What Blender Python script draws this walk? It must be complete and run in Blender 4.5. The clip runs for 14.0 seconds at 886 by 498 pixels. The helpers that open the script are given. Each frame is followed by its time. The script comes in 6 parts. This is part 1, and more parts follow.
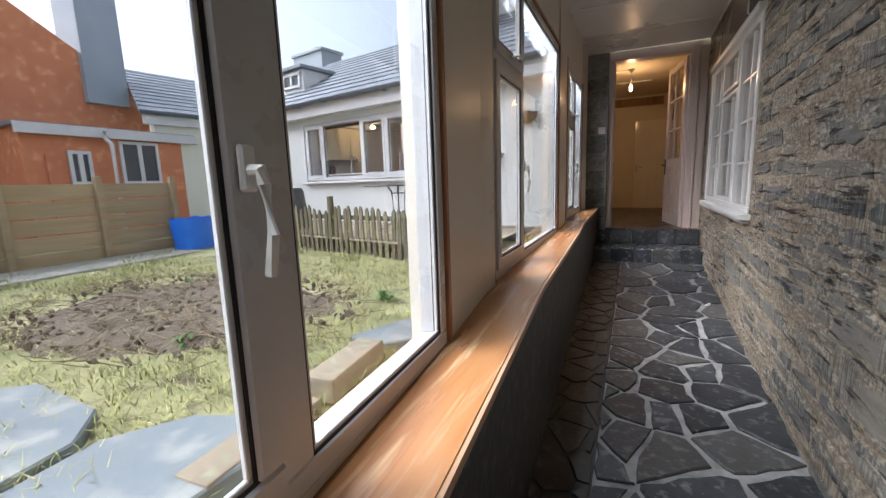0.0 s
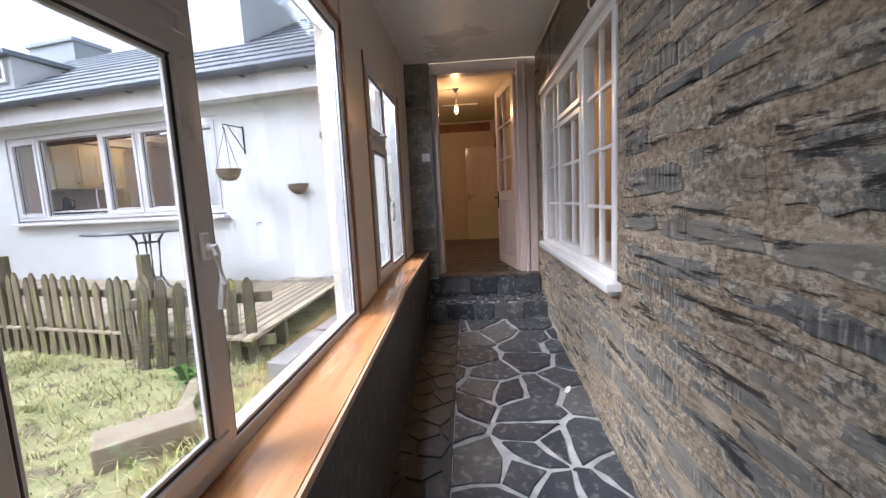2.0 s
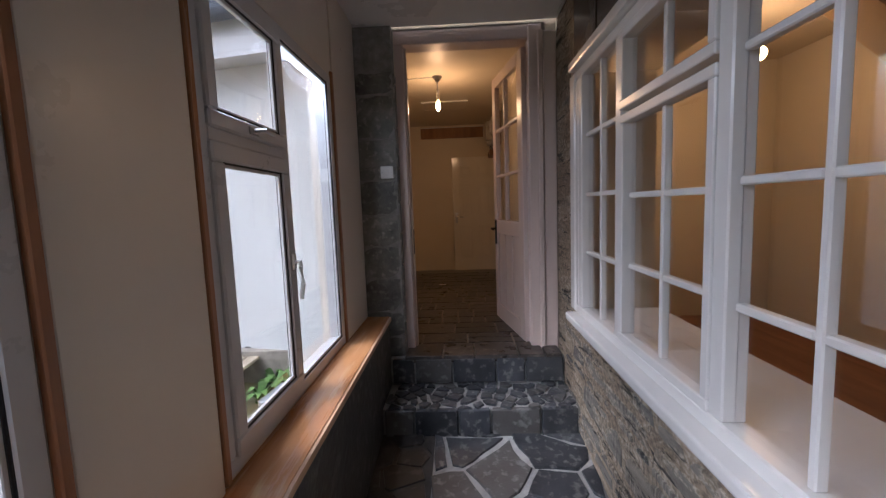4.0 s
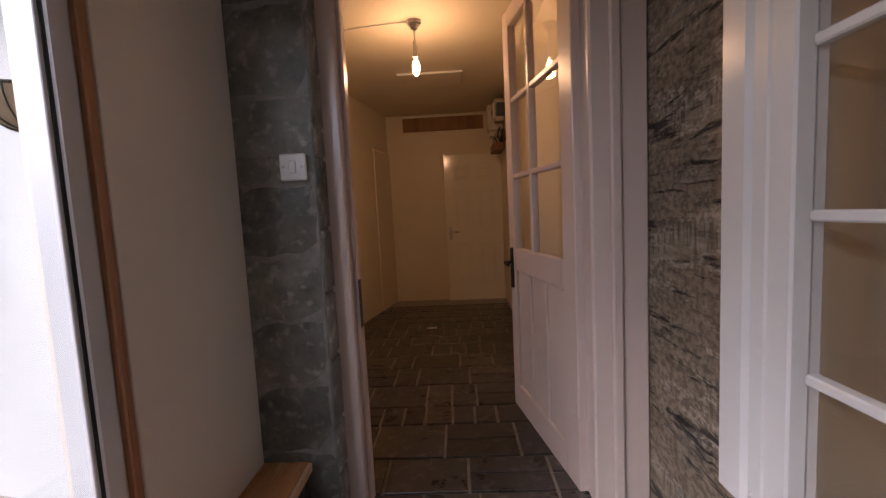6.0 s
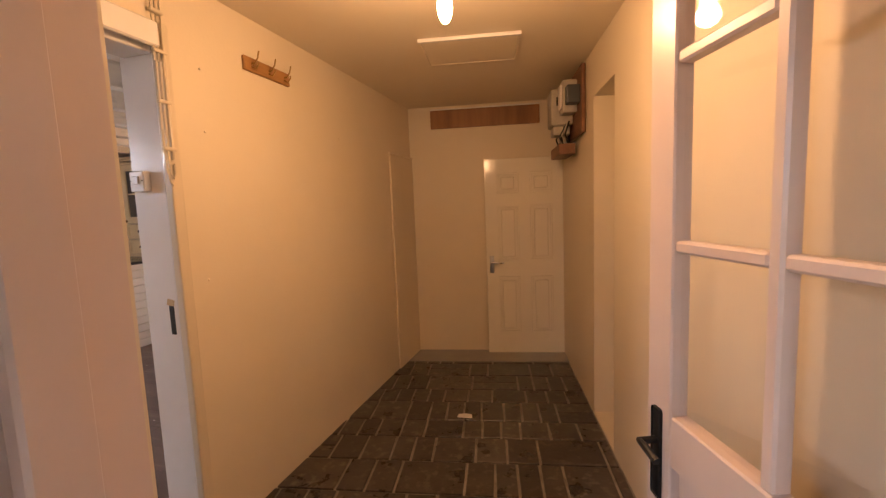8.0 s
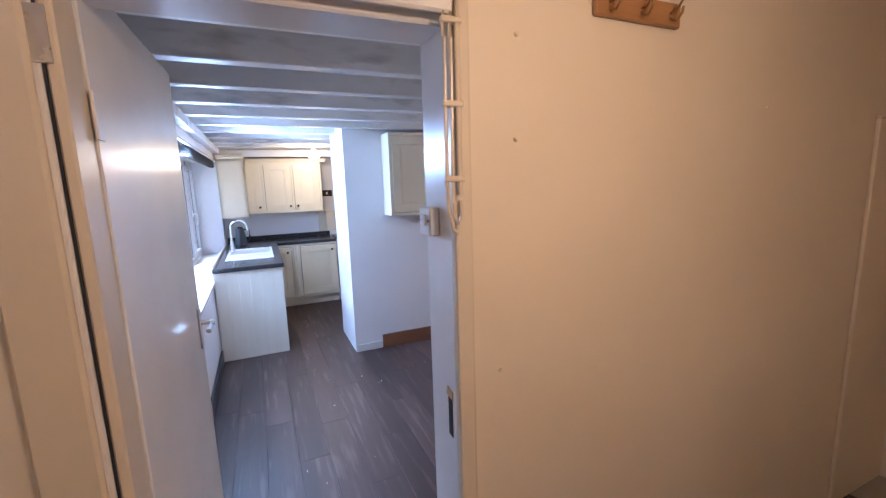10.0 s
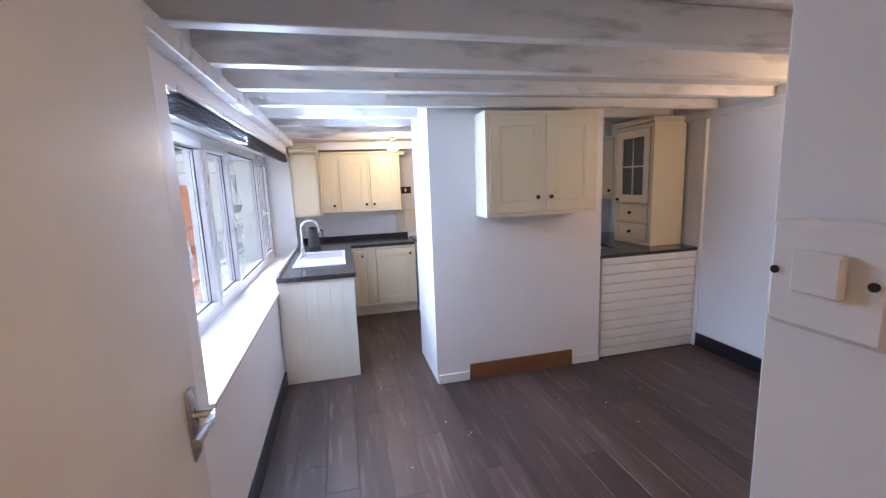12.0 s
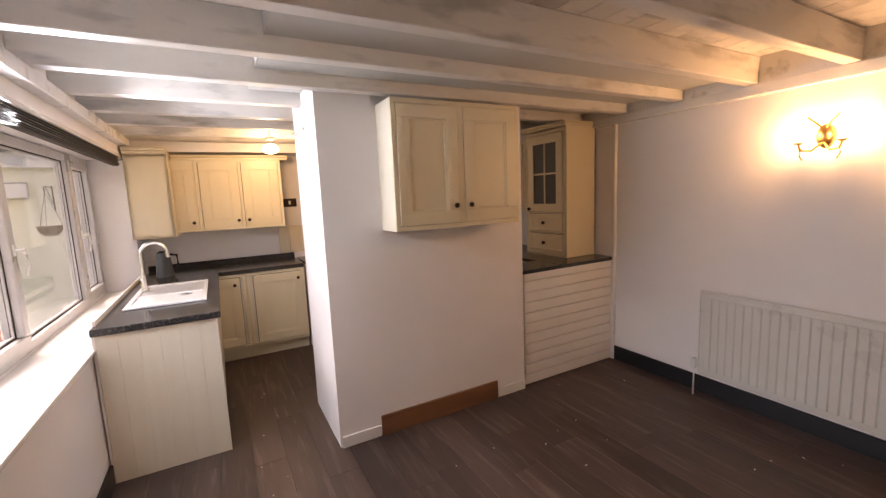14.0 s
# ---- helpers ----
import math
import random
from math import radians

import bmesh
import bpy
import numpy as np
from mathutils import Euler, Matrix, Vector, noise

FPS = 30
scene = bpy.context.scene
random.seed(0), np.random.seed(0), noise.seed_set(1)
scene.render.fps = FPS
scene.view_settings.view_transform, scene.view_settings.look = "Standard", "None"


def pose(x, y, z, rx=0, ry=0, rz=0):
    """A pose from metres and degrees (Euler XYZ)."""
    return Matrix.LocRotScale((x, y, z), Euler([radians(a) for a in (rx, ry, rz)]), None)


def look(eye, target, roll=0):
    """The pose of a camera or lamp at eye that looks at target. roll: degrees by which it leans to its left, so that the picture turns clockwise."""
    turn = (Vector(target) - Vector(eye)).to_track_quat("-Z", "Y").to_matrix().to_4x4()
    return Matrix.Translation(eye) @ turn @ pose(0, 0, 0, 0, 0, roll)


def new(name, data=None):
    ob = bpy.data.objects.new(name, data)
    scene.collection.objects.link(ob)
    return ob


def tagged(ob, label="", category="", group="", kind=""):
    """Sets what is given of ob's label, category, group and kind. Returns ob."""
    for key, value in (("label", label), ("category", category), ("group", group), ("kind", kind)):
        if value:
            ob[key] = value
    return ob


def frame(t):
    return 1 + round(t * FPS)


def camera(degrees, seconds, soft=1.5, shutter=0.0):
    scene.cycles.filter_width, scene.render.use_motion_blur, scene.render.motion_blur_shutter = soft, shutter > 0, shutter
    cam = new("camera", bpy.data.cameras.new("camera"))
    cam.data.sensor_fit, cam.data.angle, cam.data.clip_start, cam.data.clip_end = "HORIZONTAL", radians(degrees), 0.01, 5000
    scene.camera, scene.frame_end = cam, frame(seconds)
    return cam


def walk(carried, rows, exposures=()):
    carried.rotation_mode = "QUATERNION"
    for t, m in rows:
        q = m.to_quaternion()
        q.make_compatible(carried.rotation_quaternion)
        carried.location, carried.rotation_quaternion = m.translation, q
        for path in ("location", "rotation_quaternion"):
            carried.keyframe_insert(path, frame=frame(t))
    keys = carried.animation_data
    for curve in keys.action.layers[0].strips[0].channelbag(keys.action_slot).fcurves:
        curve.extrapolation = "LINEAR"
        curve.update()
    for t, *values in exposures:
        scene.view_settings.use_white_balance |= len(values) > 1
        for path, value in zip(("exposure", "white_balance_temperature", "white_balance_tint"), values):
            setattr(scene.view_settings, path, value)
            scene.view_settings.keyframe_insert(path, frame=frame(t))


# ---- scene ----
cam = camera(93.9, 14.0, soft=1.3)
PATH = [
    (0, look((0.291, 0.765, 1.280), (-0.540, 2.556, 0.961), -1.9)),
    (0.5, look((0.284, 1.108, 1.270), (-0.136, 3.038, 0.954), -2.3)),
    (1, look((0.339, 1.501, 1.336), (0.044, 3.458, 1.044), -2.7)),
    (1.5, look((0.337, 1.893, 1.372), (0.095, 3.861, 1.108), -2.9)),
    (2, look((0.319, 2.296, 1.442), (0.179, 4.276, 1.199), -2.8)),
    (2.5, look((0.364, 2.729, 1.496), (0.256, 4.714, 1.280), -2.3)),
    (3, look((0.379, 3.109, 1.536), (0.294, 5.096, 1.325), -2.2)),
    (3.2, look((0.365, 3.282, 1.558), (0.285, 5.269, 1.351), -1.8)),
    (5.3, look((0.358, 4.888, 1.683), (0.270, 6.877, 1.483), -3.2)),
    (5.5, look((0.356, 5.056, 1.674), (0.279, 7.046, 1.490), -3.4)),
    (6, look((0.393, 5.426, 1.712), (0.317, 7.417, 1.533), -2.9)),
    (6.5, look((0.374, 5.799, 1.736), (0.296, 7.789, 1.555), -2.4)),
    (7, look((0.367, 6.136, 1.779), (0.282, 8.126, 1.600), -2.4)),
    (7.2, look((0.357, 6.260, 1.800), (0.266, 8.250, 1.620), -2.3)),
    (9.3, look((0.129, 7.329, 2.239), (-0.947, 8.986, 1.933), -2.2)),
    (9.5, look((0.080, 7.408, 2.231), (-1.189, 8.924, 1.927), -1.9)),
    (10, look((-0.073, 7.575, 2.230), (-1.702, 8.691, 1.911), -1.8)),
    (10.5, look((-0.320, 7.654, 2.211), (-2.050, 8.601, 1.884), -1.3)),
    (11, look((-0.541, 7.687, 2.222), (-2.304, 8.572, 1.890), -1.8)),
    (11.5, look((-0.725, 7.758, 2.204), (-2.505, 8.609, 1.872), -2.0)),
    (12, look((-0.890, 7.830, 2.201), (-2.691, 8.639, 1.884), -2.2)),
    (12.5, look((-1.066, 7.851, 2.191), (-2.877, 8.644, 1.885), -2.2)),
    (13, look((-1.228, 7.862, 2.193), (-3.028, 8.680, 1.899), -2.5)),
    (13.5, look((-1.361, 7.950, 2.143), (-3.062, 8.961, 1.854), -2.6)),
    (14, look((-1.477, 8.058, 2.141), (-3.017, 9.308, 1.878), -2.5)),
]
EXPOSURES = [(0, 1.5, 5900, 12), (0.5, 1.35, 5700, 13), (1, 1.75, 6000, 15), (1.5, 2.35, 6000, 15), (2, 1.85, 5700, 15), (2.5, 1.4, 5600, 16), (3.2, 1.2, 5500, 17), (5.5, 1.3, 5800, 22), (6.1, 1.6, 6200, 24),
             (6.5, 2.1, 7200, 22), (7.2, 3.0, 7200, 25), (9.5, 2.55, 4350, 15), (10, 2.65, 4400, 15), (11, 2.5, 4250, 13), (12, 2.62, 4950, 15), (12.5, 2.62, 5200, 17), (14, 2.25, 7200, 24)]
walk(cam, PATH, EXPOSURES)

# world, sun, lamps
SUN_UP, SUN_AZ = radians(46), radians(244)
world = bpy.data.worlds.new("overcast_sky")
scene.world = world
world.use_nodes = True
wn, wl = world.node_tree.nodes, world.node_tree.links
sky = wn.new("ShaderNodeTexSky")
sky.sky_type, sky.sun_disc = "NISHITA", False
sky.sun_elevation, sky.sun_rotation = SUN_UP, SUN_AZ
sky.dust_density, sky.air_density, sky.ozone_density = 6.0, 1.0, 0.6
pale = wn.new("ShaderNodeHueSaturation")
pale.inputs["Saturation"].default_value = 0.4
pale.inputs["Value"].default_value = 1.0
wl.new(sky.outputs[0], pale.inputs["Color"])
wl.new(pale.outputs[0], wn["Background"].inputs["Color"])
wn["Background"].inputs["Strength"].default_value = 0.15


def lamp(name, kind, m, energy, colour, **kw):
    data = bpy.data.lights.new(name, kind)
    data.energy, data.color = energy, colour
    for key, value in kw.items():
        setattr(data, key, value)
    ob = new(name, data)
    ob.matrix_world = m
    return ob


lamp("sun", "SUN", look((0, 0, 0), (-math.sin(SUN_AZ) * math.cos(SUN_UP), -math.cos(SUN_AZ) * math.cos(SUN_UP), -math.sin(SUN_UP))), 0.95, (1, 0.98, 0.96), angle=radians(40))

# the kitchen's own axes: its walls are turned against the passage's
KM = Matrix.Translation((-1.498, 0.161, 0.60)) @ Matrix.Rotation(-0.1864, 4, "Z")
HERE = Matrix()
WARM = (1.0, 0.62, 0.32)
lamp("hall_bulb_light", "POINT", pose(0.18, 8.11, 2.585), 3.7, (1.0, 0.57, 0.27), shadow_soft_size=0.035)

# area lamps added at the window heads to strengthen the daylight indoors
lamp("kitchen_window_light", "AREA", KM @ look((-3.6, 7.03, 1.90), (-3.0, 8.6, 1.3)), 12, (0.80, 0.90, 1.0), shape="RECTANGLE", size=1.8, size_y=0.09)
for y0, y1 in ((0.3, 1.9), (3.3, 4.45), (5.6, 6.2)):
    lamp("passage_window_light", "AREA", look((-0.41, (y0 + y1) / 2, 2.31), (0.9, (y0 + y1) / 2, 1.1)), 4.5 * (y1 - y0), (0.86, 0.93, 1.0), shape="RECTANGLE", size=y1 - y0, size_y=0.07)

# ---------------- materials ----------------
def surf(name, c1, c2=None, scale=4.0, rough=0.6, bump=0.15, dist=0.004, metal=0.0, stretch=(1, 1, 1), c3=None, fine=90.0, vary=0.0, spec=0.5, rvar=0.12, contrast=0.22, coat=0.0, palette=()):
    """Two scales of variation: blotches of c2 over c1 with flecks of c3, and a fine relief."""
    m = bpy.data.materials.new(name)
    m.use_nodes = True
    n, l = m.node_tree.nodes, m.node_tree.links
    p = n["Principled BSDF"]
    c2 = c2 or tuple(v * 0.85 for v in c1)
    co = n.new("ShaderNodeTexCoord")
    mp = n.new("ShaderNodeMapping")
    mp.inputs["Scale"].default_value = stretch
    l.new(co.outputs["Object"], mp.inputs[0])
    vec = mp.outputs[0]
    oi = n.new("ShaderNodeObjectInfo")
    geo = n.new("ShaderNodeNewGeometry")
    add = n.new("ShaderNodeMath")
    add.operation = "ADD"
    l.new(oi.outputs["Random"], add.inputs[0])
    l.new(geo.outputs["Random Per Island"], add.inputs[1])
    fr = n.new("ShaderNodeMath")
    fr.operation = "FRACT"
    l.new(add.outputs[0], fr.inputs[0])
    if vary:
        sh = n.new("ShaderNodeVectorMath")
        sh.operation = "ADD"
        cb = n.new("ShaderNodeCombineXYZ")
        mul = n.new("ShaderNodeMath")
        mul.operation = "MULTIPLY"
        mul.inputs[1].default_value = 37.0
        l.new(fr.outputs[0], mul.inputs[0])
        l.new(mul.outputs[0], cb.inputs[0])
        l.new(mul.outputs[0], cb.inputs[2])
        l.new(vec, sh.inputs[0])
        l.new(cb.outputs[0], sh.inputs[1])
        vec = sh.outputs[0]
    a = n.new("ShaderNodeTexNoise")
    a.inputs["Scale"].default_value, a.inputs["Detail"].default_value, a.inputs["Roughness"].default_value = scale, 6.0, 0.62
    b = n.new("ShaderNodeTexNoise")
    b.inputs["Scale"].default_value, b.inputs["Detail"].default_value = fine, 3.0
    l.new(vec, a.inputs["Vector"])
    l.new(vec, b.inputs["Vector"])
    r = n.new("ShaderNodeValToRGB")
    r.color_ramp.elements[0].position, r.color_ramp.elements[1].position = 0.5 - contrast, 0.5 + contrast
    r.color_ramp.elements[0].color, r.color_ramp.elements[1].color = (*c1, 1), (*c2, 1)
    l.new(a.outputs["Fac"], r.inputs[0])
    col = r.outputs[0]
    if palette:
        pr = n.new("ShaderNodeValToRGB")
        pr.color_ramp.interpolation = "CONSTANT"
        for i, c in enumerate(palette):
            e = pr.color_ramp.elements[i] if i < 2 else pr.color_ramp.elements.new(i / len(palette))
            e.position, e.color = i / len(palette), (*c, 1)
        l.new(fr.outputs[0], pr.inputs[0])
        pm_ = n.new("ShaderNodeMix")
        pm_.data_type, pm_.blend_type = "RGBA", "MIX"
        pm_.inputs[0].default_value = 0.62
        l.new(col, pm_.inputs[6])
        l.new(pr.outputs[0], pm_.inputs[7])
        col = pm_.outputs[2]
    if c3:
        k = n.new("ShaderNodeTexNoise")
        k.inputs["Scale"].default_value, k.inputs["Detail"].default_value = scale * 3.1, 5.0
        l.new(vec, k.inputs["Vector"])
        rr = n.new("ShaderNodeValToRGB")
        rr.color_ramp.elements[0].position, rr.color_ramp.elements[1].position = 0.54, 0.68
        l.new(k.outputs["Fac"], rr.inputs[0])
        mx = n.new("ShaderNodeMix")
        mx.data_type = "RGBA"
        mx.inputs[7].default_value = (*c3, 1)
        l.new(rr.outputs[0], mx.inputs[0])
        l.new(col, mx.inputs[6])
        col = mx.outputs[2]
    if vary:
        hs = n.new("ShaderNodeHueSaturation")
        mr = n.new("ShaderNodeMapRange")
        mr.inputs["To Min"].default_value, mr.inputs["To Max"].default_value = 1 - vary, 1 + vary
        l.new(fr.outputs[0], mr.inputs[0])
        l.new(mr.outputs[0], hs.inputs["Value"])
        l.new(col, hs.inputs["Color"])
        col = hs.outputs[0]
    l.new(col, p.inputs["Base Color"])
    rm = n.new("ShaderNodeMapRange")
    rm.inputs["To Min"].default_value, rm.inputs["To Max"].default_value = max(0.03, rough - rvar), min(1, rough + rvar)
    l.new(a.outputs["Fac"], rm.inputs[0])
    l.new(rm.outputs[0], p.inputs["Roughness"])
    p.inputs["Metallic"].default_value = metal
    p.inputs["Specular IOR Level"].default_value = spec
    p.inputs["Coat Weight"].default_value = coat
    if bump:
        sm = n.new("ShaderNodeMath")
        sm.operation = "MULTIPLY_ADD"
        sm.inputs[1].default_value = 0.35
        l.new(b.outputs["Fac"], sm.inputs[0])
        l.new(a.outputs["Fac"], sm.inputs[2])
        bp = n.new("ShaderNodeBump")
        bp.inputs["Strength"].default_value, bp.inputs["Distance"].default_value = bump, dist
        l.new(sm.outputs[0], bp.inputs["Height"])
        l.new(bp.outputs[0], p.inputs["Normal"])
    return m


def plain(name, c, rough=0.4, metal=0.0, glow=0.0, glow_c=None):
    m = bpy.data.materials.new(name)
    m.use_nodes = True
    p = m.node_tree.nodes["Principled BSDF"]
    p.inputs["Base Color"].default_value = (*c, 1)
    p.inputs["Roughness"].default_value, p.inputs["Metallic"].default_value = rough, metal
    if glow:
        p.inputs["Emission Color"].default_value = (*(glow_c or c), 1)
        p.inputs["Emission Strength"].default_value = glow
    return m


def glass(name, rough=0.0, tint=(1, 1, 1), share=0.12):
    """A thin pane: clear with a weak mirror in it."""
    m = bpy.data.materials.new(name)
    m.use_nodes = True
    n, l = m.node_tree.nodes, m.node_tree.links
    n.remove(n["Principled BSDF"])
    t, g, x, f = n.new("ShaderNodeBsdfTransparent"), n.new("ShaderNodeBsdfGlossy"), n.new("ShaderNodeMixShader"), n.new("ShaderNodeLayerWeight")
    f.inputs["Blend"].default_value = 0.5
    pw = n.new("ShaderNodeMath")
    pw.operation, pw.inputs[1].default_value = "POWER", 4.0
    ad = n.new("ShaderNodeMath")
    ad.operation, ad.inputs[1].default_value, ad.inputs[2].default_value, ad.use_clamp = "MULTIPLY_ADD", 0.7, 0.035, True
    l.new(f.outputs["Facing"], pw.inputs[0])
    l.new(pw.outputs[0], ad.inputs[0])
    t.inputs[0].default_value = (*tint, 1)
    g.inputs["Roughness"].default_value = rough
    l.new(ad.outputs[0], x.inputs[0])
    l.new(t.outputs[0], x.inputs[1])
    l.new(g.outputs[0], x.inputs[2])
    l.new(x.outputs[0], n["Material Output"].inputs["Surface"])
    return m


def wood(name, c1, c2, rough=0.4, ring=14.0, stretch=(1, 0.06, 1), vary=0.0, bump=0.08, coat=0.0, c3=None):
    return surf(name, c1, c2, scale=ring, rough=rough, bump=bump, dist=0.002, stretch=stretch, vary=vary, fine=60, contrast=0.18, coat=coat, c3=c3)




def rough_stone(name, dark, mid, pale, earth, own=0.0, smear=0.5):
    """Split slate laid in earth mortar: long streaks, dark clefts, fine tool ticks, and mortar smeared over in patches."""
    m = bpy.data.materials.new(name)
    m.use_nodes = True
    n, l = m.node_tree.nodes, m.node_tree.links
    p = n["Principled BSDF"]
    geo = n.new("ShaderNodeNewGeometry")
    oi = n.new("ShaderNodeObjectInfo")
    add = n.new("ShaderNodeMath")
    fr = n.new("ShaderNodeMath")
    fr.operation = "FRACT"
    l.new(oi.outputs["Random"], add.inputs[0])
    l.new(geo.outputs["Random Per Island"], add.inputs[1])
    l.new(add.outputs[0], fr.inputs[0])

    def noise_at(stretch, scale, detail, rough, distort=0.0, turn=0.0):
        mp, t = n.new("ShaderNodeMapping"), n.new("ShaderNodeTexNoise")
        mp.inputs["Rotation"].default_value = (radians(turn), 0, 0)
        mp.inputs["Scale"].default_value = stretch
        t.inputs["Scale"].default_value, t.inputs["Detail"].default_value, t.inputs["Roughness"].default_value, t.inputs["Distortion"].default_value = scale, detail, rough, distort
        l.new(geo.outputs["Position"], mp.inputs[0])
        l.new(mp.outputs[0], t.inputs["Vector"])
        return t.outputs["Fac"]

    def ramp(fac, stops):
        t = n.new("ShaderNodeValToRGB")
        for i, (at, c) in enumerate(stops):
            e = t.color_ramp.elements[i] if i < 2 else t.color_ramp.elements.new(at)
            e.position, e.color = at, (*c, 1)
        l.new(fac, t.inputs[0])
        return t.outputs[0]

    def mix(kind, fac, a, b):
        t = n.new("ShaderNodeMix")
        t.data_type, t.blend_type = "RGBA", kind
        if isinstance(fac, float):
            t.inputs[0].default_value = fac
        else:
            l.new(fac, t.inputs[0])
        l.new(a, t.inputs[6])
        l.new(b, t.inputs[7])
        return t.outputs[2]

    def mul(a, b):
        t = n.new("ShaderNodeMath")
        t.operation = "MULTIPLY"
        for k, v in enumerate((a, b)):
            if isinstance(v, float):
                t.inputs[k].default_value = v
            else:
                l.new(v, t.inputs[k])
        return t.outputs[0]

    def plus(a, b):
        t = n.new("ShaderNodeMath")
        l.new(a, t.inputs[0])
        l.new(b, t.inputs[1])
        return t.outputs[0]

    grey = lambda v: (v, v, v)
    streak = noise_at((1, 0.7, 3.4), 8.0, 9, 0.74, 0.2)
    cleft = noise_at((1, 0.55, 4.6), 6.0, 7, 0.68, 0.3)
    patch = noise_at((1, 0.6, 2.4), 2.1, 9, 0.70, 0.3)
    tick = noise_at((1, 70, 7), 1.0, 2, 0.45, turn=-14)
    area = noise_at((1, 1, 2.2), 1.9, 3, 0.5)
    col = ramp(streak, ((0.34, dark), (0.46, mid), (0.57, tuple((a + b) / 2 for a, b in zip(mid, pale))), (0.70, pale)))
    if own:
        tone = ramp(fr.outputs[0], ((0.0, (0.14, 0.145, 0.145)), (0.2, (0.32, 0.265, 0.19)), (0.4, (0.055, 0.055, 0.056)), (0.6, (0.22, 0.205, 0.17)), (0.8, (0.36, 0.305, 0.225)), (1.0, (0.11, 0.108, 0.10))))
        col = mix("MIX", own, col, tone)
    mask = ramp(area, ((0.49, grey(0.0)), (0.54, grey(1.0))))
    col = mix("MULTIPLY", mul(mask, 0.65), col, ramp(tick, ((0.42, grey(0.28)), (0.54, grey(1.0)))))
    col = mix("MIX", mul(mul(mask, ramp(tick, ((0.55, grey(0.0)), (0.62, grey(1.0))))), 0.4), col, ramp(streak, ((0.4, (0.26, 0.22, 0.17)), (0.6, (0.62, 0.56, 0.46)))))
    smeared = ramp(patch, ((0.60 - 0.16 * smear, grey(0.0)), (0.64 - 0.16 * smear, grey(1.0))))
    fine = noise_at((1, 1, 1.4), 38.0, 4, 0.6)
    soil = mix("MULTIPLY", 0.6, ramp(streak, ((0.3, tuple(v * 0.62 for v in earth)), (0.68, tuple(min(1, v * 1.3) for v in earth)))), ramp(fine, ((0.42, grey(0.25)), (0.56, grey(1.0)))))
    col = mix("MIX", smeared, col, soil)
    edge = 0.62 - 0.16 * smear
    crust = ramp(patch, ((edge - 0.035, grey(0.0)), (edge - 0.008, grey(1.0)), (edge + 0.008, grey(1.0)), (edge + 0.03, grey(0.0))))
    col = mix("MIX", mul(mul(crust, ramp(fine, ((0.46, grey(0.0)), (0.56, grey(1.0))))), 0.75), col, ramp(streak, ((0.3, (0.50, 0.42, 0.31)), (0.7, (0.72, 0.64, 0.53)))))
    col = mix("MULTIPLY", 0.9, col, ramp(cleft, ((0.39, grey(0.05)), (0.43, grey(1.0)))))
    l.new(col, p.inputs["Base Color"])
    p.inputs["Roughness"].default_value = 0.6
    bp = n.new("ShaderNodeBump")
    bp.inputs["Strength"].default_value, bp.inputs["Distance"].default_value = 1.0, 0.03
    deep = ramp(cleft, ((0.30, grey(0.0)), (0.46, grey(1.0))))
    h = plus(mul(deep, 0.5), plus(mul(streak, 0.9), plus(mul(mul(tick, mask), 0.25), mul(fine, 0.22))))
    l.new(h, bp.inputs["Height"])
    l.new(bp.outputs[0], p.inputs["Normal"])
    return m


M_STONE = rough_stone("slate_stone", (0.07, 0.069, 0.066), (0.21, 0.205, 0.19), (0.42, 0.39, 0.34), (0.38, 0.31, 0.225), own=0.55, smear=0.5)
M_MORTAR = rough_stone("earth_mortar", (0.13, 0.105, 0.08), (0.34, 0.265, 0.18), (0.60, 0.50, 0.38), (0.40, 0.31, 0.215), smear=0.8)
M_FLAG = surf("floor_slate", (0.028, 0.030, 0.036), (0.095, 0.10, 0.108), scale=7, rough=0.42, bump=0.6, dist=0.008, c3=(0.17, 0.17, 0.165), fine=45, vary=0.3, contrast=0.16, palette=((0.035, 0.038, 0.046), (0.055, 0.058, 0.062), (0.02, 0.022, 0.025), (0.095, 0.088, 0.078), (0.04, 0.044, 0.052)))
M_GROUT = surf("pale_grout", (0.50, 0.49, 0.47), (0.22, 0.215, 0.205), scale=9, rough=0.7, bump=0.5, dist=0.006, fine=80)
M_TILE = surf("dark_slate_tile", (0.020, 0.017, 0.015), (0.075, 0.062, 0.052), scale=7, rough=0.3, bump=0.3, dist=0.005, c3=(0.11, 0.092, 0.075), fine=60, vary=0.4)
M_TGROUT = surf("tile_grout", (0.38, 0.34, 0.28), (0.17, 0.15, 0.125), scale=9, rough=0.8, bump=0.4)
M_BLOCK = surf("dark_block", (0.055, 0.058, 0.05), (0.27, 0.26, 0.225), scale=7, rough=0.5, bump=0.7, dist=0.008, c3=(0.33, 0.315, 0.27), fine=70, vary=0.3)
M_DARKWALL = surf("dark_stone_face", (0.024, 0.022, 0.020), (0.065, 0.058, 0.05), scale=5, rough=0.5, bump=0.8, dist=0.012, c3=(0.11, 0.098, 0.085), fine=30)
M_BLOCKJOINT = surf("grey_pointing", (0.15, 0.145, 0.13), (0.33, 0.32, 0.29), scale=14, rough=0.85, bump=0.7, dist=0.006)
M_PANEL = surf("cream_board", (0.66, 0.60, 0.52), (0.70, 0.64, 0.56), scale=2.5, rough=0.32, bump=0.06, dist=0.002, fine=140)
M_WALL = surf("cream_paint", (0.66, 0.57, 0.42), (0.70, 0.61, 0.46), scale=1.8, rough=0.45, bump=0.35, dist=0.005, fine=60)
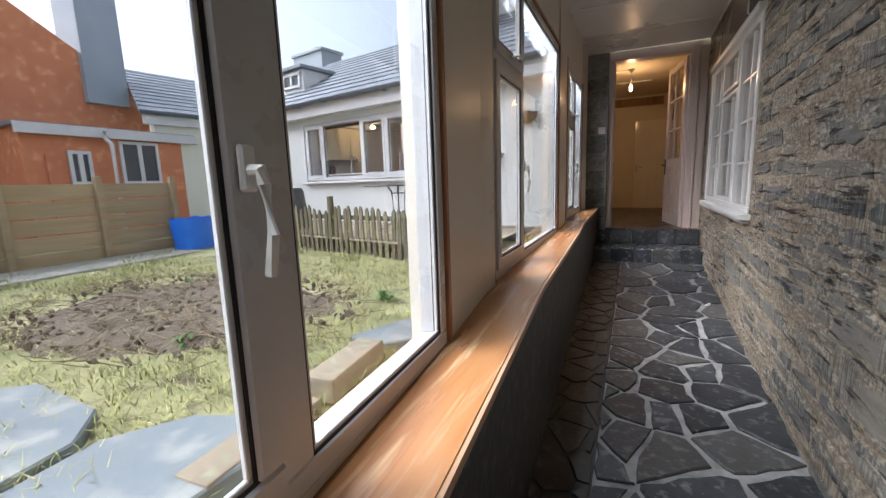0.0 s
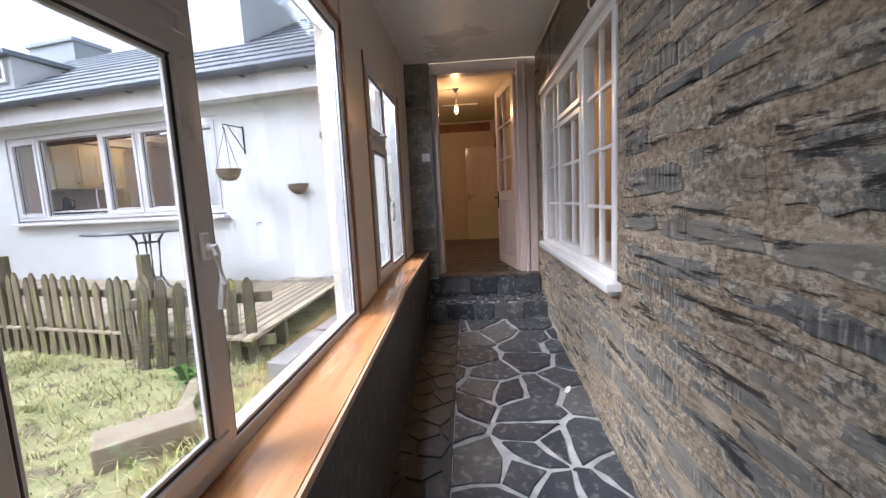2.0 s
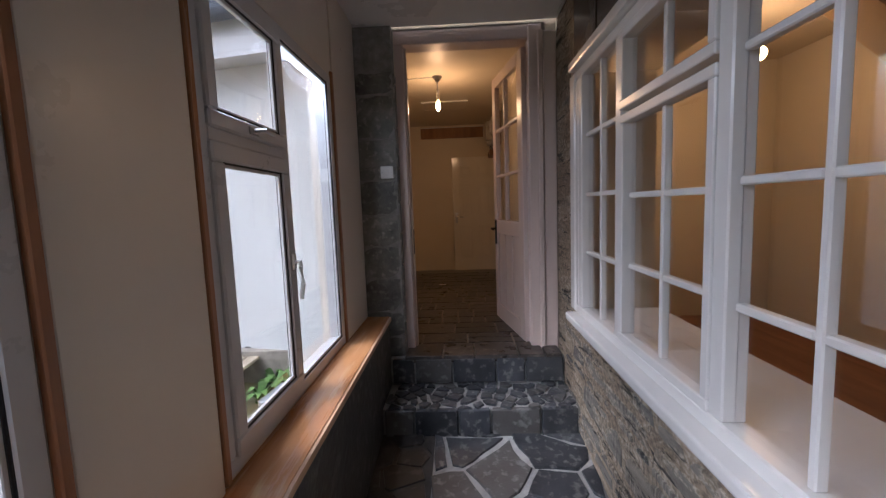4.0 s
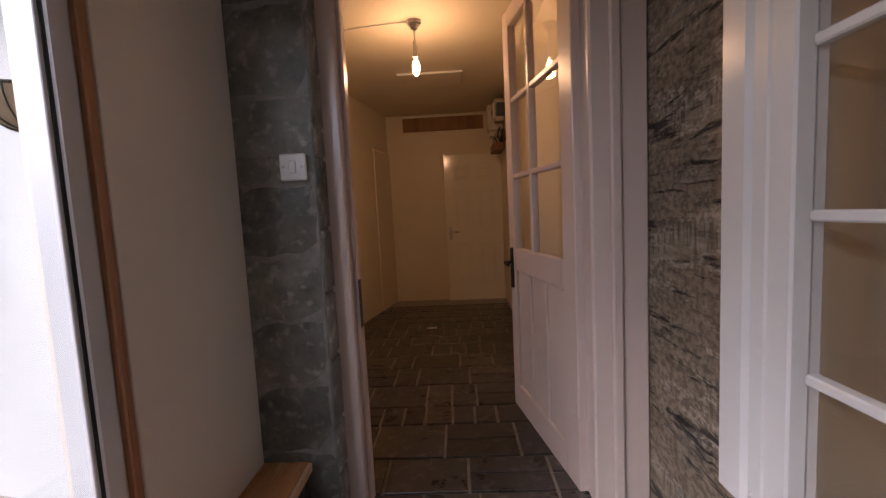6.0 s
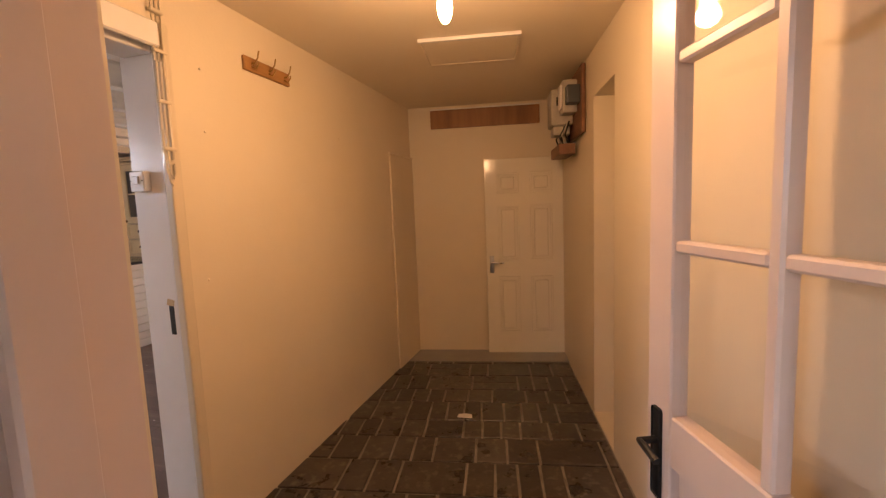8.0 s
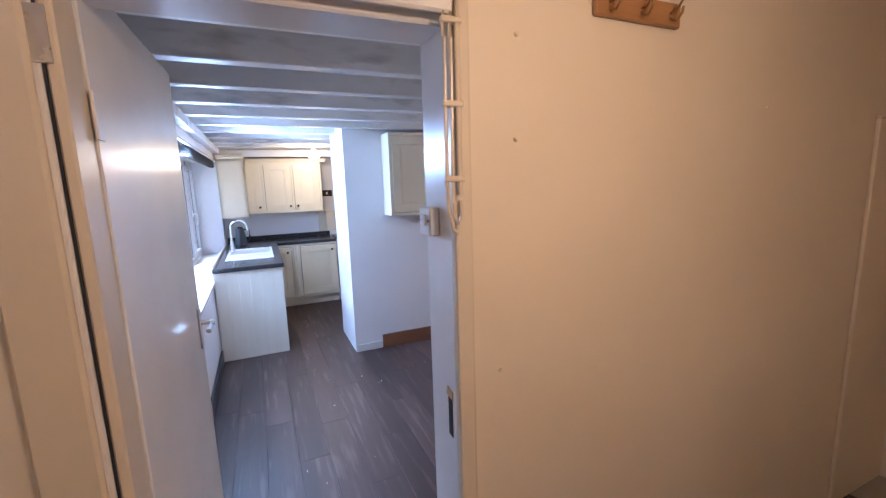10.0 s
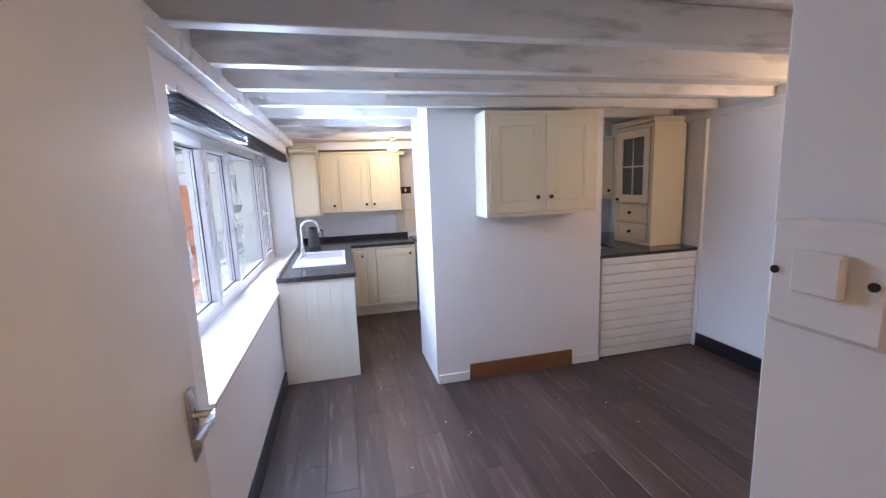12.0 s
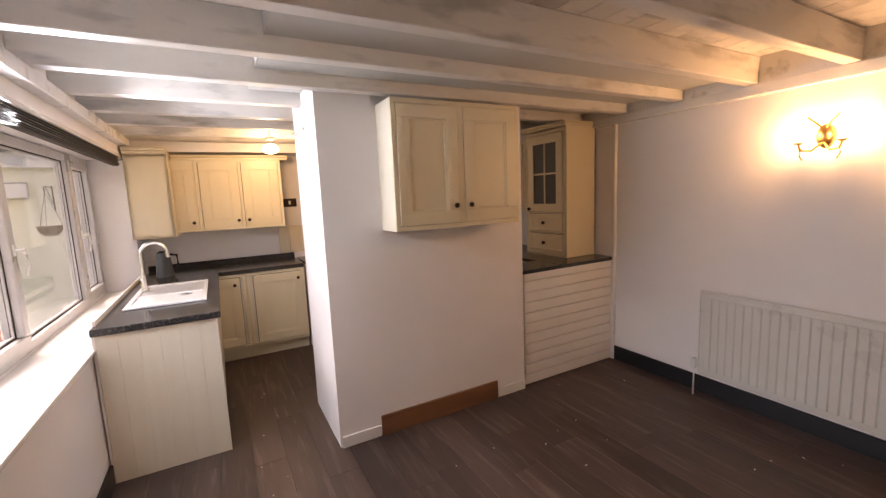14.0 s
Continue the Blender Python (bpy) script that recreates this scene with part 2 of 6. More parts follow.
M_KWALL = surf("kitchen_paint", (0.76, 0.73, 0.72), (0.80, 0.77, 0.76), scale=1.6, rough=0.5, bump=0.3, dist=0.005, fine=60)
M_CEIL = surf("white_ceiling", (0.70, 0.69, 0.67), (0.75, 0.74, 0.72), scale=1.2, rough=0.3, bump=0.12, dist=0.003, fine=60)
M_DOORGLOSS = surf("white_gloss_door", (0.76, 0.71, 0.60), (0.80, 0.75, 0.64), scale=3, rough=0.14, bump=0.12, dist=0.002, rvar=0.03, fine=100)
M_CREAMGLOSS = surf("cream_gloss_paint", (0.60, 0.52, 0.38), (0.64, 0.56, 0.42), scale=3, rough=0.3, bump=0.1, dist=0.002, rvar=0.04, fine=100)
M_GLOSS = surf("white_gloss_paint", (0.72, 0.70, 0.67), (0.77, 0.75, 0.72), scale=3, rough=0.25, rvar=0.03, bump=0.1, dist=0.002, fine=100)
M_PINK = surf("pink_cream_gloss", (0.62, 0.50, 0.44), (0.66, 0.54, 0.475), scale=3, rough=0.32, bump=0.07, dist=0.002, stretch=(1, 1, 0.6), fine=100)
M_UPVC = surf("white_upvc", (0.53, 0.525, 0.53), (0.57, 0.565, 0.57), scale=3, rough=0.3, bump=0.02)
M_GASKET = plain("black_gasket", (0.02, 0.02, 0.022), 0.6)
M_TRIM = wood("orange_trim", (0.36, 0.17, 0.075), (0.26, 0.11, 0.05), rough=0.3, stretch=(1, 1, 0.08))
M_SILL = wood("varnished_sill", (0.58, 0.29, 0.12), (0.40, 0.165, 0.06), rough=0.26, ring=9, stretch=(1, 0.07, 1), c3=(0.66, 0.42, 0.22), bump=0.15, coat=0.4)
M_SILLEDGE = wood("worn_edge", (0.62, 0.42, 0.26), (0.5, 0.28, 0.15), rough=0.45)
M_GLASS = glass("window_glass")
M_OLDGLASS = glass("dim_window_glass", tint=(0.88, 0.90, 0.91))
M_WHITEWALL = surf("white_render", (0.60, 0.61, 0.60), (0.53, 0.54, 0.53), scale=1.5, rough=0.85, bump=0.3, dist=0.006, fine=40)
M_ORANGE = surf("orange_render", (0.56, 0.21, 0.10), (0.50, 0.175, 0.085), scale=2, rough=0.85, bump=0.3, dist=0.006, fine=30, c3=(0.70, 0.32, 0.17))
M_ROOF = surf("roof_slate", (0.15, 0.17, 0.20), (0.22, 0.24, 0.27), scale=4, rough=0.55, bump=0.4, dist=0.01, vary=0.2)
M_DARKPLASTIC = plain("dark_plastic", (0.05, 0.055, 0.06), 0.4)
M_VINYL = wood("dark_vinyl_plank", (0.036, 0.021, 0.017), (0.072, 0.044, 0.035), rough=0.45, ring=8, stretch=(0.09, 1, 1), vary=0.28, bump=0.1, c3=(0.10, 0.068, 0.055))
M_BEAM = surf("limewashed_beam", (0.82, 0.80, 0.77), (0.64, 0.625, 0.605), scale=3.2, rough=0.42, bump=0.4, dist=0.004, stretch=(1, 0.25, 1), c3=(0.46, 0.45, 0.44), fine=70, vary=0.06, contrast=0.26)
M_CREAM = surf("cream_cabinet", (0.70, 0.62, 0.44), (0.73, 0.65, 0.48), scale=5, rough=0.38, bump=0.06, stretch=(1, 1, 0.1), fine=60)
M_CREAMWOOD = wood("cream_woodgrain", (0.74, 0.69, 0.58), (0.70, 0.64, 0.52), rough=0.4, ring=10, stretch=(1, 1, 0.07))
M_WORKTOP = surf("black_worktop", (0.018, 0.018, 0.02), (0.035, 0.034, 0.036), scale=25, rough=0.18, bump=0.02, c3=(0.12, 0.11, 0.1))
M_KNOB = plain("bronze_knob", (0.05, 0.035, 0.025), 0.3, 0.8)
M_CHROME = plain("chrome", (0.75, 0.76, 0.78), 0.18, 1.0)
M_STEEL = surf("brushed_steel", (0.6, 0.6, 0.6), (0.5, 0.5, 0.5), scale=20, rough=0.3, bump=0.02, metal=1.0)
M_BLACKIRON = plain("black_iron", (0.02, 0.02, 0.02), 0.45, 0.6)
M_BRASS = plain("aged_brass", (0.42, 0.28, 0.12), 0.3, 1.0)
M_SKIRT = plain("black_skirting", (0.015, 0.015, 0.018), 0.3)
M_PLANK = wood("bare_plank", (0.22, 0.095, 0.04), (0.14, 0.06, 0.028), rough=0.5, stretch=(1, 0.07, 1))
M_RAD = surf("radiator_white", (0.62, 0.60, 0.56), (0.66, 0.64, 0.60), scale=3, rough=0.3, bump=0.03)
M_BULB = plain("lit_bulb", (1, 0.8, 0.5), 0.3, glow=12, glow_c=(1.0, 0.60, 0.22))
M_PLASTIC = plain("white_plastic", (0.75, 0.74, 0.71), 0.3)
M_GRASS = surf("grass_ground", (0.20, 0.22, 0.08), (0.38, 0.34, 0.19), scale=2.2, rough=0.95, bump=0.8, dist=0.03, c3=(0.11, 0.08, 0.055), fine=40)
M_PATH = surf("concrete_path", (0.36, 0.34, 0.31), (0.28, 0.27, 0.25), scale=3, rough=0.9, bump=0.4)
M_DECK = wood("weathered_decking", (0.40, 0.34, 0.25), (0.24, 0.195, 0.135), rough=0.8, stretch=(1, 0.1, 1), vary=0.2, bump=0.3)
M_FENCE = wood("weathered_fence", (0.17, 0.135, 0.09), (0.10, 0.085, 0.055), rough=0.85, stretch=(1, 1, 0.08), vary=0.25, bump=0.4, c3=(0.20, 0.22, 0.06))
M_MOSSY = wood("mossy_fence", (0.15, 0.125, 0.08), (0.085, 0.075, 0.05), rough=0.9, stretch=(1, 1, 0.12), vary=0.25, bump=0.5, c3=(0.26, 0.27, 0.05))
M_NEWFENCE = wood("new_fence", (0.38, 0.29, 0.17), (0.29, 0.21, 0.11), rough=0.8, stretch=(1, 0.08, 1), vary=0.15, bump=0.3)


# ---------------- mesh helpers ----------------
def box(bm, x0, x1, y0, y1, z0, z1, bevel=0.0, seg=1):
    made = bmesh.ops.create_cube(bm, size=1.0, matrix=Matrix.Translation(((x0 + x1) / 2, (y0 + y1) / 2, (z0 + z1) / 2)) @ Matrix.Diagonal((abs(x1 - x0), abs(y1 - y0), abs(z1 - z0), 1)))
    if bevel:
        edges = list({e for v in made["verts"] for e in v.link_edges})
        bmesh.ops.bevel(bm, geom=edges, offset=bevel, segments=seg, affect="EDGES", profile=0.6)
    return bm


def tube(bm, a, b, r, r2=None, seg=12, caps=True):
    a, b = Vector(a), Vector(b)
    m = Matrix.Translation((a + b) / 2) @ (b - a).to_track_quat("Z", "Y").to_matrix().to_4x4()
    bmesh.ops.create_cone(bm, cap_ends=caps, segments=seg, radius1=r, radius2=r if r2 is None else r2, depth=(b - a).length, matrix=m)
    return bm


def chain(bm, pts, r, seg=8):
    """A bent rod through the points."""
    pts = [Vector(p) for p in pts]
    rings = []
    for i, p in enumerate(pts):
        d = (pts[min(i + 1, len(pts) - 1)] - pts[max(i - 1, 0)]).normalized()
        q = d.to_track_quat("Z", "Y")
        rings.append([bm.verts.new(p + q @ Vector((r * math.cos(k * math.tau / seg), r * math.sin(k * math.tau / seg), 0))) for k in range(seg)])
    for u, w in zip(rings, rings[1:]):
        for k in range(seg):
            bm.faces.new((u[k], u[(k + 1) % seg], w[(k + 1) % seg], w[k]))
    bm.faces.new(rings[0][::-1])
    bm.faces.new(rings[-1])
    return bm


def ball(bm, c, r, sz=1.0, u=14, v=8):
    bmesh.ops.create_uvsphere(bm, u_segments=u, v_segments=v, radius=r, matrix=Matrix.Translation(c) @ Matrix.Diagonal((1, 1, sz, 1)))
    return bm


def slab(bm, pts, z0, z1):
    """A flat plate with the outline pts, from z0 to z1."""
    lo = [bm.verts.new((x, y, z0)) for x, y in pts]
    hi = [bm.verts.new((x, y, z1)) for x, y in pts]
    bm.faces.new(hi)
    bm.faces.new(lo[::-1])
    for i in range(len(pts)):
        j = (i + 1) % len(pts)
        bm.faces.new((lo[i], lo[j], hi[j], hi[i]))
    return bm


def part(name, bm, material, parent=None, label="", smooth=False, m=None, kind=""):
    me = bpy.data.meshes.new(name)
    bmesh.ops.recalc_face_normals(bm, faces=bm.faces[:])
    bm.to_mesh(me)
    bm.free()
    me.materials.append(material)
    if smooth:
        me.shade_smooth()
        me.set_sharp_from_angle(angle=radians(35))
    ob = new(name, me)
    ob.parent = parent
    if m is not None:
        ob.matrix_basis = m
    if "window_glass" in material.name:
        ob.visible_shadow = False
    return tagged(ob, label=label, kind=kind)


def thing(name, x, y, z, label, category, group="", base=HERE, turn=0.0, kind=""):
    ob = new(name)
    ob.empty_display_size = 0.1
    ob.matrix_basis = base @ Matrix.Translation((x, y, z)) @ Matrix.Rotation(radians(turn), 4, "Z")
    return tagged(ob, label=label, category=category, group=group, kind=kind)


def B(*a, **k):
    return box(bmesh.new(), *a, **k)


def structure(name, bm, material, label="", m=None):
    return part(name, bm, material, None, label, m=m, kind="structure")


def wall_with_holes(bm, axis, at0, at1, u0, u1, z0, z1, holes):
    """A wall between at0 and at1 across its axis ('x' or 'y'), from u0 to u1 along, with openings (u0, u1, z0, z1)."""
    us = sorted({u0, u1, *[v for h in holes for v in h[:2]]})
    zs = sorted({z0, z1, *[v for h in holes for v in h[2:]]})
    for a, b in zip(us, us[1:]):
        for c, d in zip(zs, zs[1:]):
            if any(h[0] < (a + b) / 2 < h[1] and h[2] < (c + d) / 2 < h[3] for h in holes):
                continue
            if axis == "x":
                box(bm, at0, at1, a, b, c, d)
            else:
                box(bm, a, b, at0, at1, c, d)
    return weld(bm)


def weld(bm):
    bmesh.ops.remove_doubles(bm, verts=bm.verts[:], dist=1e-5)
    centre = {}
    for f in bm.faces:
        centre.setdefault(tuple(round(v, 4) for v in f.calc_center_median()), []).append(f)
    bmesh.ops.delete(bm, geom=[f for fs in centre.values() if len(fs) > 1 for f in fs], context="FACES_ONLY")
    return bm


def floor_z(y):
    """The passage's floor rises a little towards the steps."""
    return 0.05 * (y - 4) if y < 4 else 0.22 * (y - 4) / 2.36

# ---------------- passage: shell ----------------
XW, XS, YD = -0.33, 1.05, 6.78      # window wall, stone wall, end wall
CEIL = 2.86
WIN = [(0.20, 1.225, 1.99), (2.68, 3.27, 4.53), (5.0, 5.57, 6.23)]      # start, split, end
ZB, ZT = 0.87, 2.37

BASE = [0.735, 0.785, 0.865]
bm = bmesh.new()
holes = [(WIN[k][0], WIN[k][2], BASE[k], ZT) for k in (1, 2)]
wall_with_holes(bm, "x", XW - 0.13, XW, 2.60, YD + 0.1, 0.5, CEIL + 0.1, holes)
structure("wall_west", bm, M_PANEL)
# the first bay stands a little skew to the rest
SKEW = Matrix.Translation((XW + 0.012, 2.62, 0)) @ Matrix.Rotation(radians(3.8), 4, "Z") @ Matrix.Translation((-XW, -2.62, 0))
bm = bmesh.new()
wall_with_holes(bm, "x", XW - 0.13, XW, -2.5, 2.62, 0.5, CEIL + 0.1, [(WIN[0][0], WIN[0][2], BASE[0], ZT)])
structure("wall_west_bay", bm, M_PANEL, m=SKEW)
# front edge and top of the sill, from the near end to the steps
EDGE = [(-2.5, 0.10, 0.60), (-0.5, 0.05, 0.655), (1.15, 0.005, 0.708), (2.1, -0.055, 0.738), (2.7, -0.085, 0.778), (4.5, -0.130, 0.815), (5.0, -0.142, 0.858), (6.78, -0.155, 0.868)]


def run(bm, pts, back, up0, up1, front=0.0):
    """A long strip along the sill's edge: back metres deep, between heights up0 and up1 over the sill's top."""
    rings = [[bm.verts.new(v) for v in ((x - back, y, z + up0), (x + front, y, z + up0), (x + front, y, z + up1), (x - back, y, z + up1))] for y, x, z in pts]
    for p, q in zip(rings, rings[1:]):
        for i in range(4):
            j = (i + 1) % 4
            bm.faces.new((p[i], p[j], q[j], q[i]))
    bm.faces.new(rings[0])
    bm.faces.new(rings[-1][::-1])
    return bm


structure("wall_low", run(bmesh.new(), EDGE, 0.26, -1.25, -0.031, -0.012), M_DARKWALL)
bm = bmesh.new()
wall_with_holes(bm, "x", XS, XS + 0.42, -2.5, 7.2, -0.4, CEIL + 0.1, [(4.42, 6.36, 0.98, 2.36)])
structure("wall_stone", bm, M_MORTAR)
structure("wall_back", B(-0.6, 1.5, -2.6, -2.5, -0.4, 3.0), M_WALL)
bm = bmesh.new()
for i in range(12):
    y0 = -2.5 + i * 0.78
    box(bm, XW - 0.1, XS + 0.1, y0 + 0.002, y0 + 0.778, CEIL, CEIL + 0.05, 0.002)
structure("ceiling_passage", bm, M_CEIL)
n = 24
bm = bmesh.new()
for i in range(n):
    y0, y1 = -2.5 + i * 8.9 / n, -2.5 + (i + 1) * 8.9 / n
    q = [bm.verts.new(v) for v in ((-0.3, y0, floor_z(y0)), (1.2, y0, floor_z(y0)), (1.2, y1, floor_z(y1)), (-0.3, y1, floor_z(y1)))]
    bm.faces.new(q)
bmesh.ops.remove_doubles(bm, verts=bm.verts[:], dist=1e-5)
r = bmesh.ops.extrude_face_region(bm, geom=bm.faces[:])
bmesh.ops.translate(bm, verts=[v for v in r["geom"] if isinstance(v, bmesh.types.BMVert)], vec=(0, 0, -0.3))
structure("floor_passage", bm, M_GROUT)
structure("step_lower", B(-0.16, XS, 6.36, 6.80, -0.2, 0.385), M_GROUT)
structure("step_upper", B(-0.16, XS, 6.72, 7.0, -0.2, 0.575), M_GROUT)
# end wall round the door
bm = bmesh.new()
wall_with_holes(bm, "y", 6.88, 7.10, -0.5, 1.6, -0.2, 3.0, [(-0.06, 0.90, 0.4, 2.84)])
structure("wall_end", bm, M_WALL)

# ---------------- hall: shell ----------------
HZ, HC = 0.60, 2.90
structure("floor_hall", B(-1.9, 1.2, 6.9, 10.8, 0.3, HZ - 0.012), M_TGROUT)
structure("ceiling_hall", B(-2.2, 1.2, 7.05, 11.0, HC, HC + 0.05), M_WALL)
bm = bmesh.new()
wall_with_holes(bm, "x", 0.95, 1.10, 7.10, 10.9, 0.3, 3.0, [(8.98, 9.42, HZ, 2.62)])
structure("wall_hall_east", bm, M_WALL)
structure("wall_recess", B(1.10, 1.2, 8.8, 9.9, 0.3, 3.0), M_WALL)
structure("wall_hall_end", B(-0.9, 1.1, 10.60, 10.75, 0.3, 3.0), M_WALL)
# wall between hall and kitchen, in the kitchen's axes
bm = bmesh.new()
wall_with_holes(bm, "x", -1.05, -0.885, 6.80, 10.9, -0.2, 2.35, [(7.22, 8.02, -0.01, 2.02)])
structure("wall_kitchen_hall", bm, M_WALL, m=KM)

# ---------------- kitchen: shell ----------------
bm = bmesh.new()
wall_with_holes(bm, "y", 6.78, 7.10, -6.9, -0.9, -0.2, 2.45, [(-6.11, -2.48, 0.78, 1.965)])
structure("wall_kitchen_window", bm, M_KWALL, m=KM)
structure("wall_kitchen_far", B(-6.55, -6.40, 6.9, 10.9, -0.2, 2.45), M_KWALL, m=KM)
structure("wall_kitchen_right", B(-6.5, -0.9, 10.80, 10.95, -0.2, 2.45), M_KWALL, m=KM)
structure("floor_kitchen", B(-6.5, -1.0, 6.8, 10.9, -0.2, -0.004), M_SKIRT, m=KM)
bm = bmesh.new()
for i in range(28):
    box(bm, -6.5, -0.95, 7.0 + i * 0.14 + 0.001, 7.0 + (i + 1) * 0.14 - 0.001, 2.29, 2.32, 0.002)
structure("ceiling_kitchen", bm, M_BEAM, m=KM)
bm = bmesh.new()
box(bm, -4.55, -3.88, 8.30, 9.76, 0, 2.29)
structure("chimney_breast", bm, M_KWALL, m=KM)
for i in range(11):
    x = -1.424 - i * 0.468
    part("ceiling_beam", B(x - 0.075, x, 7.1, 10.8, 2.13, 2.289, 0.004), M_BEAM, None, "", m=KM)

# ---------------- windows of the passage ----------------
def ring(bm, x0, x1, a, b, c, d, w, bevel=0.004):
    """A rectangular frame of bar width w, in the plane across x."""
    box(bm, x0, x1, a, b, c, c + w, bevel)
    box(bm, x0, x1, a, b, d - w, d, bevel)
    box(bm, x0, x1, a, a + w, c + w, d - w, bevel)
    box(bm, x0, x1, b - w, b, c + w, d - w, bevel)
    return bm


def glazing(parent, name, x, a, b, c, d, material=None):
    g = part("gasket", ring(bmesh.new(), x - 0.012, x + 0.012, a - 0.004, b + 0.004, c - 0.004, d + 0.004, 0.006, 0), M_GASKET, parent)
    part("glazing_bead", ring(bmesh.new(), x - 0.003, x + 0.008, a + 0.004, b - 0.004, c + 0.004, d - 0.004, 0.011, 0.002), M_UPVC, parent)
    part("seal", ring(bmesh.new(), x + 0.0082, x + 0.0105, a + 0.001, b - 0.001, c + 0.001, d - 0.001, 0.005, 0), M_GASKET, parent)
    return part("pane", B(x - 0.004, x + 0.004, a + 0.004, b - 0.004, c + 0.004, d - 0.004), M_OLDGLASS if material is None else material, parent)


def lever(parent, x, y, z, mat, down=0.13, out=0.045, sx=1):
    bm = bmesh.new()
    box(bm, x, x + 0.012 * sx, y - 0.014, y + 0.014, z - 0.03, z + 0.035, 0.004)
    chain(bm, [(x + 0.01 * sx, y, z), (x + out * sx, y, z), (x + out * sx, y + 0.004, z - 0.02), (x + (out + 0.006) * sx, y + 0.006, z - down * 0.6), (x + (out - 0.006) * sx, y + 0.006, z - down)], 0.009)
    return part("handle", bm, mat, parent, "white plastic window handle", smooth=True)


for k, (a, s, c) in enumerate(WIN):
    ZB = BASE[k]
    w = thing("window", XW, (a + c) / 2, ZB, "white plastic double-glazed window with an opening casement above the varnished sill", "window", "windows of the passage")
    oy, oz = -(a + c) / 2, -ZB
    a_, s_, c_, b_, t_ = a + oy, s + oy, c + oy, 0.0, ZT + oz
    bm = ring(bmesh.new(), -0.07, 0.004, a_ + 0.002, c_ - 0.002, b_ + 0.002, t_ - 0.002, 0.05)
    box(bm, -0.03, 0.004, s_ - 0.025, s_ + (0.062 if k == 0 else 0.025), b_ + 0.052, t_ - 0.052, 0.004)
    tz = 1.86 + oz
    box(bm, -0.07, 0.004, a_ + 0.052, s_ - 0.025, tz - 0.025, tz + 0.025, 0.004)
    part("window_frame", bm, M_UPVC, w)
    cas = part("casement", ring(bmesh.new(), -0.018, 0.018, a_ + 0.045, s_ - 0.018, b_ + 0.045, tz - 0.018, 0.058, 0.006), M_UPVC, w)
    glazing(cas, "pane", 0.0, a_ + 0.103, s_ - 0.076, b_ + 0.103, tz - 0.076)
    lever(cas, 0.018, s_ - 0.046, 0.57, M_PLASTIC, out=0.03, down=0.15)
    top = part("top_light", ring(bmesh.new(), -0.018, 0.018, a_ + 0.045, s_ - 0.018, tz + 0.018, t_ - 0.045, 0.05, 0.006), M_UPVC, w)
    glazing(top, "pane", 0.0, a_ + 0.095, s_ - 0.068, tz + 0.068, t_ - 0.095)
    bm = bmesh.new()
    box(bm, 0.016, 0.026, (a_ + s_) / 2 - 0.03, (a_ + s_) / 2 + 0.03, tz + 0.03, tz + 0.055, 0.003)
    chain(bm, [(0.02, (a_ + s_) / 2, tz + 0.045), (0.06, (a_ + s_) / 2, tz + 0.045), (0.062, (a_ + s_) / 2 + 0.06, tz + 0.04)], 0.008)
    part("stay", bm, M_STEEL, top, "steel window stay", smooth=True)
    glazing(w, "pane", -0.012, s_ + (0.062 if k == 0 else 0.025), c_ - 0.052, b_ + 0.052, t_ - 0.052)
    if k == 0:
        w.matrix_basis = SKEW @ w.matrix_basis
    if k < 2:
        bm = bmesh.new()
        for yy in (a_ - 0.012, c_ + 0.012):
            box(bm, -0.002, 0.016, yy - 0.012, yy + 0.012, b_, t_ + 0.02, 0.003)
        box(bm, -0.002, 0.014, a_ - 0.024, c_ + 0.024, t_ + 0.0, t_ + 0.024, 0.003)
        part("trim", bm, M_TRIM, w, "orange-brown wooden edge trim")
    else:
        bm = bmesh.new()
        for yy in (a_ - 0.012, c_ + 0.012):
            box(bm, -0.002, 0.016, yy - 0.012, yy + 0.012, b_, t_ + 0.02, 0.003)
        part("trim", bm, M_TRIM, w)

# boards between the windows, each with its edge
for y0, y1, zb in ((2.145, 2.655, 0.77), (4.555, 4.975, 0.83), (6.26, 6.78, 0.868)):
    structure("board_panel", B(XW, XW + (0.022 if y0 < 3 else 0.010), y0 + 0.004, y1 - 0.004, zb, CEIL - 0.002, 0.002), M_PANEL)
# the sill
sill = thing("window_sill_board", 0, 0, 0, "varnished orange pine window sill board, scratched, on the low wall", "window sill")
part("board", run(bmesh.new(), EDGE, 0.26, -0.03, 0.0, -0.010), M_SILL, sill)
part("nosing", run(bmesh.new(), EDGE, 0.0095, -0.030, -0.003, 0.003), M_SILLEDGE, sill, "pale worn front edge")

# ---------------- white window in the stone wall ----------------
M_PLASTER = surf("tan_plaster", (0.52, 0.42, 0.29), (0.57, 0.47, 0.33), scale=2, rough=0.8, bump=0.15)
w = thing("cottage_window", XS, 5.56, 0.98, "white-painted wooden cottage window with small panes in the stone wall", "window")
Y0, Y1, H = -1.14, 0.80, 1.38
bm = ring(bmesh.new(), -0.015, 0.06, Y0, Y1, 0.0, H, 0.05, 0.006)
for yy in (0.17, -0.54):
    box(bm, -0.012, 0.055, yy - 0.03, yy + 0.03, 0.05, H - 0.05, 0.005)
part("window_frame", bm, M_GLOSS, w)
part("window_sill", box(box(bmesh.new(), -0.075, 0.05, Y0 - 0.06, Y1 + 0.02, -0.045, 0.0, 0.01, 2), -0.05, 0.02, Y0 - 0.03, Y1, -0.075, -0.045, 0.01), M_GLOSS, w, "thick white-painted wooden sill")
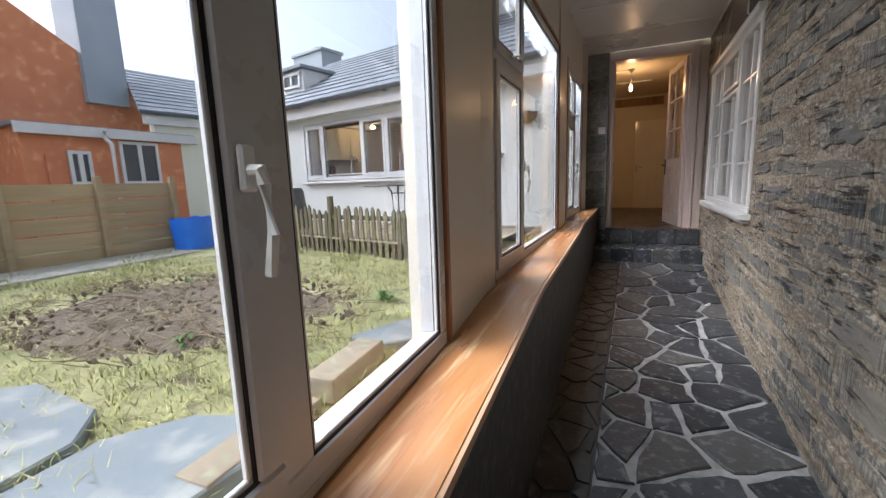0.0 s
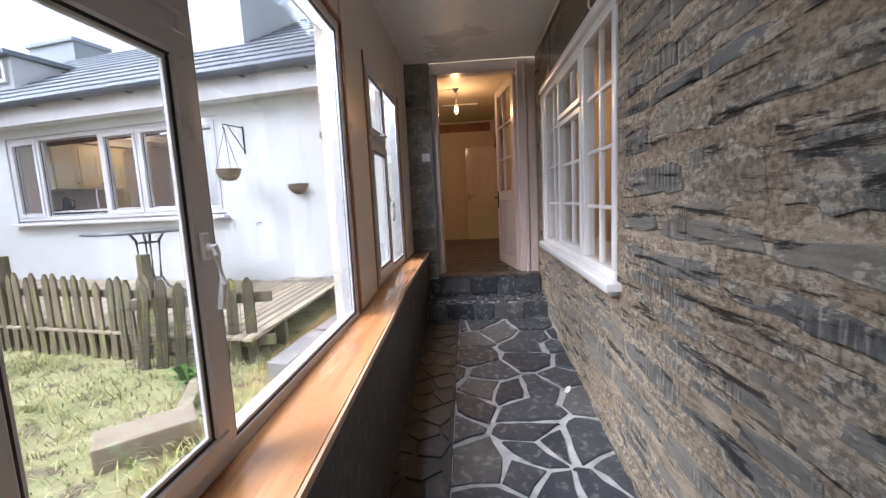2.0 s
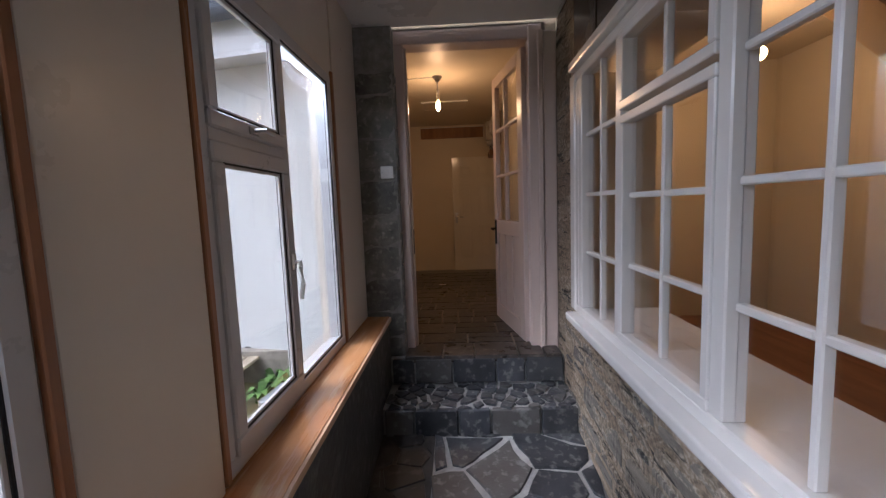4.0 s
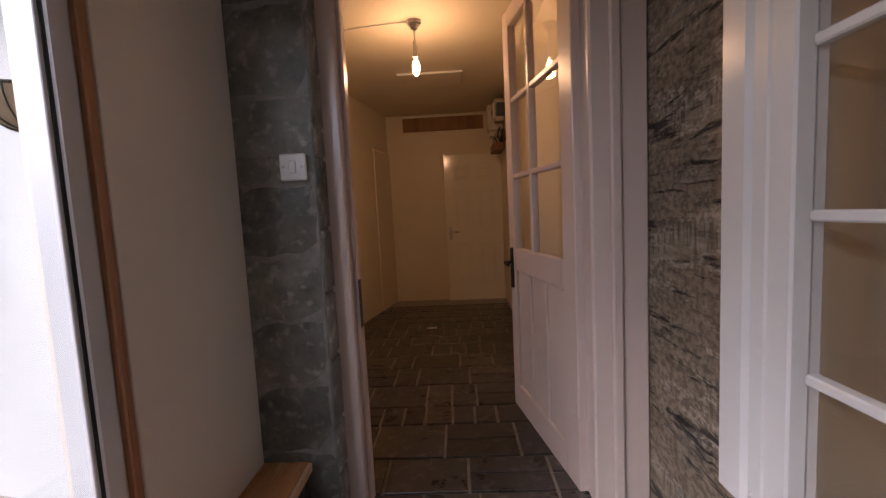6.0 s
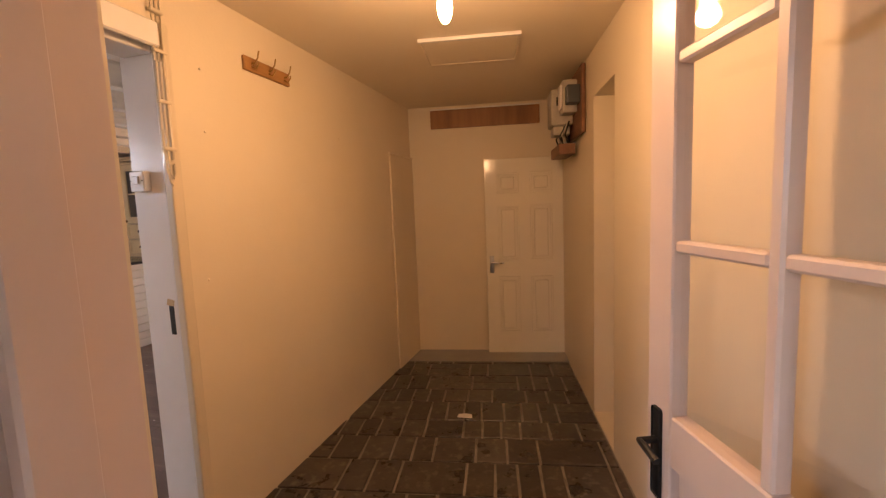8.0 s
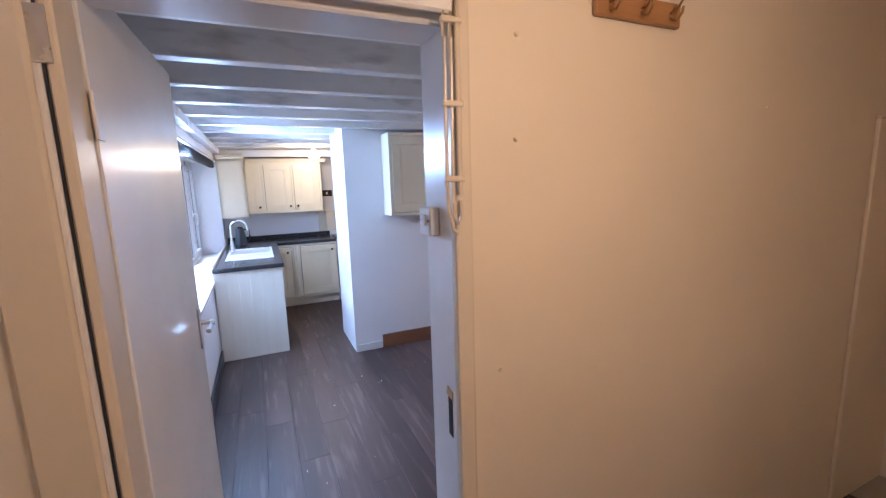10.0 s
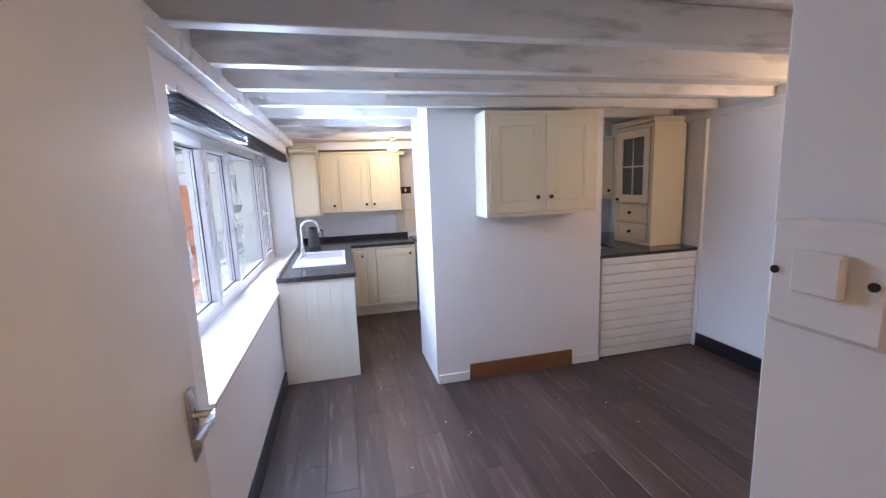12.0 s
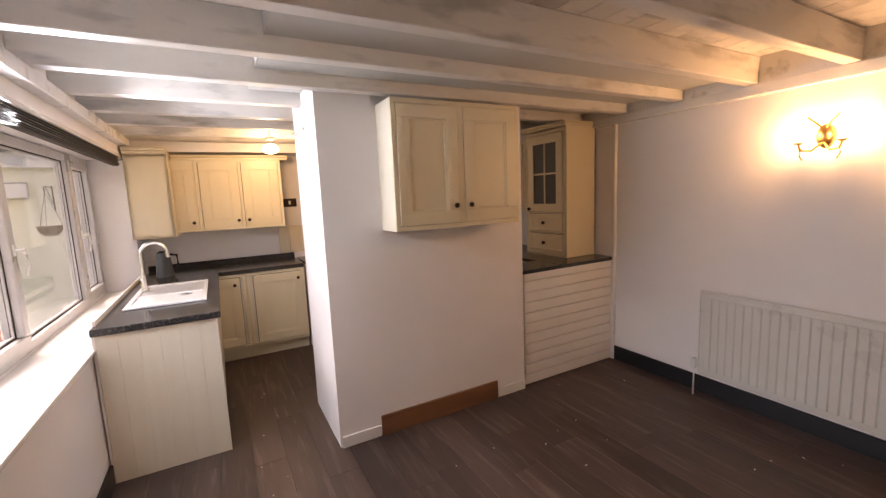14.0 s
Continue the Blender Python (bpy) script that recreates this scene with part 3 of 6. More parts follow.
part("hood", box(bmesh.new(), -0.05, 0.03, Y0 - 0.03, Y1 + 0.03, H, H + 0.05, 0.012, 2), M_GLOSS, w)


def bars(parent, a, b, c, d, ny, nz):
    bm = bmesh.new()
    for i in range(1, ny):
        y = a + (b - a) * i / ny
        box(bm, 0.006, 0.035, y - 0.011, y + 0.011, c, d, 0.004)
    for j in range(1, nz):
        z = c + (d - c) * j / nz
        for i in range(ny):
            box(bm, 0.006, 0.035, a + (b - a) * i / ny + 0.011, a + (b - a) * (i + 1) / ny - 0.011, z - 0.011, z + 0.011, 0.004)
    part("glazing_bars", bm, M_GLOSS, parent)
    for i in range(ny):
        for j in range(nz):
            part("pane", B(0.022, 0.026, a + (b - a) * i / ny, a + (b - a) * (i + 1) / ny, c + (d - c) * j / nz, c + (d - c) * (j + 1) / nz), M_GLASS, parent)


bars(w, Y0 + 0.05, -0.57, 0.05, H - 0.05, 2, 4)
part("far_jamb", box(B(-0.015, 0.05, 0.685, Y1 - 0.0505, 0.0505, H - 0.0505, 0.005), -0.022, 0.02, Y1 + 0.0005, Y1 + 0.10, 0.0, H, 0.012), M_GLOSS, w)
bars(w, 0.20, 0.685, 0.05, H - 0.05, 2, 4)
low = part("casement", ring(bmesh.new(), -0.018, 0.04, -0.51, 0.14, 0.05, 1.0, 0.035, 0.004), M_GLOSS, w)
bars(low, -0.475, 0.105, 0.085, 0.965, 2, 3)
vent = part("vent_light", ring(bmesh.new(), -0.022, 0.04, -0.51, 0.14, 1.02, H - 0.05, 0.035, 0.004), M_GLOSS, w)
bars(vent, -0.475, 0.105, 1.055, H - 0.085, 2, 1)

structure("window_reveal", B(XS + 0.062, XS + 0.43, 6.345, 6.3575, 0.985, 2.355), M_PLASTER)
structure("window_reveal", B(XS + 0.062, XS + 0.43, 4.4225, 4.435, 0.985, 2.355), M_PLASTER)
structure("window_board", B(XS + 0.062, XS + 0.46, 4.436, 6.344, 0.982, 1.0, 0.004), M_GLOSS)
structure("window_head", B(XS + 0.062, XS + 0.43, 4.436, 6.344, 2.345, 2.3585), M_PLASTER)

# dark boarding above it, and the pipe along the ceiling
M_BROWN = surf("dark_varnished_board", (0.035, 0.028, 0.022), (0.06, 0.05, 0.04), scale=4, rough=0.25, bump=0.2)
for y0, y1 in ((3.1, 4.85), (4.87, 6.0), (6.02, 6.40)):
    structure("dark_board", B(XS - 0.012, XS - 0.002, y0, y1, 2.43, CEIL - 0.004, 0.003), M_BROWN)
p = thing("conduit", XS - 0.03, 4.5, CEIL - 0.035, "thin cream cable pipe along the top of the stone wall", "pipe")
part("pipe", tube(bmesh.new(), (0, -4, 0), (0, 2.2, 0), 0.009), M_GLOSS, p, smooth=True)
part("drop_pipe", chain(bmesh.new(), [(0.0, 0.30, 0.0), (0, 0.30, -0.36), (0.02, 0.30, -0.39)], 0.007), M_GLOSS, p, smooth=True)
c = thing("cable", 0.3, 5.2, CEIL, "thin white cable clipped across the passage ceiling", "cable")
part("wire", chain(bmesh.new(), [(-0.55, -0.03, -0.006), (0, 0, -0.006), (0.70, 0.04, -0.006)], 0.004), M_GLOSS, c, smooth=True)

# room behind the small-paned window
M_BACK = surf("back_room_wall", (0.50, 0.42, 0.30), (0.55, 0.47, 0.34), scale=2, rough=0.8, bump=0.1)
bm = bmesh.new()
box(bm, 3.4, 3.5, 2.6, 8.2, 0.3, 2.9)
structure("wall_back_room_east", bm, M_BACK)
structure("wall_back_room_north", B(1.47, 3.4, 8.1, 8.2, 0.3, 2.9), M_BACK)
structure("wall_back_room_south", B(1.47, 3.4, 2.5, 2.6, 0.3, 2.9), M_BACK)
structure("ceiling_back_room", B(1.3, 3.5, 2.5, 8.2, 2.9, 2.95), M_BACK)
structure("floor_back_room", B(1.3, 3.5, 2.5, 8.2, 0.25, 0.45), M_PLANK)
# warm lamp and its globe are added to light the room from within
lamp("back_room_light", "POINT", pose(2.4, 6.9, 2.5), 7, WARM, shadow_soft_size=0.06)
b = thing("lit_globe_lamp", 2.4, 6.9, 2.58, "warm glowing globe added under the back room's ceiling to light it", "lamp")
part("globe", ball(bmesh.new(), (0, 0, 0), 0.05), M_BULB, b, smooth=True)
part("stem", tube(bmesh.new(), (0, 0, 0.05), (0, 0, 0.32), 0.008), M_BLACKIRON, b)
for o in b.children:
    o.visible_shadow = o.name.startswith("stem")
st = thing("staircase", 2.9, 5.3, 0.45, "pale wooden staircase with open sloping boards behind the window", "stairs")
bm = bmesh.new()
M_PALEWOOD = wood("pale_pine", (0.55, 0.38, 0.20), (0.45, 0.30, 0.15), rough=0.5)
for dx in (-0.4, 0.4):
    q = slab(bmesh.new(), [(-1.2, 0.0), (-0.95, 0.0), (1.3, 2.3), (1.05, 2.3)], -0.02, 0.02)
    part("stringer", q, M_PALEWOOD, st, m=Matrix.Translation((dx, 0, 0)) @ Matrix(((0, 0, 1, 0), (1, 0, 0, 0), (0, 1, 0, 0), (0, 0, 0, 1))))
for i in range(9):
    part("tread", B(-0.38, 0.38, -1.0 + i * 0.245, -0.76 + i * 0.245, 0.17 + i * 0.25, 0.20 + i * 0.25, 0.005), M_PALEWOOD, st)

# ---------------- end of the passage ----------------
pil = thing("block_pier", -0.2, YD, 0.3, "dark painted rough stone block pier with pale pointing beside the door", "pier")
part("core", B(-0.146, 0.135, 0.008, 0.11, -0.55, 2.545, 0.004), M_BLOCKJOINT, pil)
rnd = random.Random(5)


def rough_block(x0, x1, y0, y1, z0, z1):
    """A quarried block with a bulging, uneven face and knocked edges."""
    bm = bmesh.new()
    nx, nz = 5, 5
    g = [[bm.verts.new((x0 + (x1 - x0) * i / nx + (rnd.uniform(-0.007, 0.007) if 0 < i else 0), y0 - 0.006 * math.sin(math.pi * i / nx) * math.sin(math.pi * j / nz) + rnd.uniform(-0.003, 0.003) + (0.010 if i in (0, nx) or j in (0, nz) else 0), z0 + (z1 - z0) * j / nz + rnd.uniform(-0.004, 0.004))) for i in range(nx + 1)] for j in range(nz + 1)]
    for j in range(nz):
        for i in range(nx):
            bm.faces.new((g[j][i], g[j][i + 1], g[j + 1][i + 1], g[j + 1][i]))
    edge = g[0] + [g[j][nx] for j in range(1, nz + 1)] + g[nz][-2::-1] + [g[j][0] for j in range(nz - 1, 0, -1)]
    back = [bm.verts.new((v.co.x, y1, v.co.z)) for v in edge]
    for k in range(len(edge)):
        q = (k + 1) % len(edge)
        bm.faces.new((edge[k], edge[q], back[q], back[k]))
    return bm


LEVELS = (-0.25, 0.10, 0.42, 0.72, 0.90, 1.14, 1.367, 1.585, 1.827, 1.926, 2.106, 2.40, 2.55)
for z, top in zip(LEVELS, LEVELS[1:]):
    za, zb = z - 0.3 + 0.003, top - 0.3 - 0.003
    part("side_block", B(0.128, 0.143, 0.014, 0.104, za + 0.09, min(zb + 0.085, 2.24), 0.006), M_BLOCK, pil)
    if top - z < 0.12:
        part("block", rough_block(-0.144, -0.01, 0.0, 0.05, za, zb), M_BLOCK, pil, smooth=True)
        part("block", rough_block(0.0, 0.13, 0.0, 0.05, za, zb), M_BLOCK, pil, smooth=True)
    else:
        part("block", rough_block(-0.144, 0.132 + rnd.uniform(-0.010, 0.006), 0.0, 0.05, za, zb), M_BLOCK, pil, smooth=True)
sw = thing("light_switch", -0.13, YD - 0.006, 1.88, "white square plastic light switch on the dark block pier", "switch")
part("plate", B(-0.043, 0.043, -0.012, 0, -0.043, 0.043, 0.004), M_PLASTIC, sw)
part("rocker", B(-0.012, 0.012, -0.017, -0.012, -0.02, 0.02, 0.002), M_PLASTIC, sw)
for dx in (-0.03, 0.03):
    part("screw", tube(bmesh.new(), (dx, -0.0135, 0), (dx, -0.011, 0), 0.004), M_STEEL, sw)

df = thing("door_frame", 0.42, 6.93, 0.575, "pink-cream gloss-painted wooden door frame, worn, above the stone steps", "door frame")
bm = bmesh.new()
box(bm, -0.485, -0.42, -0.045, 0.11, 0, 2.27, 0.006)
box(bm, -0.42, -0.405, 0.0, 0.05, 0, 2.17, 0.003)
part("jamb", bm, M_PINK, df)
bm = bmesh.new()
box(bm, 0.435, 0.535, -0.055, 0.11, 0, 2.27, 0.008)
box(bm, 0.5355, 0.628, -0.062, -0.03, -0.02, 2.22, 0.006)
box(bm, 0.500, 0.535, -0.075, -0.0555, 0, 2.22, 0.006)
part("jamb", bm, M_PINK, df)
part("head", B(-0.50, 0.56, -0.05, 0.11, 2.175, 2.285, 0.008), M_PINK, df)
part("latch_plate", B(-0.405, -0.402, 0.0, 0.03, 0.72, 0.90), M_BLACKIRON, df, "rusty black latch plate")

# ---------------- half-glazed door, open into the hall ----------------
DW, DH, DT = 0.79, 2.13, 0.042
d = thing("glazed_door", 0.842, 6.965, 0.598, "pink-cream half-glazed wooden door standing open, with six panes over a panel", "door", turn=100.5)
bm = bmesh.new()
box(bm, 0.0, 0.11, -DT / 2, DT / 2, 0, DH, 0.004)
box(bm, DW - 0.09, DW, -DT / 2, DT / 2, 0, DH, 0.004)
box(bm, 0.11, DW - 0.09, -DT / 2, DT / 2, 0, 0.14, 0.004)
box(bm, 0.11, DW - 0.09, -DT / 2, DT / 2, 0.78, 0.90, 0.004)
box(bm, 0.11, DW - 0.09, -DT / 2, DT / 2, DH - 0.09, DH, 0.004)
part("leaf_frame", bm, M_PINK, d)
for i in range(3):
    a = 0.112 + i * (DW - 0.204) / 3
    part("panel_stile", B(a - 0.012, a + 0.028, -0.018, 0.018, 0.141, 0.779, 0.004), M_PINK, d)
    part("panel_board", B(a + 0.029, a + (DW - 0.204) / 3 - 0.013, -0.010, 0.010, 0.14, 0.78, 0.004), M_PINK, d)
bm = bmesh.new()
mx = 0.112 + (DW - 0.204) * 0.58
box(bm, mx - 0.014, mx + 0.014, -0.018, 0.018, 0.90, DH - 0.09, 0.005)
for z in (1.28, 1.67):
    box(bm, 0.11, mx - 0.014, -0.017, 0.017, z - 0.013, z + 0.013, 0.005)
    box(bm, mx + 0.014, DW - 0.09, -0.017, 0.017, z - 0.013, z + 0.013, 0.005)
part("glazing_bars", bm, M_PINK, d)
for a, b in ((0.11, mx), (mx, DW - 0.09)):
    for c, e in ((0.90, 1.28), (1.28, 1.67), (1.67, DH - 0.09)):
        part("pane", B(a + 0.002, b - 0.002, -0.002, 0.002, c + 0.002, e - 0.002), M_GLASS, d)
for sy in (1, -1):
    bm = bmesh.new()
    box(bm, DW - 0.062, DW - 0.028, sy * DT / 2, sy * (DT / 2 + 0.006), 0.68, 0.90, 0.008, 2)
    chain(bm, [(DW - 0.045, sy * DT / 2, 0.82), (DW - 0.045, sy * (DT / 2 + 0.045), 0.82), (DW - 0.075, sy * (DT / 2 + 0.05), 0.825), (DW - 0.12, sy * (DT / 2 + 0.048), 0.815)], 0.009)
    part("handle", bm, M_BLACKIRON, d, "black iron lever handle", smooth=True)
part("bottom_strip", B(0.0, DW, -DT / 2 - 0.002, -DT / 2, 0.0, 0.03), M_GLOSS, d)
for z in (0.2, 1.9):
    part("hinge", B(-0.006, 0.03, DT / 2, DT / 2 + 0.004, z, z + 0.1, 0.001), M_PINK, d)


# ---------------- hall things ----------------
def panel_door(name, x, y, z, w, h, base, turn, label, side=1, mat=None, six=True, handle_z=0.93, handle="lever"):
    d = thing(name, x, y, z, label, "door", base=base, turn=turn)
    mat = mat or M_GLOSS
    t = 0.036
    part("leaf", B(0, w, -t / 2, t / 2, 0, h, 0.003), mat, d)
    if six:
        k = h / 1.98
        for a, b in ((0.11, w / 2 - 0.05), (w / 2 + 0.05, w - 0.11)):
            for c, e in ((0.22, 0.80), (0.96, 1.52), (1.64, 1.84)):
                for sy in (1, -1):
                    bm = bmesh.new()
                    y0 = sy * t / 2
                    ringy(bm, a, b, c * k, e * k, y0, sy * 0.012, 0.018)
                    box(bm, a + 0.035, b - 0.035, y0 - 0.001, y0 + sy * 0.011, c * k + 0.035, e * k - 0.035, 0.009)
                    part("panel", bm, mat, d)
    for sy in (1, -1):
        bm = bmesh.new()
        hx = w - 0.05 if side > 0 else 0.05
        dx = -1 if side > 0 else 1
        box(bm, hx - 0.02, hx + 0.02, sy * t / 2, sy * (t / 2 + 0.008), handle_z - 0.10, handle_z + 0.06, 0.006, 2)
        chain(bm, [(hx, sy * t / 2, handle_z), (hx, sy * (t / 2 + 0.045), handle_z), (hx + dx * 0.03, sy * (t / 2 + 0.05), handle_z), (hx + dx * 0.11, sy * (t / 2 + 0.046), handle_z - 0.004)], 0.009)
        part("handle", bm, M_STEEL, d, "brushed steel lever handle", smooth=True)
    return d


def ringy(bm, a, b, c, e, y0, dy, w):
    for q in ((a, b, c, c + w), (a, b, e - w, e), (a, a + w, c + w, e - w), (b - w, b, c + w, e - w)):
        box(bm, q[0], q[1], min(y0, y0 + dy), max(y0, y0 + dy), q[2], q[3], 0.002)
    return bm


panel_door("end_door", 0.255, 10.55, HZ + 0.0, 0.71, 1.795, HERE, 0, "closed white gloss six-panel door at the end of the hall", side=-1, handle_z=0.86, mat=M_DOORGLOSS)
lin = thing("lintel_board", 0.34, 10.585, 2.70, "dark varnished plywood board over the end wall", "board")
part("board", B(-0.56, 0.42, -0.012, 0.014, 0, 0.16, 0.002), wood("varnished_ply", (0.33, 0.15, 0.045), (0.17, 0.07, 0.022), rough=0.5, ring=6, stretch=(1, 1, 0.1)), lin)
part("edge_strip", B(-0.56, 0.42, -0.02, 0.014, 0.1605, 0.172), M_GLOSS, lin)
bx = thing("pipe_boxing", -0.94, 10.10, 0, "cream-painted boxed-in panel in the corner of the hall", "boxing", base=KM)
part("front_panel", B(0.0555, 0.072, -0.13, 0.66, 0.0, 1.84, 0.004), M_WALL, bx)
part("top_lip", B(0.0555, 0.078, -0.135, 0.66, 1.8405, 1.852, 0.003), M_WALL, bx)
structure("hall_kerb", B(-0.9, 1.0, 10.30, 10.60, 0.4, HZ + 0.004), M_PATH)
mb = thing("meter_board", 0.93, 9.90, 2.40, "dark wooden board with cream electricity meter and hanging cables", "meter")
M_METER = surf("aged_cream_casing", (0.50, 0.46, 0.38), (0.36, 0.32, 0.25), scale=14, rough=0.4, bump=0.1)
part("backboard", B(-0.012, 0.014, -0.30, 0.28, 0.04, 0.48, 0.003), M_PLANK, mb)
met = part("meter", B(-0.17, -0.0125, -0.02, 0.17, 0.14, 0.40, 0.02, 3), M_METER, mb, smooth=True)
part("meter_window", B(-0.13, -0.05, -0.024, -0.0205, 0.28, 0.34, 0.001), M_BLACKIRON, met)
part("terminal_cover", B(-0.15, -0.03, 0.0, 0.15, 0.075, 0.139, 0.01, 2), M_METER, met)
fb = part("fuse_box", B(-0.11, -0.0125, -0.17, -0.04, 0.20, 0.42, 0.012, 2), M_METER, mb, smooth=True)
part("fuse_lid", B(-0.125, -0.1105, -0.155, -0.055, 0.23, 0.39, 0.004), M_GLOSS, fb)
part("main_switch", B(-0.10, -0.0125, -0.27, -0.19, 0.24, 0.36, 0.01, 2), M_DARKPLASTIC, mb)
part("junction_box", tube(bmesh.new(), (-0.055, 0.21, 0.42), (-0.012, 0.21, 0.42), 0.04, 0.045, 16), M_METER, mb, smooth=True)
for i in range(6):
    y = -0.12 + i * 0.05
    part("cable", chain(bmesh.new(), [(-0.06, y, 0.15), (-0.085 - 0.012 * (i % 3), y + 0.02, 0.06), (-0.05, y + 0.06, -0.01 - 0.012 * i), (-0.025, 0.08 + 0.02 * i, 0.05), (-0.02, 0.12 + 0.02 * i, 0.12)], 0.0065), (M_BLACKIRON, M_METER, M_DARKPLASTIC)[i % 3], mb, "hanging loop of black and cream cable", smooth=True)
part("tail_cable", chain(bmesh.new(), [(-0.03, 0.02, 0.39), (-0.06, 0.04, 0.46), (-0.04, 0.12, 0.485), (-0.02, 0.22, 0.44)], 0.009), M_BLACKIRON, mb, smooth=True)
part("shelf", B(-0.13, -0.0125, -0.10, 0.28, -0.075, 0.0, 0.004), M_PLANK, mb, "dark wooden ledge under the meter")
h = thing("ceiling_hatch", 0.215, 9.26, HC - 0.012, "white framed loft hatch in the hall ceiling", "hatch")
for yy in (-0.21, 0.19):
    part("frame_strip", B(-0.28, 0.28, yy, yy + 0.02, -0.008 if yy < 0 else -0.002, 0.01), M_GLOSS if yy < 0 else M_WALL, h)
for xx in (-0.28, 0.265):
    part("frame_strip", B(xx, xx + 0.015, -0.189, 0.189, -0.004, 0.01), M_WALL, h)
part("hatch_panel", B(-0.264, 0.264, -0.188, 0.188, 0, 0.01, 0.002), M_WALL, h)
pb = thing("pendant_bulb", 0.18, 8.11, HC, "lit bare filament bulb hanging from a grey ceiling rose", "lamp")
part("rose", tube(tube(bmesh.new(), (0, 0, -0.022), (0, 0, 0), 0.042, 0.048, 20), (0, 0, -0.05), (0, 0, -0.022), 0.02, 0.03, 16), M_STEEL, pb, smooth=True)
part("flex", tube(bmesh.new(), (0, 0, -0.13), (0, 0, -0.04), 0.004), M_PLASTIC, pb)
part("holder", tube(bmesh.new(), (0, 0, -0.22), (0, 0, -0.125), 0.017, 0.014), M_PLASTIC, pb, smooth=True)
bm = ball(bmesh.new(), (0, 0, -0.28), 0.025, 2.1)
bulb = part("bulb", bm, M_BULB, pb, "lit warm filament bulb", smooth=True)
bulb.visible_shadow = False
cb = thing("ceiling_cable", 0.1, 8.2, HC, "thin cable across the hall ceiling and wall", "cable")
part("wire", chain(bmesh.new(), [(0.05, -0.1, -0.006), (-0.35, -0.05, -0.007), (-0.72, 0.12, -0.006)], 0.004), M_GLOSS, cb, smooth=True)
hk = thing("coat_rack", -0.885, 8.56, 2.01 + 0.075, "small varnished wooden coat rack with three metal double hooks", "coat rack", base=KM)
part("rail", B(0, 0.018, -0.16, 0.16, -0.035, 0.03, 0.004), wood("rack_wood", (0.36, 0.19, 0.06), (0.26, 0.13, 0.04), rough=0.4, ring=20), hk)
for y in (-0.115, 0.0, 0.115):
    bm = bmesh.new()
    chain(bm, [(0.018, y, 0.0), (0.036, y, 0.0), (0.055, y, 0.022), (0.064, y, 0.052)], 0.0035)
    chain(bm, [(0.018, y, -0.012), (0.04, y, -0.025), (0.055, y, -0.01), (0.058, y, 0.005)], 0.004)
    part("hook", bm, M_BRASS, hk, smooth=True)
lt = thing("paper_scrap", 0.10, 9.33, HZ + 0.001, "small torn piece of white paper on the slate floor", "paper")
part("sheet", slab(bmesh.new(), [(-0.05, -0.02), (0.05, -0.03), (0.045, 0.02), (0.0, 0.03), (-0.04, 0.02)], 0.0, 0.003), M_PLASTIC, lt)

# doorway from hall to kitchen
kf = thing("kitchen_door_frame", -0.96, 7.585, 0, "cream gloss-painted door frame, chipped, between hall and kitchen", "door frame", base=KM)
part("jamb", B(-0.13, 0.042, 0.405, 0.436, 0, 2.03, 0.005), M_GLOSS, kf)
part("architrave", B(0.0425, 0.080, 0.400, 0.448, 0, 2.10, 0.008, 2), M_CREAMGLOSS, kf)
part("jamb", B(-0.075, 0.078, -0.372, -0.335, 0, 2.03, 0.005), M_GLOSS, kf)
part("architrave", B(0.075, 0.095, -0.44, -0.345, 0, 2.10, 0.006), M_CREAMGLOSS, kf)
# black strip stands in for the shade inside the hinge gap
part("hinge_gap", B(0.02, 0.0765, -0.3345, -0.3305, 0, 1.985), M_GASKET, kf, "black strip for the shade in the gap down the hinge side")
part("hinge_lining", B(-0.025, 0.0775, -0.330, -0.309, 0, 1.985, 0.004), M_CREAMGLOSS, kf)
for z in (0.22, 1.84):
    hg = part("hinge", B(0.0775, 0.0805, -0.365, -0.318, z, z + 0.09, 0.001), M_STEEL, kf, "painted-over steel butt hinge")
    part("screw", tube(bmesh.new(), (0.0805, -0.352, z + 0.065), (0.0825, -0.352, z + 0.065), 0.005, seg=8), M_BLACKIRON, hg)
part("head", B(-0.10, 0.042, -0.335, 0.4045, 1.99, 2.03, 0.005), M_GLOSS, kf)
part("architrave", B(0.075, 0.095, -0.345, 0.399, 2.0, 2.09, 0.006), M_GLOSS, kf)
cc = thing("wall_cables", -0.871, 7.985, 0.0, "three cream-painted cables clipped down beside the kitchen doorway", "cable", base=KM)
for i, (dy, r_, low_) in enumerate(((-0.024, 0.005, 1.62), (-0.008, 0.005, 1.58), (0.010, 0.0075, 1.60))):
    pts = [(0.0, dy, 2.28), (0.001, dy, 1.95), (-0.001, dy, low_)]
    if i == 1:
        pts += [(0.0, dy + 0.002, 1.545), (0.0, dy + 0.011, 1.53), (0.002, dy + 0.019, 1.548), (0.002, dy + 0.019, 1.585)]
    elif i == 0:
        pts += [(-0.002, dy + 0.004, 1.56), (-0.006, dy + 0.016, 1.515), (-0.008, dy + 0.03, 1.505)]
    part("cable", chain(bmesh.new(), pts, r_), M_CREAMGLOSS, cc, smooth=True)
for z in (1.63, 1.80, 1.98, 2.12):
    part("clip", B(-0.009, 0.009, -0.031, 0.021, z, z + 0.014, 0.003), M_CREAMGLOSS, cc)
sb = thing("switch_box", -1.027, 7.990, 1.487, "cream surface-mounted light switch box on the door jamb", "switch", base=KM)
part("box", B(-0.038, 0.037, -0.03, 0, 0.0, 0.078, 0.004), M_PLASTIC, sb)
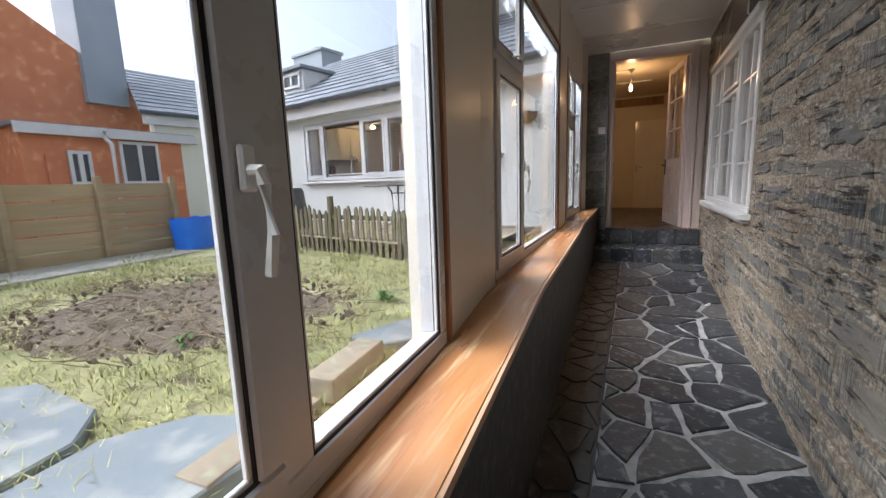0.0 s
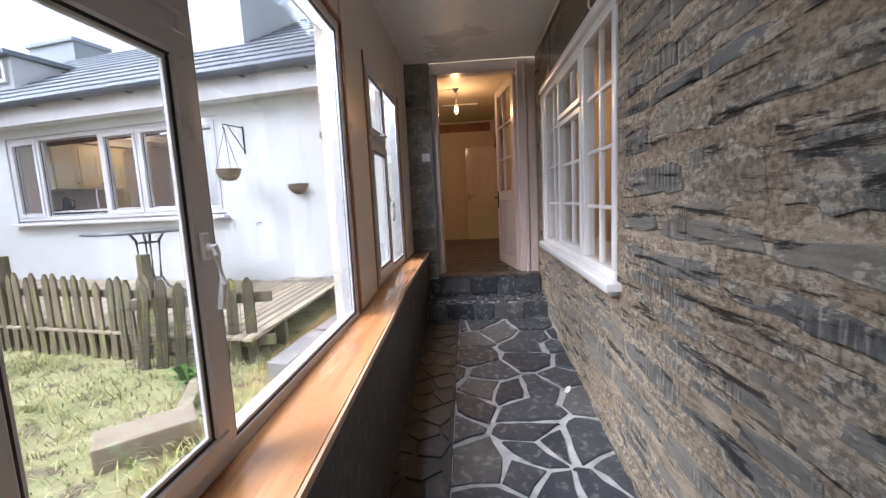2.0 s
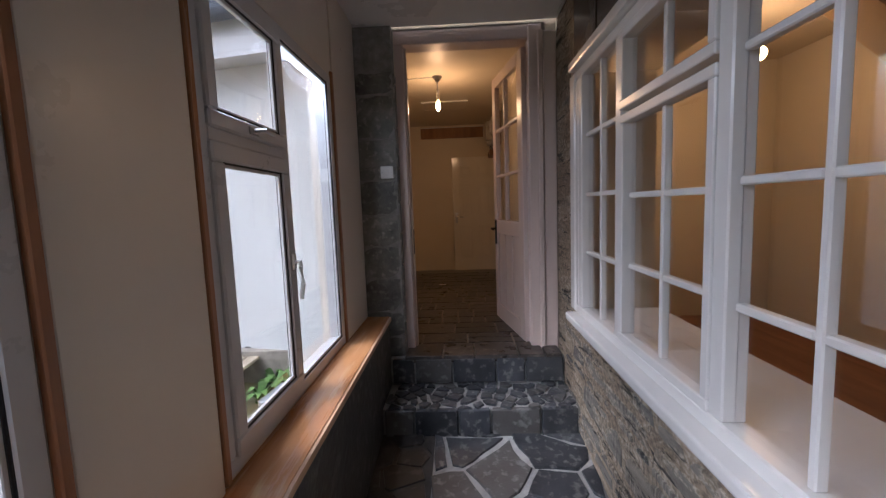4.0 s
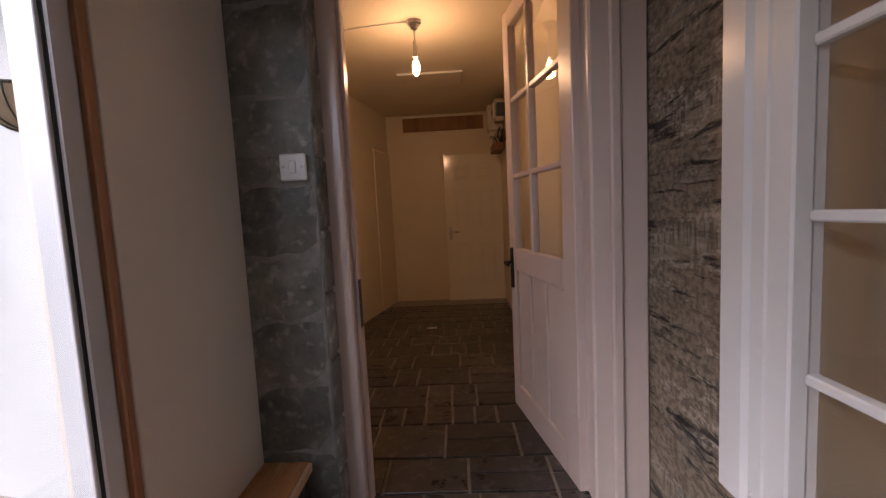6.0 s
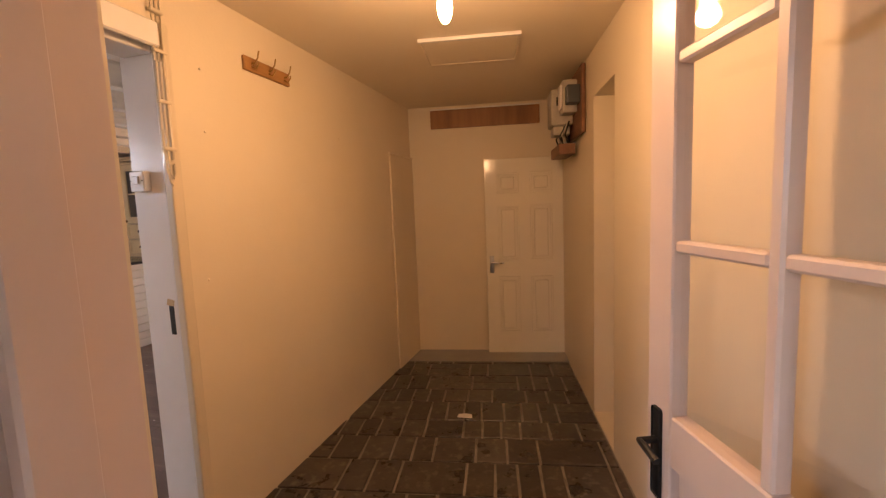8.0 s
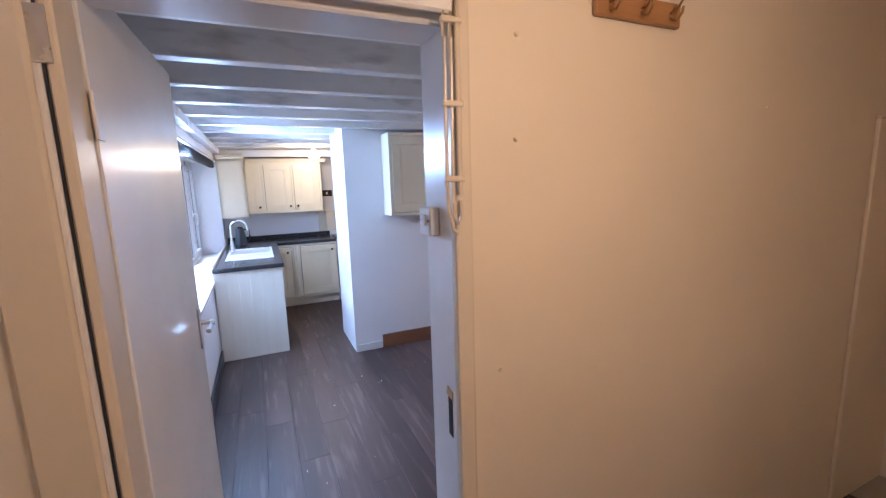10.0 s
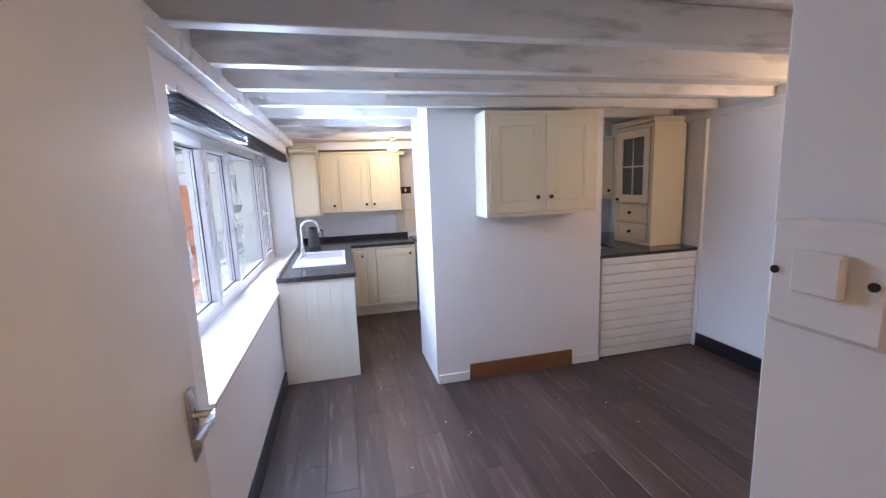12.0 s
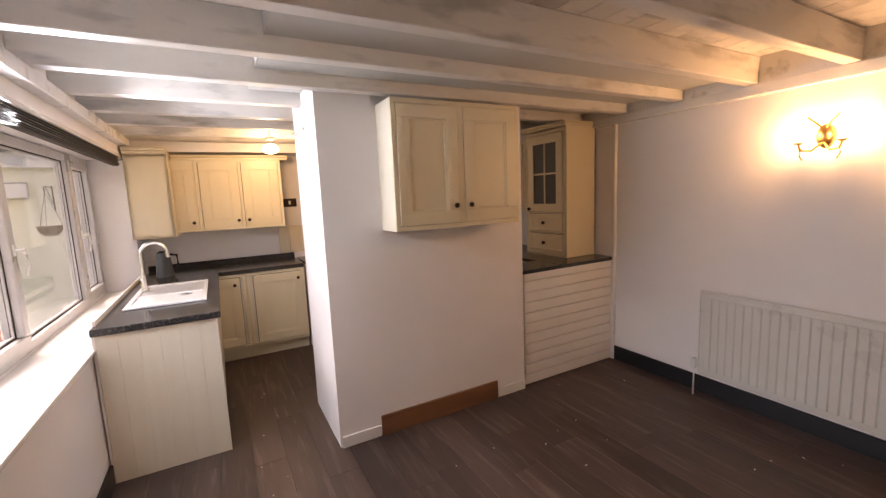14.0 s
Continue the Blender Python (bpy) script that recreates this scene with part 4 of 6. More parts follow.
part("rocker", B(-0.018, 0.014, -0.036, -0.0295, 0.028, 0.058, 0.002), M_PLASTIC, sb)
for dx in (-0.032, 0.028):
    part("screw", tube(bmesh.new(), (dx, -0.0315, 0.041), (dx, -0.029, 0.041), 0.003), M_BLACKIRON, sb)
kd = panel_door("kitchen_door", -0.99, 7.262, 0.01, 0.83, 2.04, KM, 178.8, "plain white-painted flush door standing open into the kitchen", side=1, six=False, handle_z=1.11, mat=M_GLOSS)
for y, z in ((8.16, 1.73), (8.162, 1.98), (8.11, 1.12), (9.2, 1.85)):
    nl = thing("wall_nail", -0.885, y, z, "painted-over nail head in the cream hall wall", "nail", "nails in the hall wall", base=KM)
    part("head", tube(bmesh.new(), (0, 0, 0), (0.007, 0, 0.002), 0.006, 0.005, 8), M_WALL, nl, smooth=True)
rc = thing("latch_recess", -0.955, 7.99, 0.98, "broken-out latch recess in the door jamb", "latch", base=KM)
part("plate", B(-0.012, 0.012, -0.0015, 0.001, -0.06, 0.075), M_BLACKIRON, rc)
part("splinter", slab(bmesh.new(), [(-0.022, 0.06), (-0.014, 0.085), (0.018, 0.078), (0.012, 0.055)], 0.0, 0.003), M_PALEWOOD, rc, m=Matrix.Rotation(radians(90), 4, "X"))
for z in (0.25, 1.72):
    part("hinge", B(-0.01, 0.028, -0.024, -0.018, z, z + 0.09, 0.001), M_GLOSS, kd)

# ---------------- kitchen window ----------------
def plane_y(bm):
    """Turns what was built across x so that it lies across y."""
    bmesh.ops.transform(bm, matrix=Matrix(((0, 1, 0, 0), (-1, 0, 0, 0), (0, 0, 1, 0), (0, 0, 0, 1))), verts=bm.verts[:])
    return bm


kw = thing("kitchen_window", -4.295, 6.79, 0.80, "wide white plastic kitchen window with five lights, handles and a deep white sill", "window", base=KM, turn=90)
# local y runs along the wall towards the far end, local x out to the garden is negative
A, Bk, T = -1.81, 1.81, 1.16
bm = ring(bmesh.new(), -0.035, 0.035, A, Bk, 0, T, 0.055)
cuts = [A + 0.03, -1.195, -0.545, 0.085, 1.235, Bk - 0.03]
for c in cuts[1:-1]:
    box(bm, -0.035, 0.035, c - 0.03, c + 0.03, 0.055, T - 0.055, 0.004)
part("window_frame", bm, M_UPVC, kw)
for i, (a, b) in enumerate(zip(cuts, cuts[1:])):
    if i == 3:
        glazing(kw, "pane", 0.0, a + 0.032, b - 0.032, 0.057, T - 0.057, M_GLASS)
        continue
    s = part("casement", ring(bmesh.new(), -0.045, 0.045, a + 0.02, b - 0.02, 0.045, T - 0.045, 0.055, 0.006), M_UPVC, kw)
    glazing(s, "pane", 0.0, a + 0.075, b - 0.075, 0.1, T - 0.1, M_GLASS)
    lever(s, 0.046, b - 0.05 if i in (0, 2) else a + 0.05, 0.55, M_PLASTIC)
ks = thing("kitchen_window_sill", -4.295, 6.97, 0.782, "deep white gloss-painted window sill", "window sill", base=KM)
part("board", B(-1.812, 1.812, -0.145, 0.15, -0.012, 0.012, 0.005, 2), M_GLOSS, ks)
ko = thing("outside_window_sill", -4.295, 6.70, 0.748, "white outside window sill", "window sill", base=KM)
part("board", B(-1.86, 1.86, -0.06, 0.05, -0.02, 0.02, 0.006), M_UPVC, ko)
bl = thing("window_blind", -4.2, 7.075, 1.915, "dark roman blind folded up tight under a white batten", "blind", base=KM)
part("batten", B(-1.62, 1.62, -0.02, 0.03, 0.05, 0.075, 0.004), M_GLOSS, bl)
bm = bmesh.new()
for i in range(9):
    box(bm, -1.60, 1.60, -0.02 - 0.004 * (i % 2), 0.030 - 0.005 * (i % 3), 0.046 - i * 0.0085 - 0.0045, 0.046 - i * 0.0085, 0.001)
part("folds", bm, surf("dark_blind", (0.05, 0.045, 0.04), (0.09, 0.08, 0.07), scale=10, rough=0.8), bl)
structure("wall_plate", B(-6.4, -1.05, 7.1, 7.16, 2.06, 2.13, 0.004), M_BEAM, m=KM)
structure("wall_plate", B(-4.2, -1.05, 10.745, 10.80, 2.06, 2.125, 0.004), M_GLOSS, m=KM)
structure("wall_band", B(-6.4, -1.05, 10.77, 10.80, 2.125, 2.29), M_BEAM, m=KM)

# ---------------- fitted units ----------------
# brown strip round each front; the gap's shadow is put into its colour
M_GAP = surf("gap_shadow_brown", (0.10, 0.07, 0.045), (0.14, 0.10, 0.06), scale=20, rough=0.7, bump=0)


def front(parent, x, a, b, c, d, knob=None, glazed=False, name="door", k2=None):
    """A framed cupboard front facing +x."""
    g = 0.004
    fr = 0.075 if d - c > 0.25 else 0.055
    door = part(name, ring(bmesh.new(), x, x + 0.02, a + g, b - g, c + g, d - g, fr if d - c > 0.25 else 0.03, 0.002), M_CREAM, parent)
    f = fr if d - c > 0.25 else 0.03
    part("shadow_gap", ring(bmesh.new(), x - 0.001, x + 0.0015, a, b, c, d, g + 0.001, 0), M_GAP, door)
    if glazed:
        part("pane", B(x + 0.006, x + 0.010, a + f, b - f, c + f, d - f), M_DARKPLASTIC, door)
        bm = bmesh.new()
        m = (a + b) / 2
        box(bm, x + 0.004, x + 0.018, m - 0.008, m + 0.008, c + f, d - f, 0.002)
        box(bm, x + 0.005, x + 0.017, a + f, b - f, (c + d) / 2 - 0.008, (c + d) / 2 + 0.008, 0.002)
        part("glazing_bars", bm, M_CREAM, door)
    else:
        part("panel", B(x + 0.002, x + 0.010, a + f, b - f, c + f, d - f), M_CREAM, door)
        if d - c > 0.25:
            part("panel_bead", ring(bmesh.new(), x + 0.008, x + 0.016, a + f + 0.004, b - f - 0.004, c + f + 0.004, d - f - 0.004, 0.012, 0.002), M_CREAM, door)
    if knob:
        kb = bmesh.new()
        tube(kb, (x + 0.02, knob[0], knob[1]), (x + 0.034, knob[0], knob[1]), 0.007)
        ball(kb, (x + 0.040, knob[0], knob[1]), 0.016, 1.0, 12, 8)
        part("knob", kb, M_KNOB, door, "dark bronze round knob", smooth=True)
    return door


def unit(name, x0, x1, a, b, c, d, label, category, cornice=False, group=""):
    u = thing(name, x1, a, c, label, category, group, base=KM)
    part("body", B(x0 - x1, -0.001, 0, b - a, 0, d - c, 0.002), M_CREAMWOOD, u)
    part("face_frame", ring(bmesh.new(), -0.001, 0.018, 0, b - a, 0, d - c, 0.028, 0.002), M_CREAM, u)
    if cornice:
        part("cornice", box(box(bmesh.new(), x0 - x1, 0.045, -0.03 if cornice > 1 else 0, b - a, d - c, d - c + 0.03, 0.006), x0 - x1, 0.065, -0.045 if cornice > 1 else 0, b - a, d - c + 0.03, d - c + 0.06, 0.008), M_CREAM, u)
    return u


# wall cupboard on the chimney breast
u = unit("wall_cupboard", -3.88, -3.662, 8.66, 9.55, 1.335, 2.085, "cream two-door wall cupboard with bronze knobs on the white chimney breast", "cupboard")
part("mid_stile", B(0.0, 0.018, 0.424, 0.466, 0.029, 0.721, 0.002), M_CREAM, u)
front(u, 0.003, 0.026, 0.426, 0.026, 0.724, (0.392, 0.135))
front(u, 0.003, 0.464, 0.864, 0.026, 0.724, (0.498, 0.135))

bd = thing("base_plank", -3.872, 9.03, 0, "bare brown wooden plank along the foot of the chimney breast", "plank", base=KM)
part("plank", B(-0.004, 0.012, -0.46, 0.46, 0.0, 0.135, 0.002), M_PLANK, bd)
sk = thing("skirting", -3.872, 9.03, 0, "white-painted skirting on the chimney breast", "skirting", base=KM)
part("board", B(-0.004, 0.010, -0.72, -0.465, 0, 0.075, 0.003), M_GLOSS, sk)
part("board", B(-0.004, 0.010, 0.465, 0.725, 0, 0.075, 0.003), M_GLOSS, sk)
ch = thing("small_hook_rail", -4.32, 8.293, 1.98, "small white hook rail high on the chimney breast", "hook rail", base=KM)
part("rail", B(-0.14, 0.14, -0.008, 0.004, -0.012, 0.012, 0.002), M_GLOSS, ch)
for i in range(5):
    part("hook", chain(bmesh.new(), [(-0.11 + i * 0.055, -0.008, 0.0), (-0.11 + i * 0.055, -0.03, -0.01), (-0.11 + i * 0.055, -0.035, 0.012)], 0.003), M_CHROME, ch)

# boarded half wall with its worktop
hw = thing("boarded_half_wall", -3.90, 10.27, 0, "white-painted horizontally boarded half wall beside the chimney breast", "half wall", base=KM)
part("core", B(-0.09, -0.012, -0.48, 0.525, 0, 0.90), M_GLOSS, hw)
for i in range(11):
    part("board", B(-0.012, 0.006, -0.485, 0.495, 0.008 + i * 0.0835, 0.008 + i * 0.0835 + 0.079, 0.005), M_GLOSS, hw)
part("end_post", B(-0.03, 0.012, 0.499, 0.525, 0, 0.925, 0.003), M_GLOSS, hw)
wt = thing("pantry_worktop", -4.2, 10.27, 0.902, "dark brown-black laminate worktop on the half wall", "worktop", base=KM)
part("top", B(-1.0, 0.31, -0.10, 0.525, -0.0, 0.03, 0.004), M_WORKTOP, wt)
part("return_top", B(0.0, 0.31, -0.505, -0.101, 0.0, 0.03, 0.004), M_WORKTOP, wt)
t = thing("dresser_unit", -4.105, 10.45, 0.933, "tall cream dresser cupboard, glazed door over drawers, on dark worktop", "cupboard", base=KM, turn=-90)
# local x looks out of the fronts, local y runs away from the half wall
part("body", B(-0.33, -0.001, -0.52, -0.004, 0, 1.13, 0.002), M_CREAMWOOD, t)
part("side_panel", B(-0.33, 0.018, -0.0035, 0.012, 0, 1.14, 0.003), M_CREAM, t, "plain cream side panel")
part("face_frame", ring(bmesh.new(), -0.001, 0.018, -0.52, -0.005, 0, 1.13, 0.026, 0.002), M_CREAM, t)
front(t, 0.003, -0.49, -0.035, 0.40, 1.10, (-0.455, 0.43), glazed=True)
front(t, 0.003, -0.49, -0.035, 0.215, 0.39, (-0.262, 0.305), name="drawer")
front(t, 0.003, -0.49, -0.035, 0.03, 0.205, (-0.262, 0.12), name="drawer")
part("cornice", box(B(-0.33, 0.035, -0.54, 0.016, 1.1405, 1.165, 0.005), -0.33, 0.05, -0.54, 0.02, 1.1655, 1.185, 0.005), M_CREAM, t)
n2 = thing("narrow_cupboard", -4.66, 10.47, 1.36, "cream wall cupboard with a framed door beside the glazed dresser", "cupboard", base=KM, turn=-90)
part("body", B(-0.31, -0.001, -0.45, 0.0, 0, 0.66, 0.002), M_CREAMWOOD, n2)
part("face_frame", ring(bmesh.new(), -0.001, 0.018, -0.45, 0.0, 0, 0.66, 0.026, 0.002), M_CREAM, n2)
front(n2, 0.003, -0.42, -0.03, 0.03, 0.63, (-0.07, 0.09))
structure("wall_batten", B(-3.91, -3.87, 10.768, 10.80, 0.0, 2.058, 0.004), M_GLOSS, m=KM)
bs = thing("back_splash", -5.2, 10.2, 0.93, "pale grey splashback behind the pantry worktop", "splashback", base=KM)
part("sheet", B(-0.02, 0.0, -1.4, 0.55, 0, 0.5), M_KWALL, bs)
structure("wall_pantry_back", B(-5.3, -5.22, 9.0, 10.8, 0, 2.29), M_KWALL, m=KM)

# far units
UX = -6.08
u = unit("boiler_cupboard", -6.40, -5.86, 7.115, 7.43, 1.26, 1.99, "plain cream end cupboard with a moulded cornice over the sink run", "cupboard", cornice=1)
part("end_panel", B(0.0, 0.018, 0, 0.315, 0, 0.73, 0.002), M_CREAM, u)
u = unit("wall_cupboard", -6.40, UX, 7.432, 7.615, 1.285, 1.96, "cream wall cupboard with one bronze knob over the black worktop", "cupboard", group="far wall cupboards")
front(u, 0.003, 0.01, 0.173, 0.02, 0.66, (0.14, 0.085))
u = unit("wall_cupboard", -6.40, UX, 7.617, 8.39, 1.285, 1.96, "cream two-door wall cupboard over the black worktop", "cupboard", group="far wall cupboards")
front(u, 0.003, 0.03, 0.375, 0.02, 0.66, (0.34, 0.085))
part("mid_stile", B(0.0, 0.018, 0.374, 0.399, 0.029, 0.645, 0.002), M_CREAM, u)
front(u, 0.003, 0.40, 0.745, 0.02, 0.66, (0.435, 0.085))
cr = thing("cornice_rail", UX, 7.44, 1.96, "cream cornice rail along the tops of the far wall cupboards", "cornice", base=KM)
part("rail", box(B(-0.3, 0.02, 0, 1.02, 0.0, 0.03, 0.006), -0.3, 0.035, 0, 1.02, 0.03, 0.05, 0.006), M_CREAM, cr)
structure("soffit_strip", B(-6.4, -6.0, 7.12, 8.9, 2.03, 2.12), M_GLOSS, m=KM)
u = unit("base_unit", -6.40, -5.86, 7.60, 7.95, 0.12, 0.86, "cream base unit with a narrow door under the black worktop", "cupboard", group="far base units")
front(u, 0.003, 0.02, 0.30, 0.03, 0.71, (0.25, 0.64))
u = unit("base_unit", -6.40, -5.86, 7.952, 8.50, 0.12, 0.86, "cream base unit with a wide framed door under the black worktop", "cupboard", group="far base units")
front(u, 0.003, 0.06, 0.525, 0.03, 0.71, (0.48, 0.64))
pl = thing("plinth", -5.90, 7.6, 0, "cream plinth under the far base units", "plinth", base=KM)
part("board", B(-0.02, 0.0, 0.0, 0.9, 0.0, 0.115, 0.002), M_CREAM, pl)
wt = thing("far_worktop", -6.12, 7.8, 0.862, "black speckled worktop along the far wall", "worktop", base=KM)
part("top", B(-0.28, 0.29, -0.68, 0.70, 0, 0.038, 0.006, 2), M_WORKTOP, wt)
part("upstand", B(-0.28, -0.262, -0.68, 0.70, 0.038, 0.095, 0.002), M_WORKTOP, wt)
sp = thing("tiled_splashback", -6.395, 7.9, 0.96, "pale grey splashback panel over the far worktop", "splashback", base=KM)
part("panel", B(0, 0.012, -0.75, 0.45, 0.0, 0.33, 0.001), M_KWALL, sp)
for i in range(3):
    part("tile", B(0, 0.012, 0.455 + i * 0.11, 0.56 + i * 0.11, 0.0, 0.30, 0.002), M_WALL, sp)
ck = thing("cooker", -6.1, 8.83, 0, "white free-standing cooker with a black hob beside the far units", "cooker", base=KM)
part("body", B(-0.28, 0.26, -0.31, 0.25, 0.0, 0.88, 0.006), M_RAD, ck)
part("hob", B(-0.28, 0.26, -0.31, 0.25, 0.88, 0.90, 0.003), M_WORKTOP, ck)
part("oven_door", B(0.26, 0.28, -0.28, 0.22, 0.1, 0.62, 0.006), M_DARKPLASTIC, ck)
part("control_panel", B(0.26, 0.285, -0.30, 0.24, 0.70, 0.86, 0.006), M_PLASTIC, ck)
so = thing("double_socket", -6.398, 8.50, 1.52, "dark bronze double wall socket above the worktop end", "socket", base=KM)
part("plate", B(0, 0.008, -0.075, 0.075, -0.045, 0.045, 0.003), M_KNOB, so)
part("rocker", B(0.008, 0.014, -0.012, 0.012, -0.02, 0.02, 0.002), M_PLASTIC, so)

# sink run under the window
pn = thing("sink_unit", -4.24, 7.12, 0, "cream tongue-and-groove end panel and cupboard under the sink worktop", "cupboard", base=KM)
part("body", B(-2.12, -0.02, 0.0, 0.575, 0.10, 0.862), M_CREAMWOOD, pn)
for i in range(6):
    part("end_board", B(-0.02, 0.0, i * 0.0975, i * 0.0975 + 0.0971, 0.0, 0.862, 0.0014), M_CREAMWOOD, pn)
part("plinth_board", B(-2.0, -0.02, 0.52, 0.535, 0.0, 0.10), M_CREAM, pn)
part("scuff_trim", B(0.0, 0.006, -0.012, 0.0, 0.0, 0.86, 0.001), M_GLOSS, pn)
wt = thing("sink_worktop", -5.3, 7.42, 0.863, "glossy black speckled worktop with the sink let in", "worktop", base=KM)
part("top", B(-0.80, 1.08, -0.315, 0.305, 0, 0.04, 0.006, 2), M_WORKTOP, wt)
part("upstand", B(-0.80, 1.0, -0.315, -0.30, 0.04, 0.07, 0.002), M_GLOSS, wt)
sk = thing("sink", -4.98, 7.42, 0.904, "white ceramic inset sink with drainer and small drain", "sink", base=KM)
bm = bmesh.new()
box(bm, -0.44, 0.38, -0.23, -0.20, 0, 0.014, 0.005, 2)
box(bm, -0.44, 0.38, 0.20, 0.23, 0, 0.014, 0.005, 2)
box(bm, -0.44, -0.40, -0.20, 0.20, 0, 0.014, 0.005, 2)
box(bm, 0.34, 0.38, -0.20, 0.20, 0, 0.014, 0.005, 2)
box(bm, -0.02, 0.02, -0.20, 0.20, 0, 0.012, 0.004)
M_SINK = plain("white_ceramic", (0.78, 0.79, 0.80), 0.12)
part("rim", bm, M_SINK, sk)
part("drainer", B(0.02, 0.34, -0.20, 0.20, 0.0, 0.006, 0.002), M_SINK, sk)
part("bowl", B(-0.40, -0.02, -0.20, 0.20, 0.0, 0.003), surf("bowl_shade", (0.62, 0.63, 0.65), scale=3, rough=0.15, bump=0), sk)
part("drain", tube(bmesh.new(), (0.1, 0.1, 0.006), (0.1, 0.1, 0.011), 0.035, seg=20), M_STEEL, sk, smooth=True)
tp = thing("kitchen_tap", -5.22, 7.235, 0.918, "tall brushed steel swan-neck mixer tap", "tap", base=KM)
part("base", tube(tube(bmesh.new(), (0, 0, 0), (0, 0, 0.012), 0.03, 0.028, 20), (0, 0, 0.012), (0, 0, 0.12), 0.022, 0.019, 18), M_CHROME, tp, smooth=True)
pts = [(0, 0, 0.1), (0, 0, 0.27)] + [(0.0, 0.085 - 0.085 * math.cos(a), 0.27 + 0.085 * math.sin(a)) for a in [math.pi * i / 10 for i in range(1, 11)]] + [(0, 0.172, 0.235)]
part("spout", chain(bmesh.new(), pts, 0.013, 12), M_CHROME, tp, smooth=True)
part("lever", chain(bmesh.new(), [(0.02, 0, 0.07), (0.05, 0, 0.08), (0.09, -0.01, 0.10)], 0.007), M_CHROME, tp, smooth=True)
kt = thing("black_kettle", -5.95, 7.30, 0.902, "small black plastic kettle in the worktop corner", "kettle", base=KM)
part("body", tube(tube(bmesh.new(), (0, 0, 0), (0, 0, 0.02), 0.075, 0.075, 18), (0, 0, 0.02), (0, 0, 0.22), 0.072, 0.05, 18), M_DARKPLASTIC, kt, smooth=True)
part("lid", tube(bmesh.new(), (0, 0, 0.22), (0, 0, 0.235), 0.045, 0.03, 18), M_BLACKIRON, kt, smooth=True)
part("handle", chain(bmesh.new(), [(0, 0.05, 0.2), (0, 0.105, 0.19), (0, 0.11, 0.1), (0, 0.07, 0.04)], 0.011), M_BLACKIRON, kt, smooth=True)

# lamps
kl = thing("ceiling_spot", -5.52, 8.25, 2.085, "lit opal ceiling lamp on a steel bracket near the cupboards", "lamp", base=KM)
part("plate", B(-0.05, 0.05, -0.03, 0.03, 0.0, 0.03, 0.004), M_STEEL, kl)
part("stem", tube(bmesh.new(), (0, 0, 0.03), (0, 0, 0.206), 0.008), M_STEEL, kl, smooth=True)
part("arm", tube(bmesh.new(), (0, 0, -0.04), (0, 0, 0.0), 0.012), M_STEEL, kl, smooth=True)
g = part("shade", ball(bmesh.new(), (0, 0, -0.075), 0.07, 0.62, 20, 12), plain("lit_opal", (1, 0.85, 0.6), 0.3, glow=5, glow_c=(1.0, 0.72, 0.36)), kl, "glowing opal glass shade", smooth=True)
g.visible_shadow = False
lamp("kitchen_spot_light", "POINT", KM @ pose(-5.52, 8.25, 1.965), 2.3, (1.0, 0.64, 0.33), shadow_soft_size=0.05)

sc = thing("wall_sconce", -2.49, 10.795, 1.74, "tarnished brass double wall lamp with two lit candle bulbs", "lamp", base=KM)
part("back_plate", ball(bmesh.new(), (0, -0.004, 0.03), 0.045, 1.5, 16, 10), M_BRASS, sc, smooth=True)
for sx in (-1, 1):
    arm = part("arm", chain(bmesh.new(), [(0, -0.03, 0.0), (sx * 0.04, -0.07, -0.05), (sx * 0.085, -0.085, -0.045), (sx * 0.095, -0.085, -0.01)], 0.006), M_BRASS, sc, smooth=True)
    part("drip_cup", tube(bmesh.new(), (sx * 0.095, -0.085, -0.012), (sx * 0.095, -0.085, 0.0), 0.012, 0.026, 14), M_BRASS, arm, smooth=True)
    part("candle_bulb", ball(bmesh.new(), (sx * 0.095, -0.085, 0.045), 0.02, 1.8), M_BULB, sc, smooth=True).visible_shadow = False
    part("leaf", chain(bmesh.new(), [(0, -0.02, 0.06), (sx * 0.03, -0.05, 0.10), (sx * 0.07, -0.06, 0.14)], 0.005), M_BRASS, sc, smooth=True)
    part("tail", chain(bmesh.new(), [(sx * 0.08, -0.08, -0.03), (sx * 0.09, -0.08, -0.07), (sx * 0.075, -0.08, -0.10)], 0.004), M_BRASS, sc, smooth=True)
    lamp("sconce_light", "POINT", KM @ pose(-2.49 + sx * 0.095, 10.705, 1.785), 1.4, (1.0, 0.56, 0.26), shadow_soft_size=0.02)

# radiator
rd = thing("radiator", -3.085, 10.72, 0.18, "long white pressed-steel panel radiator under the wall lamp", "radiator", base=KM)
L = 1.65
part("panel", B(0, L, -0.02, 0.0, 0, 0.60, 0.008, 2), M_RAD, rd)
for i in range(32):
    a = 0.03 + i * (L - 0.06) / 32
    part("rib", B(a + 0.002, a + (L - 0.06) / 32 - 0.002, -0.0235, -0.018, 0.035, 0.565, 0.004), M_RAD, rd)
part("back_panel", B(0.0, L, 0.03, 0.045, 0.02, 0.58), M_RAD, rd)
part("top_rail", B(0, L, -0.024, -0.002, 0.6005, 0.612, 0.003), M_RAD, rd)
part("end_cap", B(-0.004, 0.0, -0.02, 0.045, 0.01, 0.60, 0.001), M_RAD, rd)
part("valve", chain(bmesh.new(), [(0.0, -0.01, 0.045), (-0.035, -0.01, 0.045), (-0.035, -0.01, -0.185)], 0.007), M_PLASTIC, rd, "white-painted radiator pipe", smooth=True)
